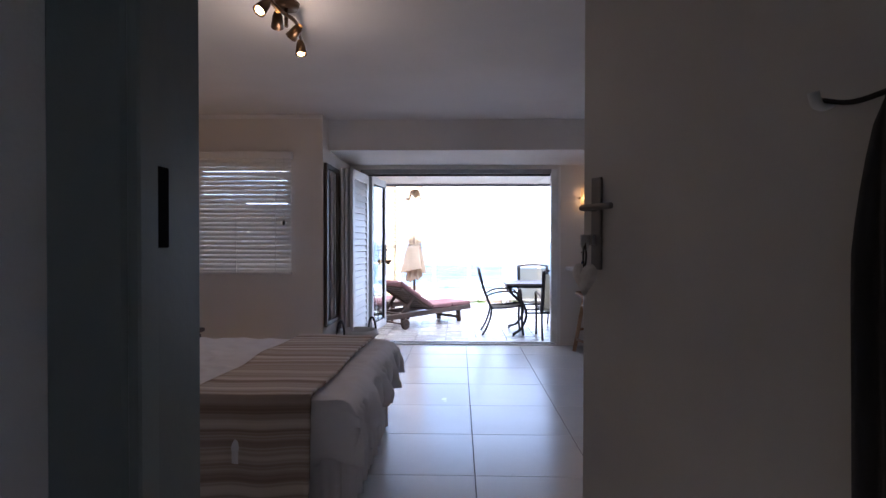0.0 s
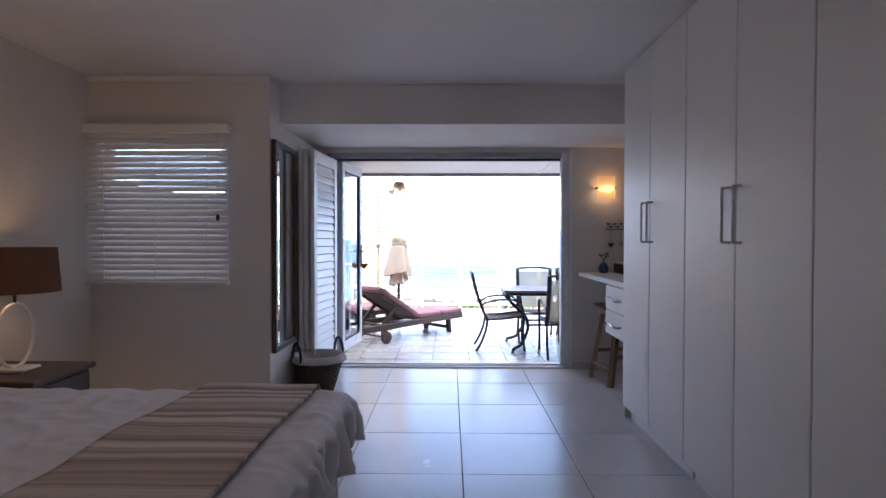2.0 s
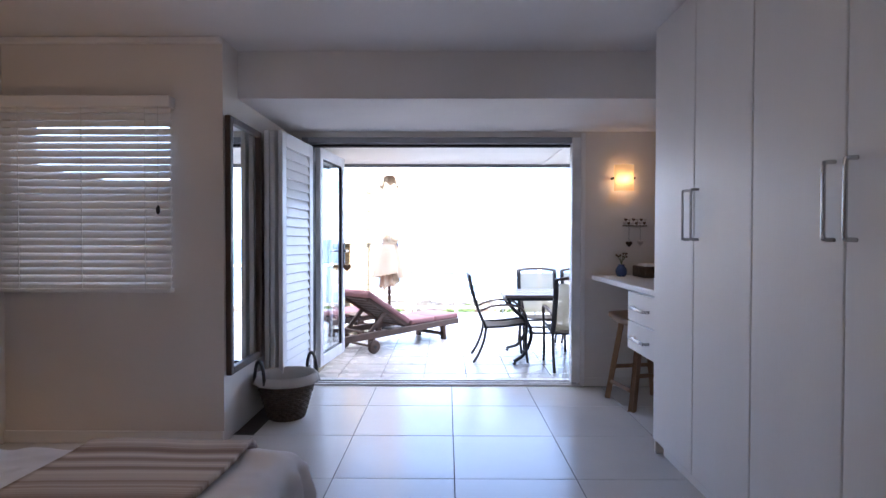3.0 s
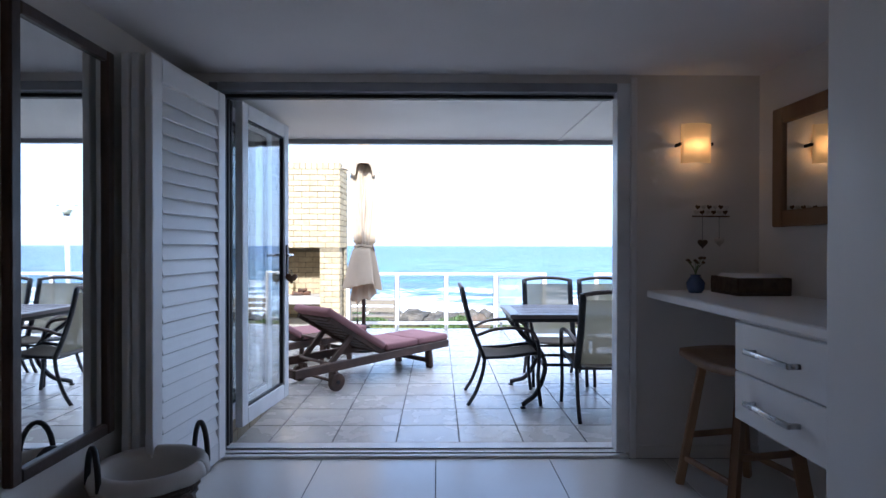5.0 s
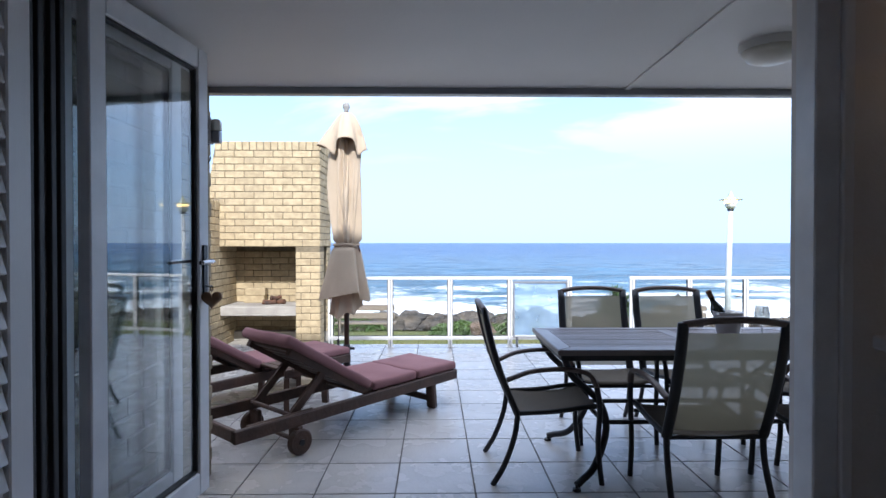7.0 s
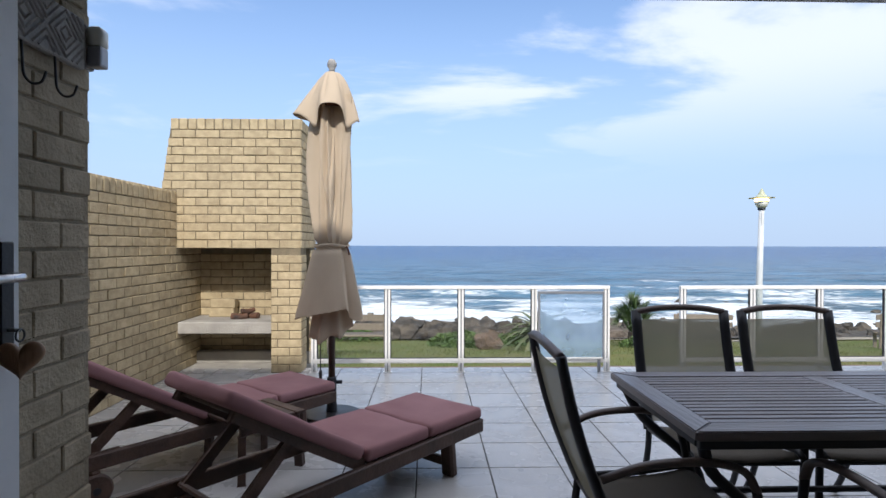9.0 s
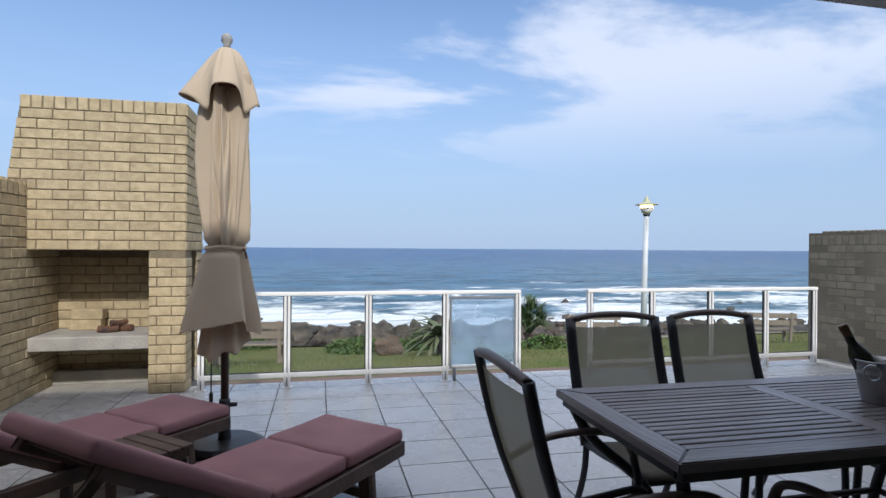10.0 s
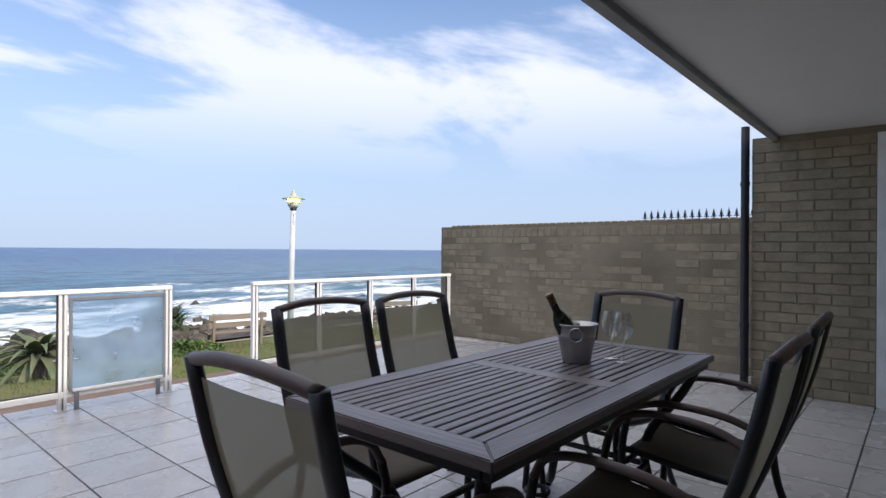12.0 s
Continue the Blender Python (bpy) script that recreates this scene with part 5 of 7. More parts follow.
def mitred(pts, z0, z1, bev=0.004):
    bm = bmesh.new()
    lo = [bm.verts.new((x, y, z0)) for x, y in pts]
    hi = [bm.verts.new((x, y, z1)) for x, y in pts]
    bm.faces.new(list(reversed(lo)))
    bm.faces.new(hi)
    for i in range(len(pts)):
        j = (i + 1) % len(pts)
        bm.faces.new((lo[i], lo[j], hi[j], hi[i]))
    bmesh.ops.recalc_face_normals(bm, faces=bm.faces)
    bmesh.ops.bevel(bm, geom=bm.edges[:], offset=bev, segments=2, affect="EDGES")
    return bm


B = 0.085
g = 0.0012
part("border", mitred([(-tw, -td), (tw, -td), (tw - B - g, -td + B), (-tw + B + g, -td + B)], th - 0.03, th), M["table_wood"], tab)
part("border", mitred([(-tw, td), (tw, td), (tw - B - g, td - B), (-tw + B + g, td - B)], th - 0.03, th), M["table_wood"], tab)
M["table_wood_y"] = mat("weathered_grey_brown_wood_cross", (0.20, 0.18, 0.185), 0.33, scale=6, col2=(0.14, 0.115, 0.11), bump=0.2, bscale=60, stretch=(1, 0.12, 1), rnd=0.1)
part("border", mitred([(-tw, -td + g), (-tw + B, -td + B + g), (-tw + B, td - B - g), (-tw, td - g)], th - 0.03, th), M["table_wood_y"], tab)
part("border", mitred([(tw, -td + g), (tw - B, -td + B + g), (tw - B, td - B - g), (tw, td - g)], th - 0.03, th), M["table_wood_y"], tab)
part("centre_band", box(-0.04, 0.04, -td + B + 0.002, td - B - 0.002, th - 0.029, th - 0.001, 0.003), M["table_wood_y"], tab)
ns_ = 15
pitch_ = (2 * (td - B)) / ns_
sm = piece_mesh("slat", box(-(tw - B - 0.042) / 2, (tw - B - 0.042) / 2, -pitch_ / 2 + 0.004, pitch_ / 2 - 0.004, -0.011, 0.011, 0.0025), M["table_wood"])
for k in range(ns_):
    for s in (-1, 1):
        share("slat", sm, tab, Matrix.Translation((s * (0.041 + (tw - B - 0.041) / 2), -td + B + (k + 0.5) * pitch_, th - 0.013 + random.uniform(-0.0008, 0.0008))))
for s in (-1, 1):
    part("apron", box(-tw + 0.02, tw - 0.02, s * (td - 0.03) - 0.012, s * (td - 0.03) + 0.012, th - 0.06, th - 0.031, 0.003), M["dark_metal"], tab)
    part("apron", box(s * (tw - 0.03) - 0.012, s * (tw - 0.03) + 0.012, -td + 0.045, td - 0.045, th - 0.06, th - 0.031, 0.003), M["dark_metal"], tab)
    part("support", box(s * 0.35 - 0.015, s * 0.35 + 0.015, -td + 0.045, td - 0.045, th - 0.05, th - 0.031, 0.003), M["dark_metal"], tab)
for sx in (-1, 1):
    for sy in (-1, 1):
        ctrl = [(sx * (tw - 0.04), sy * (td - 0.05), th - 0.04), (sx * (tw - 0.10), sy * (td - 0.10), th - 0.16), (sx * (tw - 0.26), sy * (td - 0.18), th - 0.31), (sx * (tw - 0.30), sy * (td - 0.17), th - 0.46), (sx * (tw - 0.22), sy * (td - 0.10), th - 0.63), (sx * (tw - 0.13), sy * (td - 0.03), 0.045), (sx * (tw - 0.10), sy * (td - 0.01), 0.03)]
        lg = part("leg", tube(spline(ctrl, 6), 0.019, 10), M["dark_metal"], tab, "curved dark metal leg", smooth=True)
        part("foot_pad", lathe([(0.022, 0.0), (0.022, 0.012), (0.008, 0.016), (0.008, 0.035)], 12, centre=(sx * (tw - 0.10), sy * (td - 0.01))), M["black_plastic"], lg)
for sy in (-1, 1):
    part("stretcher", tube([(-tw + 0.29, sy * (td - 0.175), 0.30), (tw - 0.29, sy * (td - 0.175), 0.30)], 0.013, 8), M["dark_metal"], tab)
for sx in (-1, 1):
    part("stretcher", tube([(sx * (tw - 0.29), -td + 0.175, 0.30), (sx * (tw - 0.29), td - 0.175, 0.30)], 0.013, 8), M["dark_metal"], tab)
part("umbrella_ring", tube([(0.04 * math.cos(q), 0.04 * math.sin(q), 0.30) for q in [2 * math.pi * k / 20 for k in range(20)]], 0.008, 8, closed=True), M["dark_metal"], tab)

# ice bucket, bottle, wine glasses
TOPZ = PZ + th
bu = thing("ice_bucket", pose(1.754, 7.942, TOPZ, 0, 0, 25) @ Matrix.Scale(0.88, 4), "galvanised steel ice bucket standing on the table", "bucket")
part("body", lathe([(0.060, 0.0), (0.062, 0.004), (0.083, 0.115), (0.084, 0.118), (0.083, 0.121), (0.090, 0.165), (0.094, 0.168), (0.094, 0.172), (0.088, 0.172), (0.082, 0.12), (0.06, 0.008)], 36), M["steel_bucket"], bu, smooth=True)
for s in (-1, 1):
    part("handle", tube([(s * 0.098 + s * 0.012 * math.sin(q) * 0.3, 0.028 * math.cos(q), 0.13 + 0.030 * math.sin(q)) for q in [2 * math.pi * k / 20 for k in range(20)]], 0.0035, 7, closed=True), M["chrome"], bu, smooth=True)
    part("lug", box(*sorted((s * 0.085, s * 0.10)), -0.012, 0.012, 0.145, 0.163, 0.002), M["chrome"], bu)
bt = thing("wine_bottle", pose(1.754, 7.932, TOPZ + 0.02, 0, -26, -50), "dark wine bottle leaning in the ice bucket", "bottle")
part("body", lathe([(0.033, 0.0), (0.036, 0.008), (0.036, 0.15), (0.030, 0.172), (0.016, 0.20), (0.0145, 0.255), (0.016, 0.258), (0.016, 0.270), (0.012, 0.272)], 24), M["bottle"], bt, smooth=True)
part("foil", lathe([(0.0152, 0.215), (0.0155, 0.2565), (0.0168, 0.258), (0.0168, 0.2725), (0.012, 0.2735)], 20), M["foil"], bt, "brown bottle foil", smooth=True)
M["wine_glass"] = glass_mat("stemware_glass", (0.97, 0.98, 0.98), gloss=0.32)
for gx, gy in ((1.905, 7.865), (1.868, 7.798)):
    wg = thing("wine_glass", pose(gx, gy, TOPZ), "empty clear stemmed wine glass on the table", "glass", "wine glasses")
    part("foot", lathe([(0.033, 0.0), (0.033, 0.002), (0.006, 0.006)], 24), M["wine_glass"], wg, smooth=True)
    part("stem", lathe([(0.004, 0.005), (0.0035, 0.05), (0.004, 0.085)], 12), M["wine_glass"], wg, smooth=True)
    part("bowl", lathe([(0.004, 0.085), (0.022, 0.096), (0.036, 0.125), (0.038, 0.15), (0.031, 0.195)], 28, cap=False), M["wine_glass"], wg, smooth=True)


def lounger(m, label):
    """A wooden sun lounger; local y runs from the tail (0) to the foot end, x across from its right side to its left (negative)."""
    ob = thing("sun_lounger", m, label, "lounger", "sun loungers")
    L, W = 1.90, 0.56
    RZ = 0.225
    for x in (-0.02, -W + 0.02):
        part("side_rail", beam((x, 0.0, RZ - 0.02), (x, L, RZ + 0.0), 0.034, 0.075, 0.006), M["teak_dark"], ob)
    part("end_rail", beam((-W + 0.04, L - 0.018, RZ), (-0.04, L - 0.018, RZ), 0.034, 0.07, 0.006), M["teak_dark"], ob)
    part("tail_rail", beam((-W + 0.04, 0.02, RZ - 0.02), (-0.04, 0.02, RZ - 0.02), 0.034, 0.07, 0.006), M["teak_dark"], ob)
    for x in (-0.05, -W + 0.05):
        part("foot_leg", beam((x, L - 0.27, RZ - 0.02), (x, L - 0.25, 0.0), 0.05, 0.085, 0.012, up=(1, 0, 0)), M["teak_dark"], ob)
        part("wheel_leg", beam((x, 0.42, RZ - 0.05), (x, 0.42, 0.075), 0.05, 0.10, 0.012, up=(1, 0, 0)), M["teak_dark"], ob)
        wy = -0.008 if x > -0.2 else -W + 0.008
        wh = part("wheel", lathe([(0.012, -0.022), (0.070, -0.022), (0.078, -0.014), (0.078, 0.014), (0.070, 0.022), (0.012, 0.022)], 28), M["teak_dark"], ob, "turned wooden wheel", smooth=False)
        wh.matrix_local = pose(wy, 0.42, 0.078, 0, 90, 0)
        part("hub", lathe([(0.018, -0.028), (0.018, 0.028)], 12), M["dark_metal"], wh)
    part("axle", tube([(-W + 0.03, 0.42, 0.078), (-0.03, 0.42, 0.078)], 0.014, 8), M["teak_dark"], ob)
    part("leg_brace", beam((-W + 0.07, L - 0.26, 0.075), (-0.07, L - 0.26, 0.075), 0.03, 0.045, 0.004), M["teak_dark"], ob)
    sl_ = piece_mesh("slat", box(-W + 0.045, -0.045, -0.03, 0.03, -0.009, 0.009, 0.003), M["teak_dark"])
    for k in range(12):
        share("slat", sl_, ob, Matrix.Translation((0, L - 0.07 - k * 0.075, RZ + 0.022)))
    hy = L - 0.885          # the backrest's hinge
    ba = radians(31)
    bl = 0.74

    def on_back(s, up):
        return (hy - s * math.cos(ba) - up * math.sin(ba), RZ + 0.022 + s * math.sin(ba) + up * math.cos(ba))

    for x in (-0.055, -W + 0.055):
        a, b = on_back(0.0, 0), on_back(bl, 0)
        part("backrest_rail", beam((x, *a), (x, *b), 0.032, 0.05, 0.005), M["teak_dark"], ob)
    for k in range(9):
        c = on_back(0.05 + k * 0.08, 0.01)
        share("backrest_slat", sl_, ob, Matrix.Translation((0, *c)) @ Matrix.Rotation(-ba, 4, "X"))
    for x in (-0.075, -W + 0.075):
        a = on_back(0.45, -0.03)
        part("prop", beam((x, *a), (x, hy - 0.62, RZ - 0.01), 0.026, 0.04, 0.004), M["teak_dark"], ob)
    part("prop_bar", tube([(-W + 0.05, hy - 0.62, RZ + 0.005), (-0.05, hy - 0.62, RZ + 0.005)], 0.014, 8), M["teak_dark"], ob)
    part("rack", beam((-0.06, 0.10, RZ + 0.0), (-0.06, 0.55, RZ + 0.005), 0.02, 0.03, 0.003), M["teak_dark"], ob)
    # cushions
    CT = 0.065

    def cushion(y0, y1):
        bm = box(-W + 0.015, -0.015, y0, y1, 0, CT, 0.022, seg=3)
        bmesh.ops.subdivide_edges(bm, edges=[e for e in bm.edges if e.calc_length() > 0.25], cuts=6, use_grid_fill=True)
        for v in bm.verts:
            if v.co.z > CT * 0.6:
                v.co.z += 0.006 * noise.noise(Vector((v.co.x * 6, v.co.y * 6, 1)))
        return bm

    part("cushion", cushion(L - 0.445, L + 0.005), M["cushion"], ob, "faded plum canvas cushion", smooth=True).matrix_local = pose(0, 0, RZ + 0.034)
    part("cushion", cushion(hy + 0.005, L - 0.450), M["cushion"], ob, "faded plum canvas cushion", smooth=True).matrix_local = pose(0, 0, RZ + 0.034)
    bc = part("back_cushion", cushion(0.0, bl + 0.03), M["cushion"], ob, "faded plum canvas back cushion", smooth=True)
    p0 = on_back(0.02, 0.022)
    bc.matrix_local = Matrix.Translation((-W, *p0)) @ Matrix.Rotation(math.pi, 4, "Z") @ Matrix.Rotation(ba, 4, "X")
    part("welt", tube([(-0.02, *on_back(0.03, 0.03 + CT)), (-0.02, *on_back(bl, 0.03 + CT))], 0.004, 6), M["cushion"], bc).matrix_local = bc.matrix_local.inverted()
    return ob


def lounger_at(fx, fy, heading):
    """fx, fy: the foot end's right corner; heading: degrees from +x of the run from tail to foot."""
    return pose(fx, fy, PZ, 0, 0, heading - 90) @ Matrix.Translation((0, -1.90, 0))


lounger(lounger_at(0.245, 9.20, 48), "dark wooden wheeled sun lounger with faded plum cushions")
lounger(lounger_at(-0.70, 9.83, 49), "dark wooden wheeled sun lounger with plum cushions by the barbecue")

sd = thing("side_table", pose(-1.07, 9.20, PZ, 0, 0, 48), "low dark wooden slatted side table between the loungers", "side table")
for k in range(6):
    part("slat", box(-0.20 + k * 0.068, -0.20 + k * 0.068 + 0.060, -0.21, 0.21, 0.30, 0.32, 0.003), M["teak_dark"], sd)
for s in (-1, 1):
    part("rail", box(-0.18, 0.18, s * 0.17 - 0.015, s * 0.17 + 0.015, 0.25, 0.299, 0.003), M["teak_dark"], sd)
    for t_ in (-1, 1):
        part("leg", beam((s * 0.17, t_ * 0.17, 0.25), (s * 0.18, t_ * 0.185, 0.0), 0.04, 0.04, 0.004), M["teak_dark"], sd)

# closed parasol
um = thing("parasol", pose(-0.775, 10.05, PZ), "closed beige canvas parasol tied round its dark pole", "parasol")
part("pole", tube([(0, 0, 0.02), (0, 0, 2.40)], 0.024, 14), M["teak_dark"], um, "dark wooden pole", smooth=True)
part("sleeve", lathe([(0.034, 0.03), (0.034, 0.30), (0.028, 0.31)], 16), M["dark_metal"], um)
part("knob", tube([(0.034, 0, 0.27), (0.075, 0, 0.27)], 0.014, 8), M["dark_metal"], um)
part("base", lathe([(0.22, 0.0), (0.24, 0.03), (0.20, 0.05), (0.04, 0.06), (0.036, 0.12)], 28), M["dark_metal"], um, smooth=False)
part("finial", lathe([(0.012, 2.50), (0.022, 2.515), (0.02, 2.525), (0.034, 2.55), (0.034, 2.57), (0.02, 2.595), (0.004, 2.602)], 16), M["plaque"], um, "grey turned finial", smooth=True)


def angle_from(q, degrees):
    d = q - radians(degrees)
    return math.atan2(math.sin(d), math.cos(d))


CREASES = ((226, 250, 2.10, 1.52), (252, 262, 2.20, 1.75), (286, 268, 2.12, 1.60), (322, 318, 2.15, 1.27), (300, 276, 1.75, 1.27), (240, 256, 1.48, 1.27))


def pleats(q):
    """One broad flat panel and narrow pleats over the rest of the round, from -1 to 1."""
    p = ((q - radians(185)) / (2 * math.pi)) % 1.0
    if p < 0.33:
        return 0.25 + 0.75 * (p / 0.33) ** 4 + 0.5 * (1 - p / 0.33) ** 4
    w = ((p - 0.33) / 0.67 * 6) % 1.0
    return 1 - 3.2 * w if w < 0.5 else -0.6 + 3.2 * (w - 0.5)


def canopy(u, v):
    """The furled cloth from under the cap to its hem, pinched by the tie."""
    q = 2 * math.pi * u
    tie = 1.255
    p = ((q - radians(185)) / (2 * math.pi)) % 1.0
    hem = 0.735 + 0.085 * (p / 0.33 if p < 0.33 else max(0.0, 1 - (p - 0.33) / 0.05)) - (0.018 * pleats(q) if p > 0.38 else 0.0)
    z = 2.33 - v * 1.9545 if v < 0.55 else tie - (v - 0.55) / 0.45 * (tie - hem)
    tw = 0.9 * (z - tie)
    if z > tie:
        k = (z - tie) / (2.33 - tie)
        r = 0.112 + 0.022 * math.sin(min(k, 1) * math.pi * 0.8)
        fold = 0.9 - 1.7 * abs(math.sin(2.5 * q + 0.3 + tw)) ** 0.7 + 0.45 * math.cos(9 * q - 2.0 * tw + 1.0) + 0.3 * noise.noise(Vector((math.cos(q) * 2, math.sin(q) * 2, z * 1.4)))
        r += (0.030 + 0.030 * k * (1 - 0.5 * k)) * fold
        dq = angle_from(q, 279)
        r -= (0.075 * k + 0.06 * max(0.0, k - 0.7) / 0.3) * math.exp(-(dq / (0.12 + 0.30 * k)) ** 2)
        for a, b, top, low in CREASES:
            h = (z - low) / (top - low)
            if 0 < h < 1:
                d = angle_from(q, b + (a - b) * h)
                r -= 0.026 * math.sin(math.pi * h) ** 0.5 * math.exp(-abs(d) / 0.07) - 0.010 * math.exp(-((d - 0.16) / 0.1) ** 2) * math.sin(math.pi * h)
    else:
        k = (tie - z) / (tie - hem)
        side = math.exp(-(angle_from(q, 190) / 0.7) ** 2)
        r = 0.112 + (0.088 + 0.028 * side) * k + (0.016 + 0.026 * k) * pleats(q)
        r += 0.010 * k * noise.noise(Vector((math.cos(q) * 3, math.sin(q) * 3, z * 5)))
    r = max(r, 0.045) * (1 - 0.24 * math.exp(-((z - tie) / 0.030) ** 2))
    return (r * math.cos(q), r * math.sin(q), z)


def inner_fold(u, v):
    """The inner layers of the furled cloth, hanging lower than the outer one."""
    q = 2 * math.pi * u
    hem = 0.625 + 0.045 * math.cos(q - radians(40)) + 0.022 * math.cos(5 * q + 1)
    r = 0.085 + 0.060 * v + 0.022 * (1 - 2 * abs(math.sin(3.5 * q + 0.6)))
    return (r * math.cos(q), r * math.sin(q), 1.0 + v * (hem - 1.0))


part("canopy", grid_sheet(canopy, 180, 90), M["canvas"], um, "furled beige canvas with deep folds", smooth=True)
part("inner_fold", grid_sheet(inner_fold, 84, 12, 0.002), M["canvas"], um, smooth=True)


def cap(u, v):
    """The vent cap: a creased bell of cloth with drooping points and an arch lifted between two of them."""
    q = 2 * math.pi * u
    point_a = math.exp(-(angle_from(q, 190) / 0.42) ** 2)
    point_b = math.exp(-(angle_from(q, 345) / 0.38) ** 2) + math.exp(-(angle_from(q, 80) / 0.4) ** 2)
    dip = math.exp(-(angle_from(q, 232) / 0.24) ** 2) + math.exp(-(angle_from(q, 318) / 0.22) ** 2)
    arch = math.exp(-(angle_from(q, 276) / 0.52) ** 4)
    r = 0.022 + (0.165 + 0.095 * point_a + 0.02 * point_b + 0.03 * arch) * v ** (0.55 + 0.32 * point_a) - 0.035 * dip * v ** 3
    z = 2.505 - 0.335 * v ** 1.15 + v ** 3 * (0.02 * point_a - 0.03 * point_b - 0.085 * dip + 0.062 * arch)
    r -= 0.016 * math.sin(math.pi * v ** 0.7) * (1 - abs(math.sin(4 * q + 0.6))) ** 3
    r += 0.022 * v * noise.noise(Vector((math.cos(q) * 2.6, math.sin(q) * 2.6, v * 1.3)))
    return (r * math.cos(q), r * math.sin(q), z)


part("vent_cap", grid_sheet(cap, 128, 22, 0.003), M["canvas"], um, "beige canvas vent cap with drooping corners", smooth=True)
part("lining", lathe([(0.03, 2.40), (0.105, 2.33), (0.125, 2.27), (0.10, 2.24), (0.04, 2.33)], 28, cap=False), M["canvas_dark"], um, "brown lining in the vent", smooth=True)
part("tie", tube([(0.118 * math.cos(q), 0.118 * math.sin(q), 1.255 + 0.006 * math.sin(3 * q)) for q in [2 * math.pi * k / 40 for k in range(40)]], 0.009, 7, closed=True, flat=1.4), M["canvas"], um, "canvas tie", smooth=True)
part("tie_end", tube(spline([(0.09, -0.05, 1.255), (0.12, -0.06, 1.24), (0.135, -0.065, 1.19)], 4), 0.007, 6), M["canvas_dark"], um)
part("cord", tube(spline([(-0.06, -0.08, 0.68), (-0.065, -0.085, 0.5), (-0.065, -0.085, 0.38)], 4), 0.004, 6), M["black_plastic"], um)
part("tassel", lathe([(0.004, 0.38), (0.013, 0.36), (0.011, 0.32), (0.016, 0.26), (0.004, 0.255)], 10, centre=(-0.065, -0.085)), M["black_plastic"], um, smooth=True)

# ---- railing ----


def railing(x0, x1, posts, label, end_post_full=True):
    ob = thing("glass_railing", pose(0, 11.54, PZ), label, "railing", "patio railings")
    H = 0.858
    part("top_rail", box(x0, x1, -0.028, 0.028, H - 0.035, H, 0.006), M["rail"], ob)
    part("bottom_rail", box(x0 + 0.02, x1 - 0.02, -0.018, 0.018, 0.09, 0.135, 0.004), M["rail"], ob)
    for px in posts:
        pst = part("post", box(px - 0.027, px - 0.006, -0.022, 0.022, 0.0, H - 0.0355, 0.003), M["rail"], ob)
        part("post", box(px + 0.006, px + 0.027, -0.022, 0.022, 0.0, H - 0.0355, 0.003), M["rail"], ob)
        part("post_web", box(px - 0.0055, px + 0.0055, -0.010, 0.010, 0.0, H - 0.0355), M["alu_grey"], ob)
        part("foot_plate", box(px - 0.045, px + 0.045, -0.035, 0.035, 0.0, 0.006), M["rail"], pst)
    for a, b in zip(posts, posts[1:]):
        if (a, b) == (0.980, 1.709):
            continue
        pn = part("pane", box(a + 0.028, b - 0.028, -0.004, 0.004, 0.136, H - 0.0355), M["glass"], ob, "clear safety glass pane")
        pn.visible_shadow = False
        part("gasket", box(a + 0.0275, a + 0.036, -0.009, 0.009, 0.136, H - 0.0355), M["seal"], ob)
        part("gasket", box(b - 0.036, b - 0.0275, -0.009, 0.009, 0.136, H - 0.0355), M["seal"], ob)
        part("gasket", box(a + 0.0365, b - 0.0365, -0.009, 0.009, 0.1355, 0.143), M["seal"], ob)
    return ob


railing(-1.235, 1.737, [-1.205, -0.48, 0.248, 0.980, 1.709], "white metal patio railing with clear glass panes")
railing(2.45, 5.245, [2.48, 3.188, 3.883, 4.575, 5.211], "white metal patio railing with clear glass panes beside the wall")
gt = thing("gate_panel", pose(0.012, 11.505, PZ), "misted glass gate panel slid open in front of the railing", "gate")
for b6 in ((1.0, 1.02, 0.13, 0.805), (1.645, 1.665, 0.13, 0.805)):
    part("gate_stile", box(b6[0], b6[1], -0.010, 0.010, b6[2], b6[3], 0.002), M["alu_grey"], gt)
for z0, z1 in ((0.13, 0.150), (0.78, 0.805)):
    part("gate_rail", box(1.0205, 1.6445, -0.010, 0.010, z0, z1, 0.002), M["alu_grey"] if z0 > 0.5 else M["rail"], gt)
part("pane", box(1.0205, 1.6445, -0.004, 0.004, 0.1505, 0.7795), M["glass_mist"], gt, "salt-misted glass").visible_shadow = False
for x in (1.05, 1.61):
    part("roller", box(x - 0.015, x + 0.015, -0.008, 0.008, 0.0, 0.1295, 0.002), M["alu_grey"], gt)

# ---- barbecue ----
bb = thing("brick_barbecue", pose(0, 0, 0), "built-in yellow brick barbecue with a chimney hood and a concrete shelf", "barbecue")
HX0, HX1, HY0, HY1 = -2.70, -1.335, 11.528, 12.22
hood = bmesh.new()
hood_pts = [(-2.548, 1.10), (HX1, 1.10), (HX1, 2.37), (HX0 + 0.115, 2.37), (HX0 + 0.01, 1.645), (-2.548, 1.645)]
h_a = [hood.verts.new((x, HY0, z)) for x, z in hood_pts]
h_b = [hood.verts.new((x, HY0 + 0.10, z)) for x, z in hood_pts]
hood.faces.new(h_a), hood.faces.new(list(reversed(h_b)))
for k in range(6):
    hood.faces.new((h_b[k], h_b[(k + 1) % 6], h_a[(k + 1) % 6], h_a[k]))
bmesh.ops.recalc_face_normals(hood, faces=hood.faces)
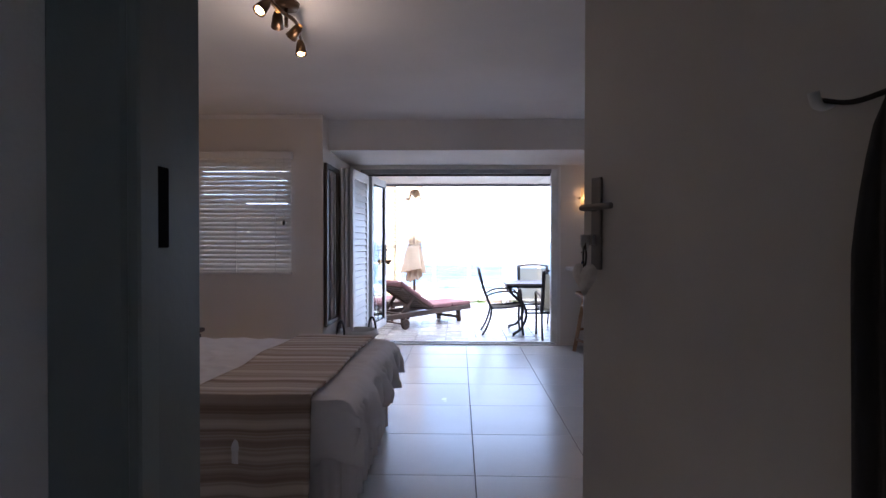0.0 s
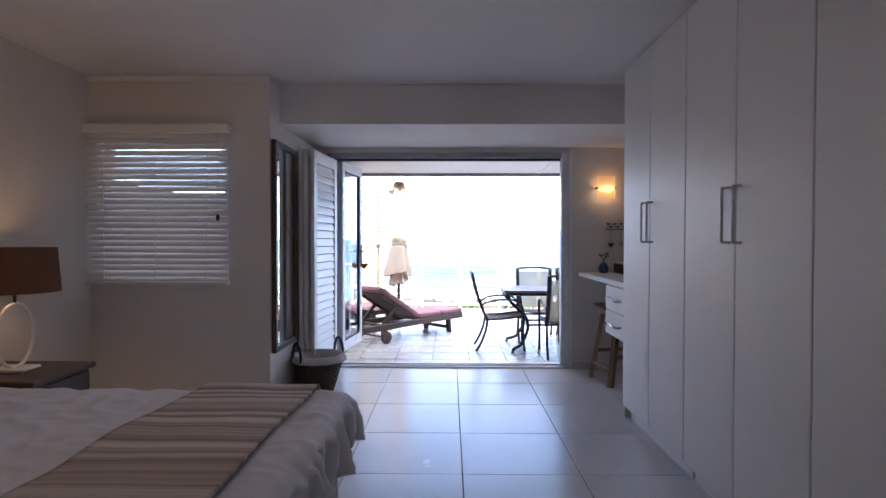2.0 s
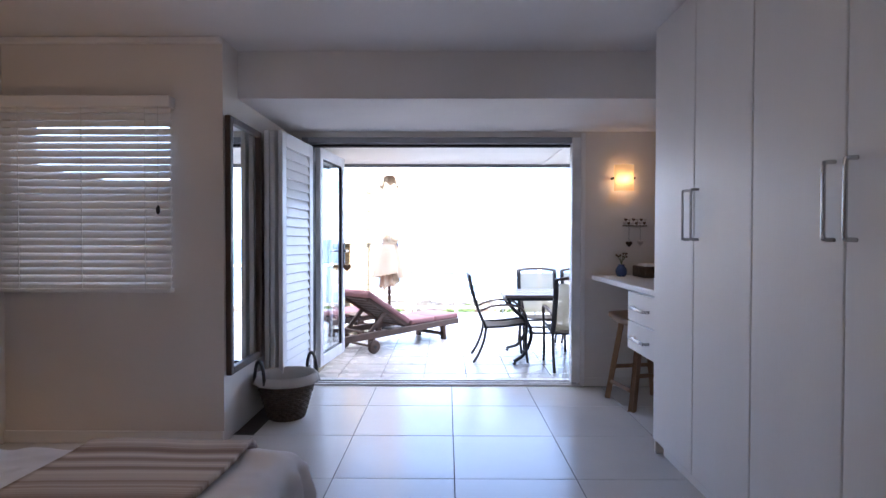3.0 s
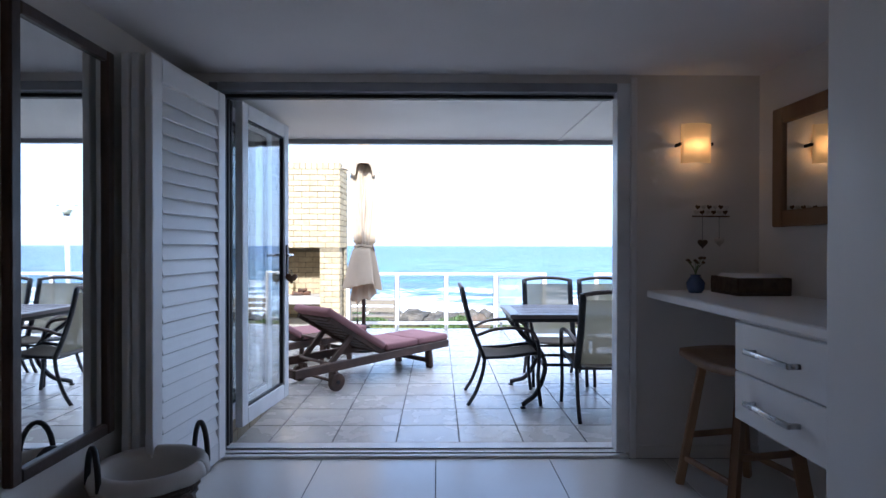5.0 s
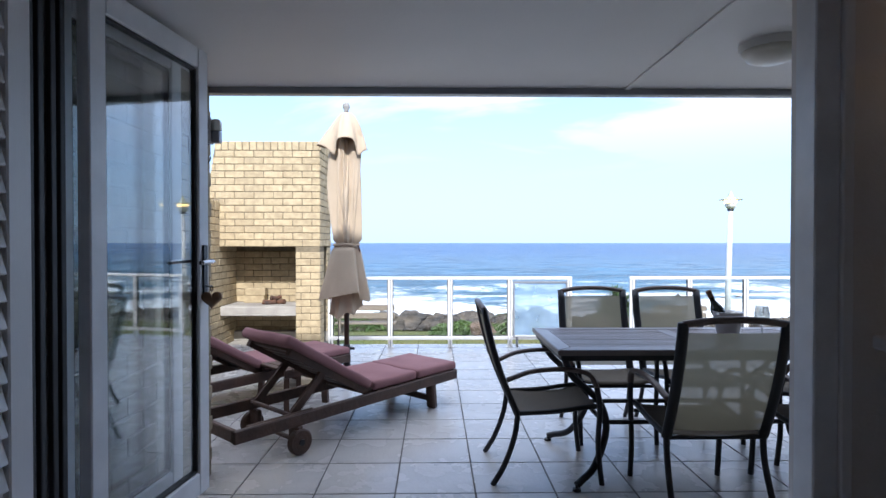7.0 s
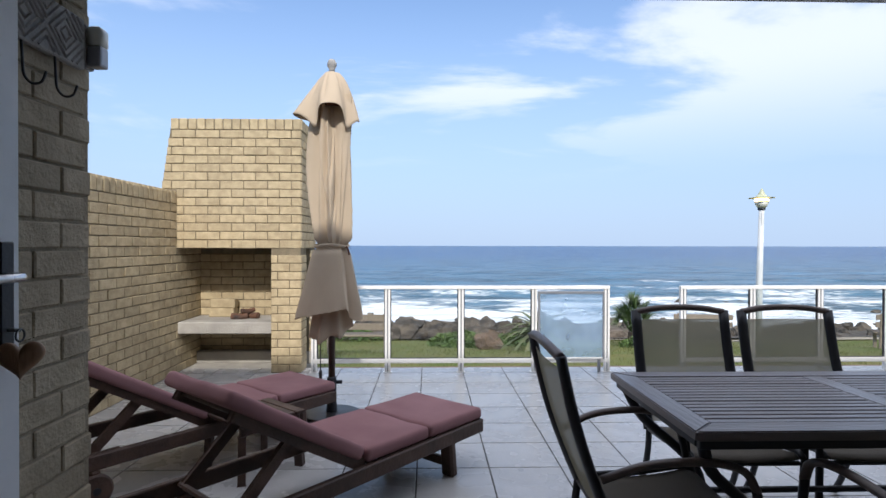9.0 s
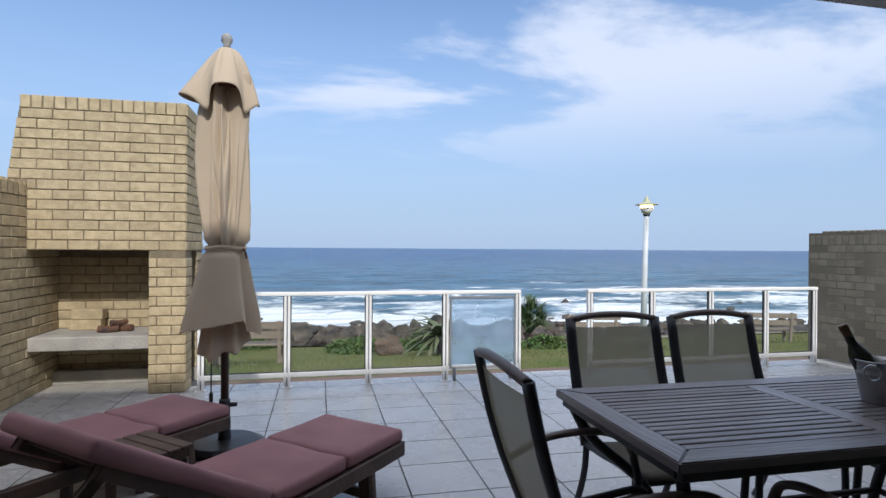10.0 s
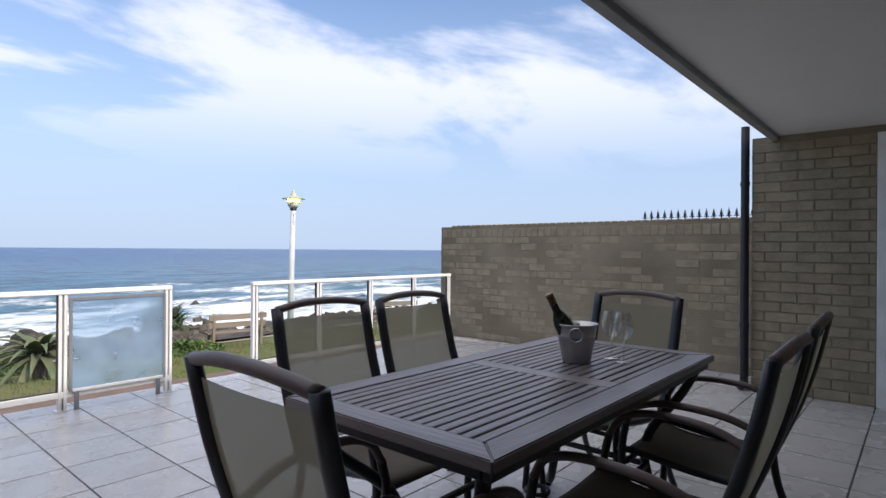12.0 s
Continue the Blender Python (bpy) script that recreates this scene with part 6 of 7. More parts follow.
part("hood_front", hood, M["mortar"], bb)
part("hood_side", box(HX1 - 0.10, HX1, HY0 + 0.1005, HY1 - 0.1005, 1.10, 2.37), M["mortar"], bb)
part("hood_side", box(HX0 + 0.11, HX0 + 0.20, HY0 + 0.1005, HY1 - 0.1005, 1.641, 2.37), M["mortar"], bb)
part("back_wall", box(-2.548, HX1, HY1 - 0.10, HY1, PZ, 2.37), M["mortar"], bb)
# unseen recessed slab, added to keep the sun from falling through the hood
part("flue_cap", box(HX0 + 0.2005, HX1 - 0.1005, HY0 + 0.1005, HY1 - 0.1005, 2.22, 2.30), M["concrete"], bb)
part("pillar", box(-1.622, HX1, HY0, HY0 + 0.24, PZ, 1.0995), M["mortar"], bb)
part("rear_pier", box(-1.55, HX1, HY1 - 0.26, HY1 - 0.101, PZ, 1.0995), M["mortar"], bb)
part("shelf", box(-2.548, -1.38, HY0 + 0.02, HY1 - 0.101, 0.255, 0.372, 0.008), M["concrete"], bb, "pale concrete fire shelf")
part("hearth_kerb", box(-2.548, -1.623, HY1 - 0.22, HY1 - 0.101, PZ, 0.0, 0.006), M["concrete"], bb)
part("pier_foot", box(-1.41, -1.29, HY1 - 0.27, HY1 - 0.04, PZ, PZ + 0.13, 0.006), M["concrete"], bb, "cream painted pier foot")
for k, (lx, ly, ln, r, rz) in enumerate(((-2.02, 11.79, 0.16, 0.034, 10), (-1.91, 11.86, 0.17, 0.036, -35), (-2.0, 11.90, 0.15, 0.03, 70), (-1.95, 11.84, 0.15, 0.028, 50))):
    lg = thing("firewood_log", pose(lx, ly, 0.372 + r + (0.056 if k == 3 else 0), 0, 90, rz), "charred log lying on the fire shelf", "log", "logs in the barbecue")
    bm = tube([(0, 0, -ln / 2), (0.01, 0, 0), (0, 0.008, ln / 2)], r, 12, radii=[r * 0.9, r, r * 0.85])
    for v in bm.verts:
        v.co += v.co.normalized() * 0.006 * noise.noise(v.co * 18)
    part("log", bm, M["ember"], lg)
for k, (x, y, z) in enumerate(((-2.27, 12.02, 0.3725), (-2.255, 12.015, 0.4685))):
    solid("loose_brick", box(x - 0.13, x + 0.13, y - 0.06, y + 0.06, z, z + 0.095, 0.006), M["brick"], "loose yellow brick stacked on the fire shelf", "brick", group="loose bricks")

# things on the fin walls and soffit
plq = thing("carved_plaque", pose(-1.150, 7.52, 1.668), "grey carved plaque with a diamond pattern fixed to the brick wall", "plaque")
part("slab", box(-0.006, 0.018, -0.27, 0.228, 0.0, 0.155, 0.004), M["plaque"], plq)
for k in range(3):
    cy = -0.195 + k * 0.165
    for sz in (0.068, 0.046, 0.022):
        part("carving", tube([(0.019, cy + sz * 1.05 * a, 0.078 + sz * b) for a, b in ((1, 0), (0, 1), (-1, 0), (0, -1))], 0.0045, 4, closed=True), M["plaque"], plq)
    for up in (-1, 1):
        for sz in (0.055, 0.032):
            part("carving", tube([(0.019, cy + 0.0825 + sz * a, 0.078 + up * (0.070 - sz * b)) for a, b in ((-1, 0), (0, 1), (1, 0))[:3 if k < 2 else 2]], 0.0045, 4), M["plaque"], plq)
for hy in (-0.03, 0.10):
    part("wall_hook", tube(spline([(0.010, hy, 0.004), (0.013, hy, -0.05), (0.017, hy, -0.09), (0.032, hy + 0.008, -0.110), (0.052, hy + 0.015, -0.104), (0.062, hy + 0.018, -0.076)], 4), 0.0034, 6), M["black_plastic"], plq, "black wire hook", smooth=True)
ol = thing("outdoor_light", pose(-1.150, 7.758, 1.682), "small pale grey bulkhead lamp on the wall's corner", "wall light")
part("back_plate", box(-0.006, 0.012, 0.0, 0.05, 0.0, 0.135, 0.004), M["plaque"], ol)
part("housing", box(0.0125, 0.058, 0.002, 0.048, 0.004, 0.070, 0.008, seg=2), M["alu_grey"], ol)
hood_bm = box(0.0125, 0.056, 0.003, 0.047, 0.071, 0.134)
bmesh.ops.bevel(hood_bm, geom=[e for e in hood_bm.edges if min(v.co.z for v in e.verts) > 0.1], offset=0.02, segments=4, affect="EDGES", profile=0.5)
part("lens", hood_bm, M["lamp_glass"], ol, "rounded pale glass hood", smooth=True)
sl_lamp = thing("soffit_lamp", pose(1.50, 7.12, 2.0), "round opal lamp fixed under the soffit", "ceiling light")
part("rim", lathe([(0.125, -0.03), (0.13, -0.001)], 36), M["white_plastic"], sl_lamp)
part("dome", lathe([(0.004, -0.085), (0.06, -0.08), (0.10, -0.062), (0.118, -0.031)], 36), M["lamp_glass"], sl_lamp, "opal glass dome", smooth=True)
dp = thing("downpipe", pose(5.02, 8.065, 0), "dark downpipe at the corner of the brick wall", "pipe")
part("pipe", tube(spline([(0, 0, 2.10), (0, 0, 1.0), (0, 0, 0.02), (-0.01, 0, -0.06), (-0.12, 0, -0.085)], 5), 0.034, 12), M["dark_metal"], dp, smooth=True)
for z in (0.4, 1.6):
    part("bracket", lathe([(0.038, z), (0.038, z + 0.03)], 14), M["dark_metal"], dp)
sdr = thing("door_2", pose(5.06, 6.58, PZ), "white framed side door beside the brick wall", "door")
sdr["kind"] = "structure"
part("frame", box(-0.02, 0.05, 0.53, 0.597, 0.0, 2.07, 0.004), M["alu"], sdr)
part("frame", box(-0.02, 0.05, 0.0, 0.05, 0.0, 2.07, 0.004), M["alu"], sdr)
part("leaf", box(0.0, 0.04, 0.052, 0.528, 0.01, 2.065, 0.004), M["alu"], sdr)
for z in (0.35, 1.15, 1.8):
    part("hinge", tube([(-0.026, 0.535, z), (-0.026, 0.535, z + 0.10)], 0.008, 8), M["chrome"], sdr)
# ---- garden, shore and street lamp ----


def ground_at(x, y):
    n = noise.noise(Vector((x * 0.18, y * 0.18, 0))) * 0.12 if y > 13 else 0
    return ground_z(y) + n


def rock_mesh(seed, sub=4):
    """A rough boulder about one metre across."""
    bm = bmesh.new()
    bmesh.ops.create_icosphere(bm, subdivisions=sub, radius=0.5)
    o = Vector((seed * 7.3, seed * 3.1, seed * 1.7))
    rr = random.Random(seed * 13 + 5)
    cuts = [(Vector((rr.gauss(0, 1), rr.gauss(0, 1), rr.gauss(0, 1))).normalized(), rr.uniform(0.22, 0.42)) for i in range(26)]
    for v in bm.verts:
        p = v.co.copy()
        for c, d in cuts:
            over = p.dot(c) - d
            if over > 0:
                p -= c * over
        v.co = p * (1.25 + 0.22 * noise.noise(p * 2.6 + o) + 0.16 * noise.noise(p * 7.0 + o) + 0.07 * noise.noise(p * 17 + o) - 0.20 * abs(noise.noise(p * 5 + o)))
    return bm


RM = [piece_mesh("boulder", rock_mesh(s), M["rock"]) for s in range(7)]
R = random.Random(11)
rocks = []


def boulder(x, y, s, zz=None, sq=0.75, label="dark weathered shore boulder"):
    ob = new("boulder", R.choice(RM))
    ob.matrix_world = Matrix.Translation((x, y, (ground_at(x, y) if zz is None else zz) + s * 0.14)) @ Euler((R.uniform(-0.3, 0.3), R.uniform(-0.3, 0.3), R.uniform(0, 6.3))).to_matrix().to_4x4() @ Matrix.Diagonal((s * R.uniform(0.8, 1.4), s * R.uniform(0.8, 1.2), s * sq * R.uniform(0.8, 1.2), 1))
    tagged(ob, label, "boulder", "shore boulders")
    return ob


# the rock belt between the lawn and the surf
for k in range(130):
    x = -9 + 29 * (k + R.random()) / 130
    y = 23.0 + R.uniform(0, 8.5) + 0.6 * math.sin(x * 0.6)
    s = R.uniform(0.45, 1.15) * (1.4 if x < 6 else 0.85)
    boulder(x, y, s)
for k in range(150):
    x = -6.5 + 15 * (k + R.random()) / 150
    boulder(x, 24.0 + R.uniform(-0.9, 2.6), R.uniform(0.4, 1.25), sq=0.9)
for k in range(40):
    x = 4 + 30 * (k + R.random()) / 40
    boulder(x, 26 + R.uniform(0, 9), R.uniform(0.5, 1.3))
for k in range(26):
    x = -20 + 60 * (k + R.random()) / 26
    boulder(x, 34 + R.uniform(0, 14), R.uniform(0.45, 1.1), zz=-3.3, sq=0.6, label="wet dark rock awash in the surf")

gb = new("garden_boulder", piece_mesh("garden_boulder", rock_mesh(21, 4), M["rock_brown"]))
gb.matrix_world = Matrix.Translation((1.15, 17.4, ground_at(1.15, 17.4) + 0.12)) @ Euler((0.1, 0.45, 0.3)).to_matrix().to_4x4() @ Matrix.Diagonal((0.78, 0.5, 0.62, 1))
tagged(gb, "single reddish brown boulder in the flower bed", "boulder")
solid("ground_sand", grid_sheet(lambda a, b: (3 + 40 * a, 20.8 + 1.5 * b + 0.8 * math.sin(a * 9), ground_at(3 + 40 * a, 20.8 + 1.5 * b + 0.8 * math.sin(a * 9)) + 0.03), 40, 4), M["sand"], "pale sandy footpath along the shore", "path", "structure", smooth=True)

# lawn blades near the gate
verts, faces = [], []
for k in range(15000):
    x, y = R.uniform(-6, 16), 13.8 + R.random() ** 1.4 * 8.5
    h, a = R.uniform(0.03, 0.075), R.uniform(0, 6.28)
    z = ground_at(x, y) - 0.005
    dx, dy = 0.006 * math.cos(a), 0.006 * math.sin(a)
    i = len(verts)
    verts += [(x - dx, y - dy, z), (x + dx, y + dy, z), (x + R.uniform(-0.03, 0.03), y + R.uniform(-0.03, 0.03), z + h)]
    faces.append((i, i + 1, i + 2))
gm = bpy.data.meshes.new("grass")
gm.from_pydata(verts, [], faces)
gm.materials.append(M["blade"])
tagged(new("grass", gm), "short green lawn grass above the shore", "grass", kind="stuff")


def leaf_strip(bm, pts, widths, up=Vector((0, 0, 1)), fold=0.25):
    """A folded strap leaf along pts."""
    prev = None
    for i, p in enumerate(pts):
        t = (pts[min(i + 1, len(pts) - 1)] - pts[max(i - 1, 0)]).normalized()
        s = t.cross(up)
        s = s.normalized() if s.length > 1e-4 else Vector((1, 0, 0))
        n = s.cross(t)
        w = widths[i]
        row = [bm.verts.new(p - s * w + n * w * fold), bm.verts.new(p), bm.verts.new(p + s * w + n * w * fold)]
        if prev:
            bm.faces.new((prev[0], prev[1], row[1], row[0]))
            bm.faces.new((prev[1], prev[2], row[2], row[1]))
        prev = row


def aloe(x, y, size, seed, label):
    RR = random.Random(seed)
    ob = thing("aloe_plant", pose(x, y, ground_at(x, y) - 0.02), label, "plant")
    part("stem", lathe([(0.09 * size, 0), (0.075 * size, 0.35 * size)], 10), M["rock_brown"], ob)
    for k in range(44):
        bm = bmesh.new()
        a = k * 2.399
        el = radians(75 - 2.0 * k + RR.uniform(-6, 6))
        L = size * RR.uniform(0.62, 0.85)
        pts, w = [], []
        for i in range(9):
            t = i / 8
            e = el - 1.35 * t ** 1.4
            r = L * (t * math.cos(el) * 0.55 + t * 0.55)
            z = 0.32 * size + L * (math.sin(el) * t - 0.62 * t * t)
            pts.append(Vector((r * math.cos(a), r * math.sin(a), max(z, 0.03))))
            w.append(0.075 * size * (1 - t) ** 0.8 + 0.002)
        leaf_strip(bm, pts, w, fold=0.35)
        part("leaf", bm, M["aloe"], ob, smooth=True)
    return ob


aloe(2.05, 16.6, 1.12, 5, "large spiky aloe in the flower bed")
aloe(5.9, 24.6, 0.9, 8, "spiky aloe at the edge of the rocks")

pl = thing("fan_palm", pose(4.5, 18.4, ground_at(4.5, 18.4) - 0.25), "young fan palm growing beside the path", "palm")
part("trunk", lathe([(0.12, 0), (0.10, 0.3), (0.08, 0.55)], 12), M["rock_brown"], pl)
RR = random.Random(4)
for k in range(22):
    a = k * 2.399
    el = radians(RR.uniform(30, 86))
    L = RR.uniform(0.4, 0.7)
    base = Vector((0, 0, 0.5))
    tip = base + Vector((math.cos(a) * math.cos(el), math.sin(a) * math.cos(el), math.sin(el))) * L
    fr = part("frond", tube([base, (base + tip) / 2 + Vector((0, 0, 0.03)), tip], 0.012, 6), M["palm"], pl)
    bm = bmesh.new()
    d = (tip - base).normalized()
    s = d.cross(Vector((0, 0, 1))).normalized()
    u = s.cross(d)
    for j in range(21):
        b = radians(-100 + 10 * j)
        dd = d * math.cos(b) + s * math.sin(b)
        ln = 0.50 * (1 - 0.25 * abs(math.sin(b)))
        pts = [tip + dd * ln * q + u * 0.03 * math.sin(q * 3) - Vector((0, 0, 0.16 * q * q)) for q in (0, 0.35, 0.7, 1)]
        leaf_strip(bm, pts, [0.006, 0.016, 0.012, 0.001])
    tagged(part("leaflets", bm, M["palm"], fr), kind="stuff")


def shrub(x, y, rx, ry, h, n, seed, label):
    """A low shrub: crossing twigs and many small separate leaves."""
    RR = random.Random(seed)
    ob = thing("shrub", pose(x, y, ground_at(x, y) - 0.03), label, "shrub", "garden shrubs")
    bm = bmesh.new()
    for k in range(26):
        a = RR.uniform(0, 6.28)
        q = RR.random() ** 0.5
        tube([(0.2 * rx * q * math.cos(a), 0.2 * ry * q * math.sin(a), 0), (0.7 * rx * q * math.cos(a), 0.7 * ry * q * math.sin(a), h * 0.7)], 0.008, 4, bm=bm)
    part("twigs", bm, M["rock_brown"], ob)
    vs, fs = [], []
    for k in range(n):
        a, q = RR.uniform(0, 6.28), RR.random() ** 0.5
        px, py = rx * q * math.cos(a), ry * q * math.sin(a)
        top = h * (1 - 0.75 * q ** 2.2) * (0.8 + 0.35 * noise.noise(Vector((px * 2.3 + seed, py * 2.3, 0))))
        pz = top * (0.35 + 0.65 * RR.random() ** 0.4)
        l, w = RR.uniform(0.05, 0.10), RR.uniform(0.018, 0.035)
        e = Euler((RR.uniform(-1, 1), RR.uniform(-1, 1), RR.uniform(0, 6.28))).to_matrix()
        i = len(vs)
        for c in ((0, 0, 0), (w, l * 0.45, 0.01), (0, l, 0), (-w, l * 0.45, 0.01)):
            vs.append(tuple(Vector((px, py, pz)) + e @ Vector(c)))
        fs.append((i, i + 1, i + 2, i + 3))
    me = bpy.data.meshes.new("leaves")
    me.from_pydata(vs, [], fs)
    me.materials.append(M["leaf"])
    lv = new("leaves", me)
    lv.parent = ob
    return ob


shrub(0.95, 18.6, 0.75, 0.6, 0.45, 2600, 1, "rounded green shrub in the flower bed")
shrub(2.0, 18.9, 0.7, 0.55, 0.5, 2200, 2, "low green shrub behind the boulder")
shrub(0.45, 19.2, 0.55, 0.5, 0.4, 1500, 3, "low green shrub in the flower bed")
shrub(4.7, 17.7, 0.7, 0.5, 0.35, 1500, 4, "low green ground cover by the palm")
shrub(-2.6, 21.5, 1.2, 0.6, 0.6, 2200, 6, "low green shrub in front of the rocks")


def bench(m, label):
    ob = thing("park_bench", m, label, "bench", "park benches")
    for k in range(3):
        part("seat_slat", box(-0.75, 0.75, -0.2 + k * 0.14, -0.08 + k * 0.14, 0.42, 0.46, 0.006), M["bench_wood"], ob)
    for k in range(2):
        part("back_slat", box(-0.75, 0.75, 0.235 + 0.03 * k, 0.27 + 0.03 * k, 0.58 + k * 0.20, 0.72 + k * 0.20, 0.006), M["bench_wood"], ob)
    for x in (-0.62, 0.62):
        part("leg", beam((x, -0.16, 0.0), (x, -0.16, 0.419), 0.07, 0.07, 0.006), M["bench_wood"], ob)
        part("back_leg", beam((x, 0.20, 0.0), (x, 0.29, 0.94), 0.07, 0.06, 0.006), M["bench_wood"], ob)
        part("arm", box(x - 0.04, x + 0.04, -0.2, 0.20, 0.60, 0.64, 0.006), M["bench_wood"], ob)
    return ob


bench(pose(-1.35, 16.2, ground_at(-1.35, 16.2) - 0.02, 0, 0, 178) @ Matrix.Scale(0.82, 4), "weathered wooden park bench on the lawn facing the sea")
bench(pose(6.0, 18.3, ground_at(6.0, 18.3) - 0.02, 0, 0, 170) @ Matrix.Scale(0.82, 4), "weathered wooden park bench beside the street lamp")
bench(pose(10.1, 17.6, ground_at(10.1, 17.6) - 0.02, 0, 0, 160) @ Matrix.Scale(0.82, 4), "weathered wooden park bench facing the sea")

lz = ground_at(6.66, 17.2)
lp = thing("street_lamp", pose(6.66, 17.2, lz - 0.03), "pale grey street lamp with a lit lantern under a wide hood", "street lamp")
T = 1.88 - lz + 0.03
part("pole", tube([(0, 0, 0), (0.02, 0, T * 0.5), (0.06, 0, T)], 0.06, 14, radii=[0.075, 0.062, 0.05]), M["pole"], lp, smooth=True)
part("collar", lathe([(0.055, T - 0.02), (0.075, T), (0.07, T + 0.03)], 16, centre=(0.06, 0)), M["dark_metal"], lp)
part("lantern", lathe([(0.075, T + 0.03), (0.115, T + 0.09), (0.135, T + 0.155)], 22, centre=(0.06, 0)), M["lamp_glass"], lp, "opal lantern bowl", smooth=True)
part("light", lathe([(0.135, T + 0.156), (0.125, T + 0.225)], 22, centre=(0.06, 0)), M["street_glow"], lp, "glowing amber band", smooth=True)
part("hood", lathe([(0.24, T + 0.226), (0.245, T + 0.235), (0.12, T + 0.26), (0.07, T + 0.30), (0.02, T + 0.41), (0.004, T + 0.43)], 28, centre=(0.06, 0)), M["roof_green"], lp, "wide pointed hood", smooth=False)
part("number_plate", box(0.03, 0.075, -0.058, -0.052, T - 0.32, T - 0.08), M["white_plastic"], lp)

# spiked fence beyond the right wall
sf_ = thing("spiked_fence", pose(7.1, 0, 0.075), "black spiked fence beyond the garden wall", "fence")
for z in (1.30, 1.0):
    part("rail", box(-0.012, 0.012, 6.0, 9.8, z, z + 0.02), M["dark_metal"], sf_)
part("base_wall", box(-0.08, 0.08, 6.0, 9.8, -0.62, 0.95), M["mortar_grey"], sf_)
spk = bmesh.new()
tube([(0, 0, 0.952), (0, 0, 1.40)], 0.008, 6, bm=spk)
lathe([(0.006, 1.40), (0.02, 1.425), (0.001, 1.50)], 6, bm=spk)
box(-0.006, 0.006, -0.03, 0.03, 1.395, 1.407, bm=spk)
sm_ = piece_mesh("spike", spk, M["dark_metal"])
for k in range(44):
    share("spike", sm_, sf_, Matrix.Translation((0, 6.06 + k * 0.085, 0)))
# ---- pieces: floor tiles and bricks ----


def tiles(host, name, x0, x1, y0, y1, ox, oy, size_x, size_y, joint, top, material, skip=None):
    meshes = {}
    i0, i1 = math.floor((x0 - ox) / size_x), math.ceil((x1 - ox) / size_x)
    j0, j1 = math.floor((y0 - oy) / size_y), math.ceil((y1 - oy) / size_y)
    RT = random.Random(5)
    for i in range(i0, i1):
        for j in range(j0, j1):
            a, b = max(ox + i * size_x + joint / 2, x0), min(ox + (i + 1) * size_x - joint / 2, x1)
            c, d = max(oy + j * size_y + joint / 2, y0), min(oy + (j + 1) * size_y - joint / 2, y1)
            if b - a < 0.02 or d - c < 0.02 or (skip and skip((a + b) / 2, (c + d) / 2)):
                continue
            key = (round(b - a, 3), round(d - c, 3))
            if key not in meshes:
                meshes[key] = piece_mesh(name, box(-(b - a) / 2, (b - a) / 2, -(d - c) / 2, (d - c) / 2, -0.012, 0.0, 0.0015), material)
            share(name, meshes[key], host, Matrix.Translation(((a + b) / 2, (c + d) / 2, top + RT.uniform(-0.0004, 0.0004))) @ Euler((RT.uniform(-0.0006, 0.0006), RT.uniform(-0.0006, 0.0006), 0)).to_matrix().to_4x4())


tiles(floor_in, "floor_tile", -2.48, 1.85, -1.78, 6.235, 0.118, 5.10, 0.604, 0.604, 0.004, 0.0, M["tile_in"], lambda x, y: (x < -1.24 and y > 4.97))
tiles(patio_bed, "patio_tile", -2.6, 5.6, 6.49, 11.74, 0.268, 7.18, 0.409, 0.3935, 0.008, PZ, M["tile_out"])

BRK, BRG = M["brick"], M["brick_grey"]
X, Y = (1, 0, 0), (0, 1, 0)
brick_face(left_core, (-2.55, 9.2, PZ), Y, X, 2.92, LWH - PZ - 0.10, None, BRK, soldier=True)
brick_face(bb, (HX0, HY0, 1.10), X, (0, -1, 0), HX1 - HX0, 1.17, None, BRK, soldier=True, trim=lambda z: 0.162 if z < 0.54 else 0.01 + 0.143 * (z - 0.54))
brick_face(bb, (HX1, HY0, 1.10), Y, X, HY1 - HY0, 1.17, None, BRK, offset=0.11, soldier=True)
brick_face(bb, (-1.622, HY0, PZ), X, (0, -1, 0), 0.287, 1.225, None, BRK, offset=0.05)
brick_face(bb, (HX1, HY0, PZ), Y, X, 0.24, 1.225, None, BRK)
brick_face(bb, (HX1, HY1 - 0.26, PZ + 0.13), Y, X, 0.26, 1.09, None, BRK)
brick_face(bb, (-2.55, HY1 - 0.10, PZ + 0.0), X, (0, -1, 0), 1.19, 1.22, None, BRK, proud=0.006)
brick_face(fin_left, (-1.168, 6.455, PZ), Y, X, 1.365, 2.12, None, BRG, offset=0.05)
brick_face(fin_left, (-1.398, 7.82, PZ), X, Y, 0.23, 2.12, None, BRG)
brick_face(fin_right, (5.06, 7.18, PZ), Y, (-1, 0, 0), 0.84, 2.12, None, BRG, offset=0.07)
RW = random.Random(9)
brick_face(right_core, (5.60, 7.9, PZ), Y, (-1, 0, 0), 4.09, 1.383, None, BRG, proud=0.0035, soldier=True, skip=lambda u, z: RW.random() < 0.42)
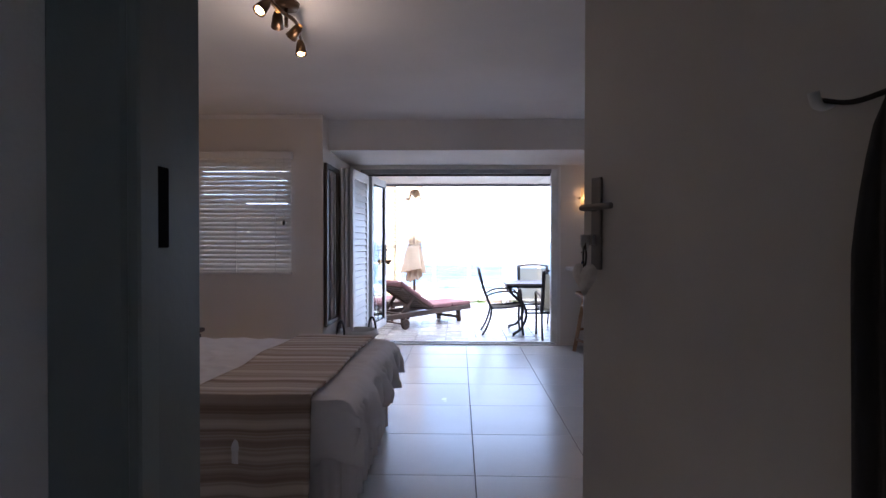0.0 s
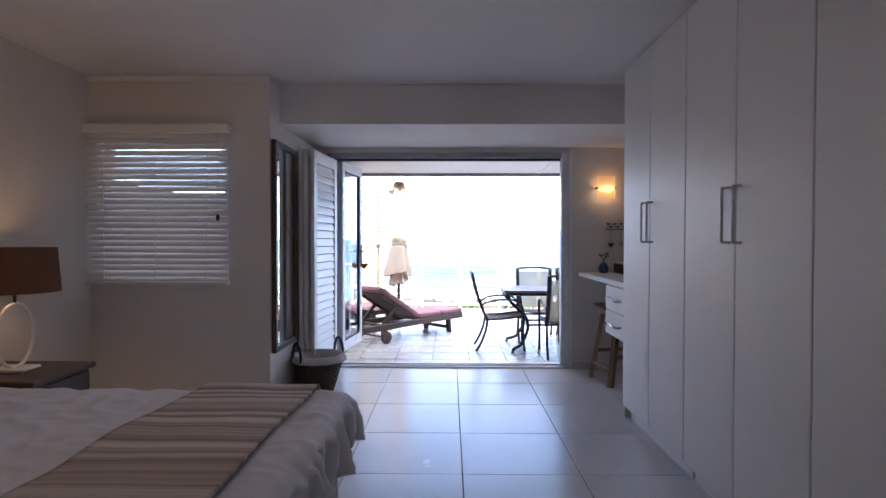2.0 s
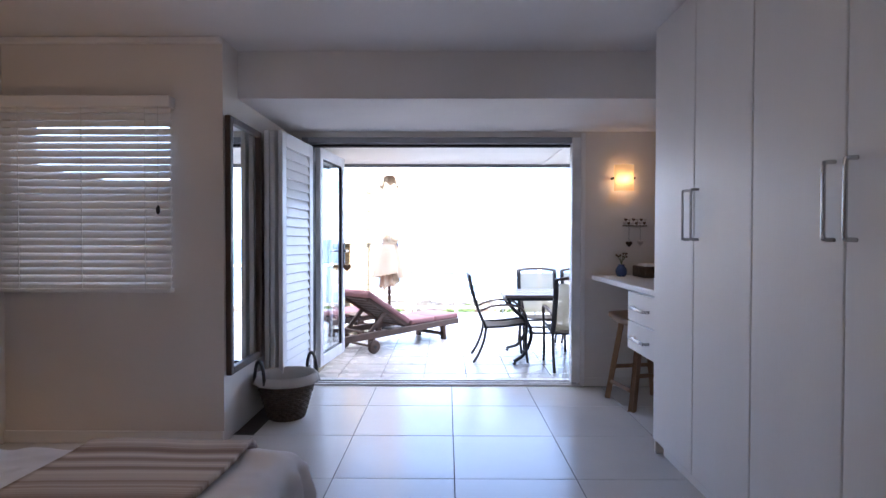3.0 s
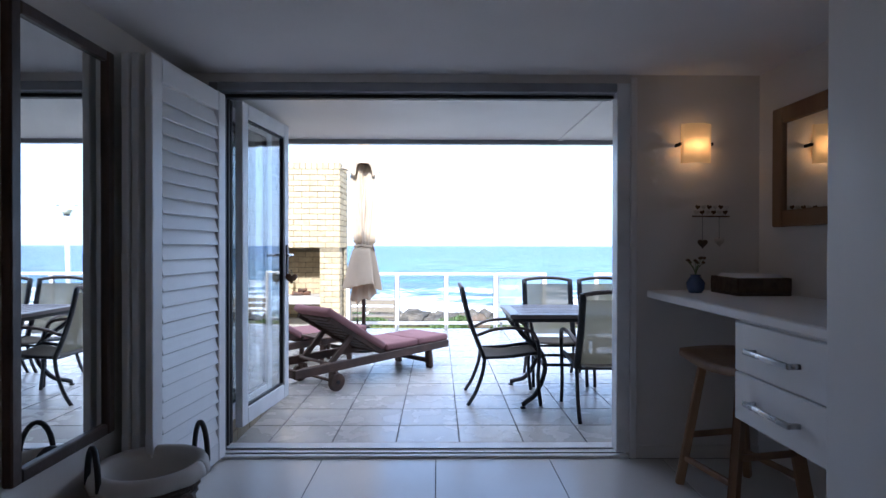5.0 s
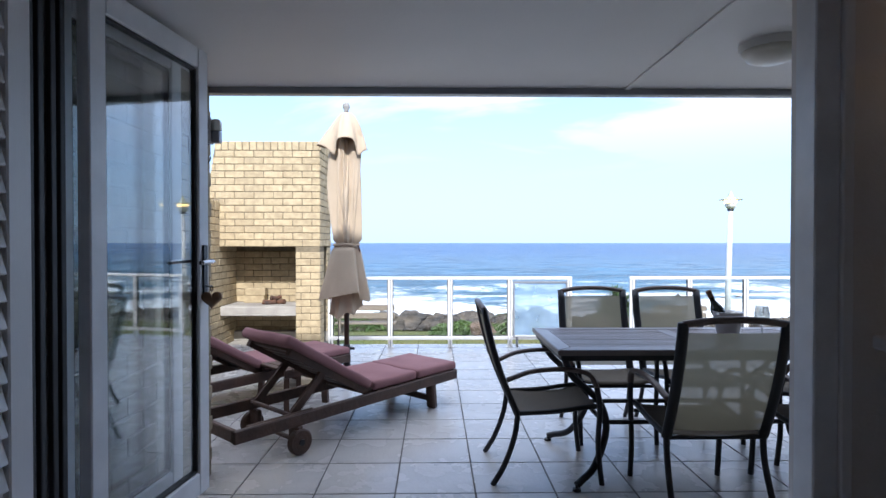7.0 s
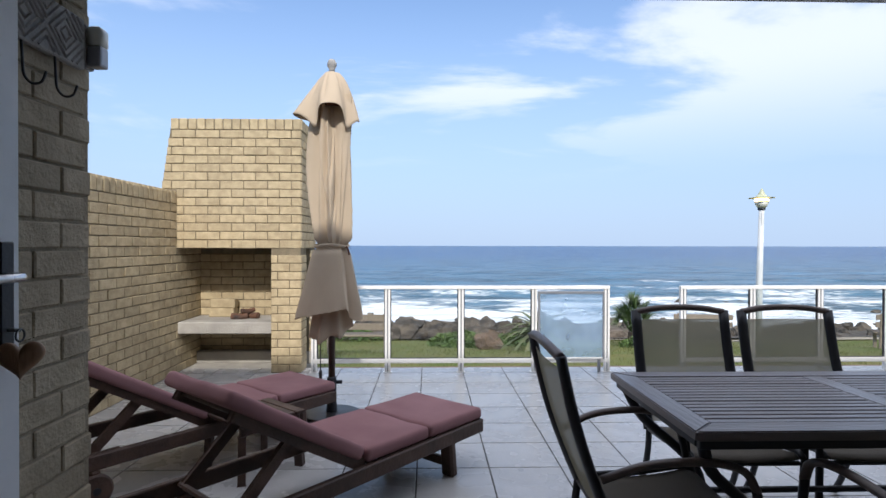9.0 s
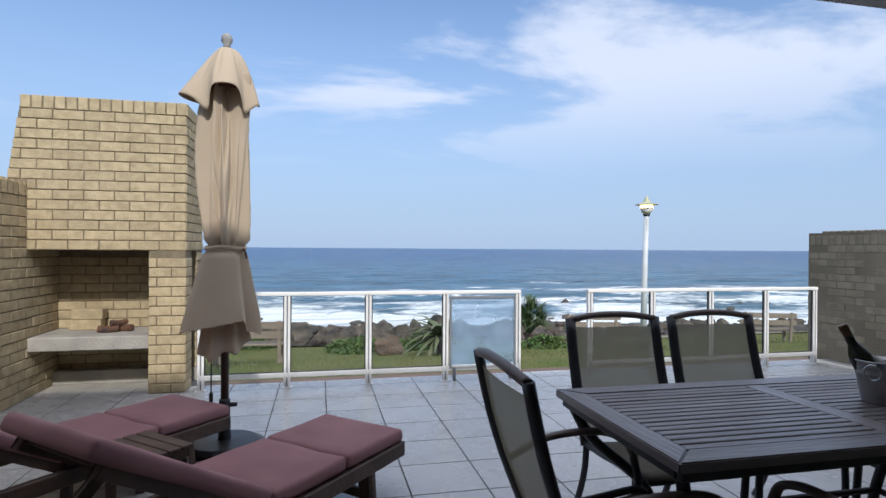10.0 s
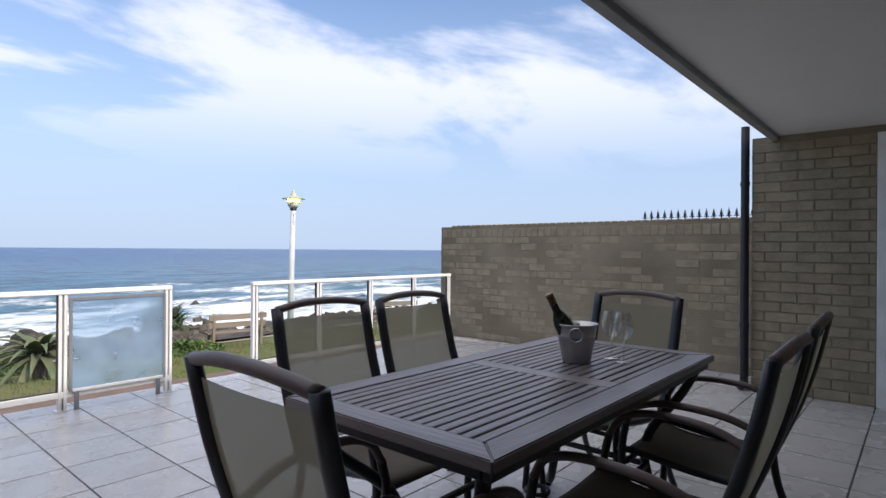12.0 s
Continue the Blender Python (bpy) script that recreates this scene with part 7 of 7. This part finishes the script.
brick_face(right_core, (5.60, 11.99, PZ), X, Y, 0.22, 1.383, None, BRG)


def joined_bricks(host, o, u, nrm, length, height, material, soldier=True):
    """Far or unseen stretches of the same brickwork, as one part."""
    u, nrm, o = Vector(u), Vector(nrm), Vector(o)
    vs, fs = [], []
    rows = int(height / 0.083)

    def add(a, b, z0, z1):
        i = len(vs)
        for d in (0.0, 0.008):
            for s, z in ((a, z0), (b, z0), (b, z1), (a, z1)):
                vs.append(tuple(o + u * s + nrm * d + Vector((0, 0, z))))
        fs.extend([(i + 4, i + 5, i + 6, i + 7), (i, i + 1, i + 5, i + 4), (i + 1, i + 2, i + 6, i + 5), (i + 2, i + 3, i + 7, i + 6), (i + 3, i, i + 4, i + 7)])

    for k in range(rows):
        x = -0.1165 if k % 2 else 0.0
        while x < length:
            a, b = max(x, 0), min(x + 0.222, length)
            if b - a > 0.03:
                add(a, b, k * 0.083 + 0.005, k * 0.083 + 0.077)
            x += 0.233
    me = bpy.data.meshes.new("brickwork")
    me.from_pydata(vs, [], fs)
    me.materials.append(material)
    ob = new("brickwork", me)
    ob.parent = host
    return tagged(ob, kind="stuff")


joined_bricks(left_core, (-2.55, 5.2, PZ), Y, X, 4.0, 1.7, BRK)
joined_bricks(facade, (1.42, 6.60, PZ), X, Y, 3.62, 2.1, BRG)
joined_bricks(reveal, (1.285, 6.60, PZ), X, Y, 0.115, 2.1, BRG)
# thin capping stones on the garden walls' tops
cm = piece_mesh("coping_brick", box(-0.036, 0.036, -0.108, 0.108, 0, 0.02, 0.004), BRK)
for k in range(32):
    share("coping_brick", cm, left_core, Matrix.Translation((-2.66, 9.25 + k * 0.085, LWH + 0.0005)) @ Matrix.Rotation(math.pi / 2, 4, "Z"))
cg = piece_mesh("coping_brick", box(-0.036, 0.036, -0.108, 0.108, 0, 0.02, 0.004), BRG)
for k in range(46):
    share("coping_brick", cg, right_core, Matrix.Translation((5.71, 7.95 + k * 0.085, 1.3485)) @ Matrix.Rotation(math.pi / 2, 4, "Z"))
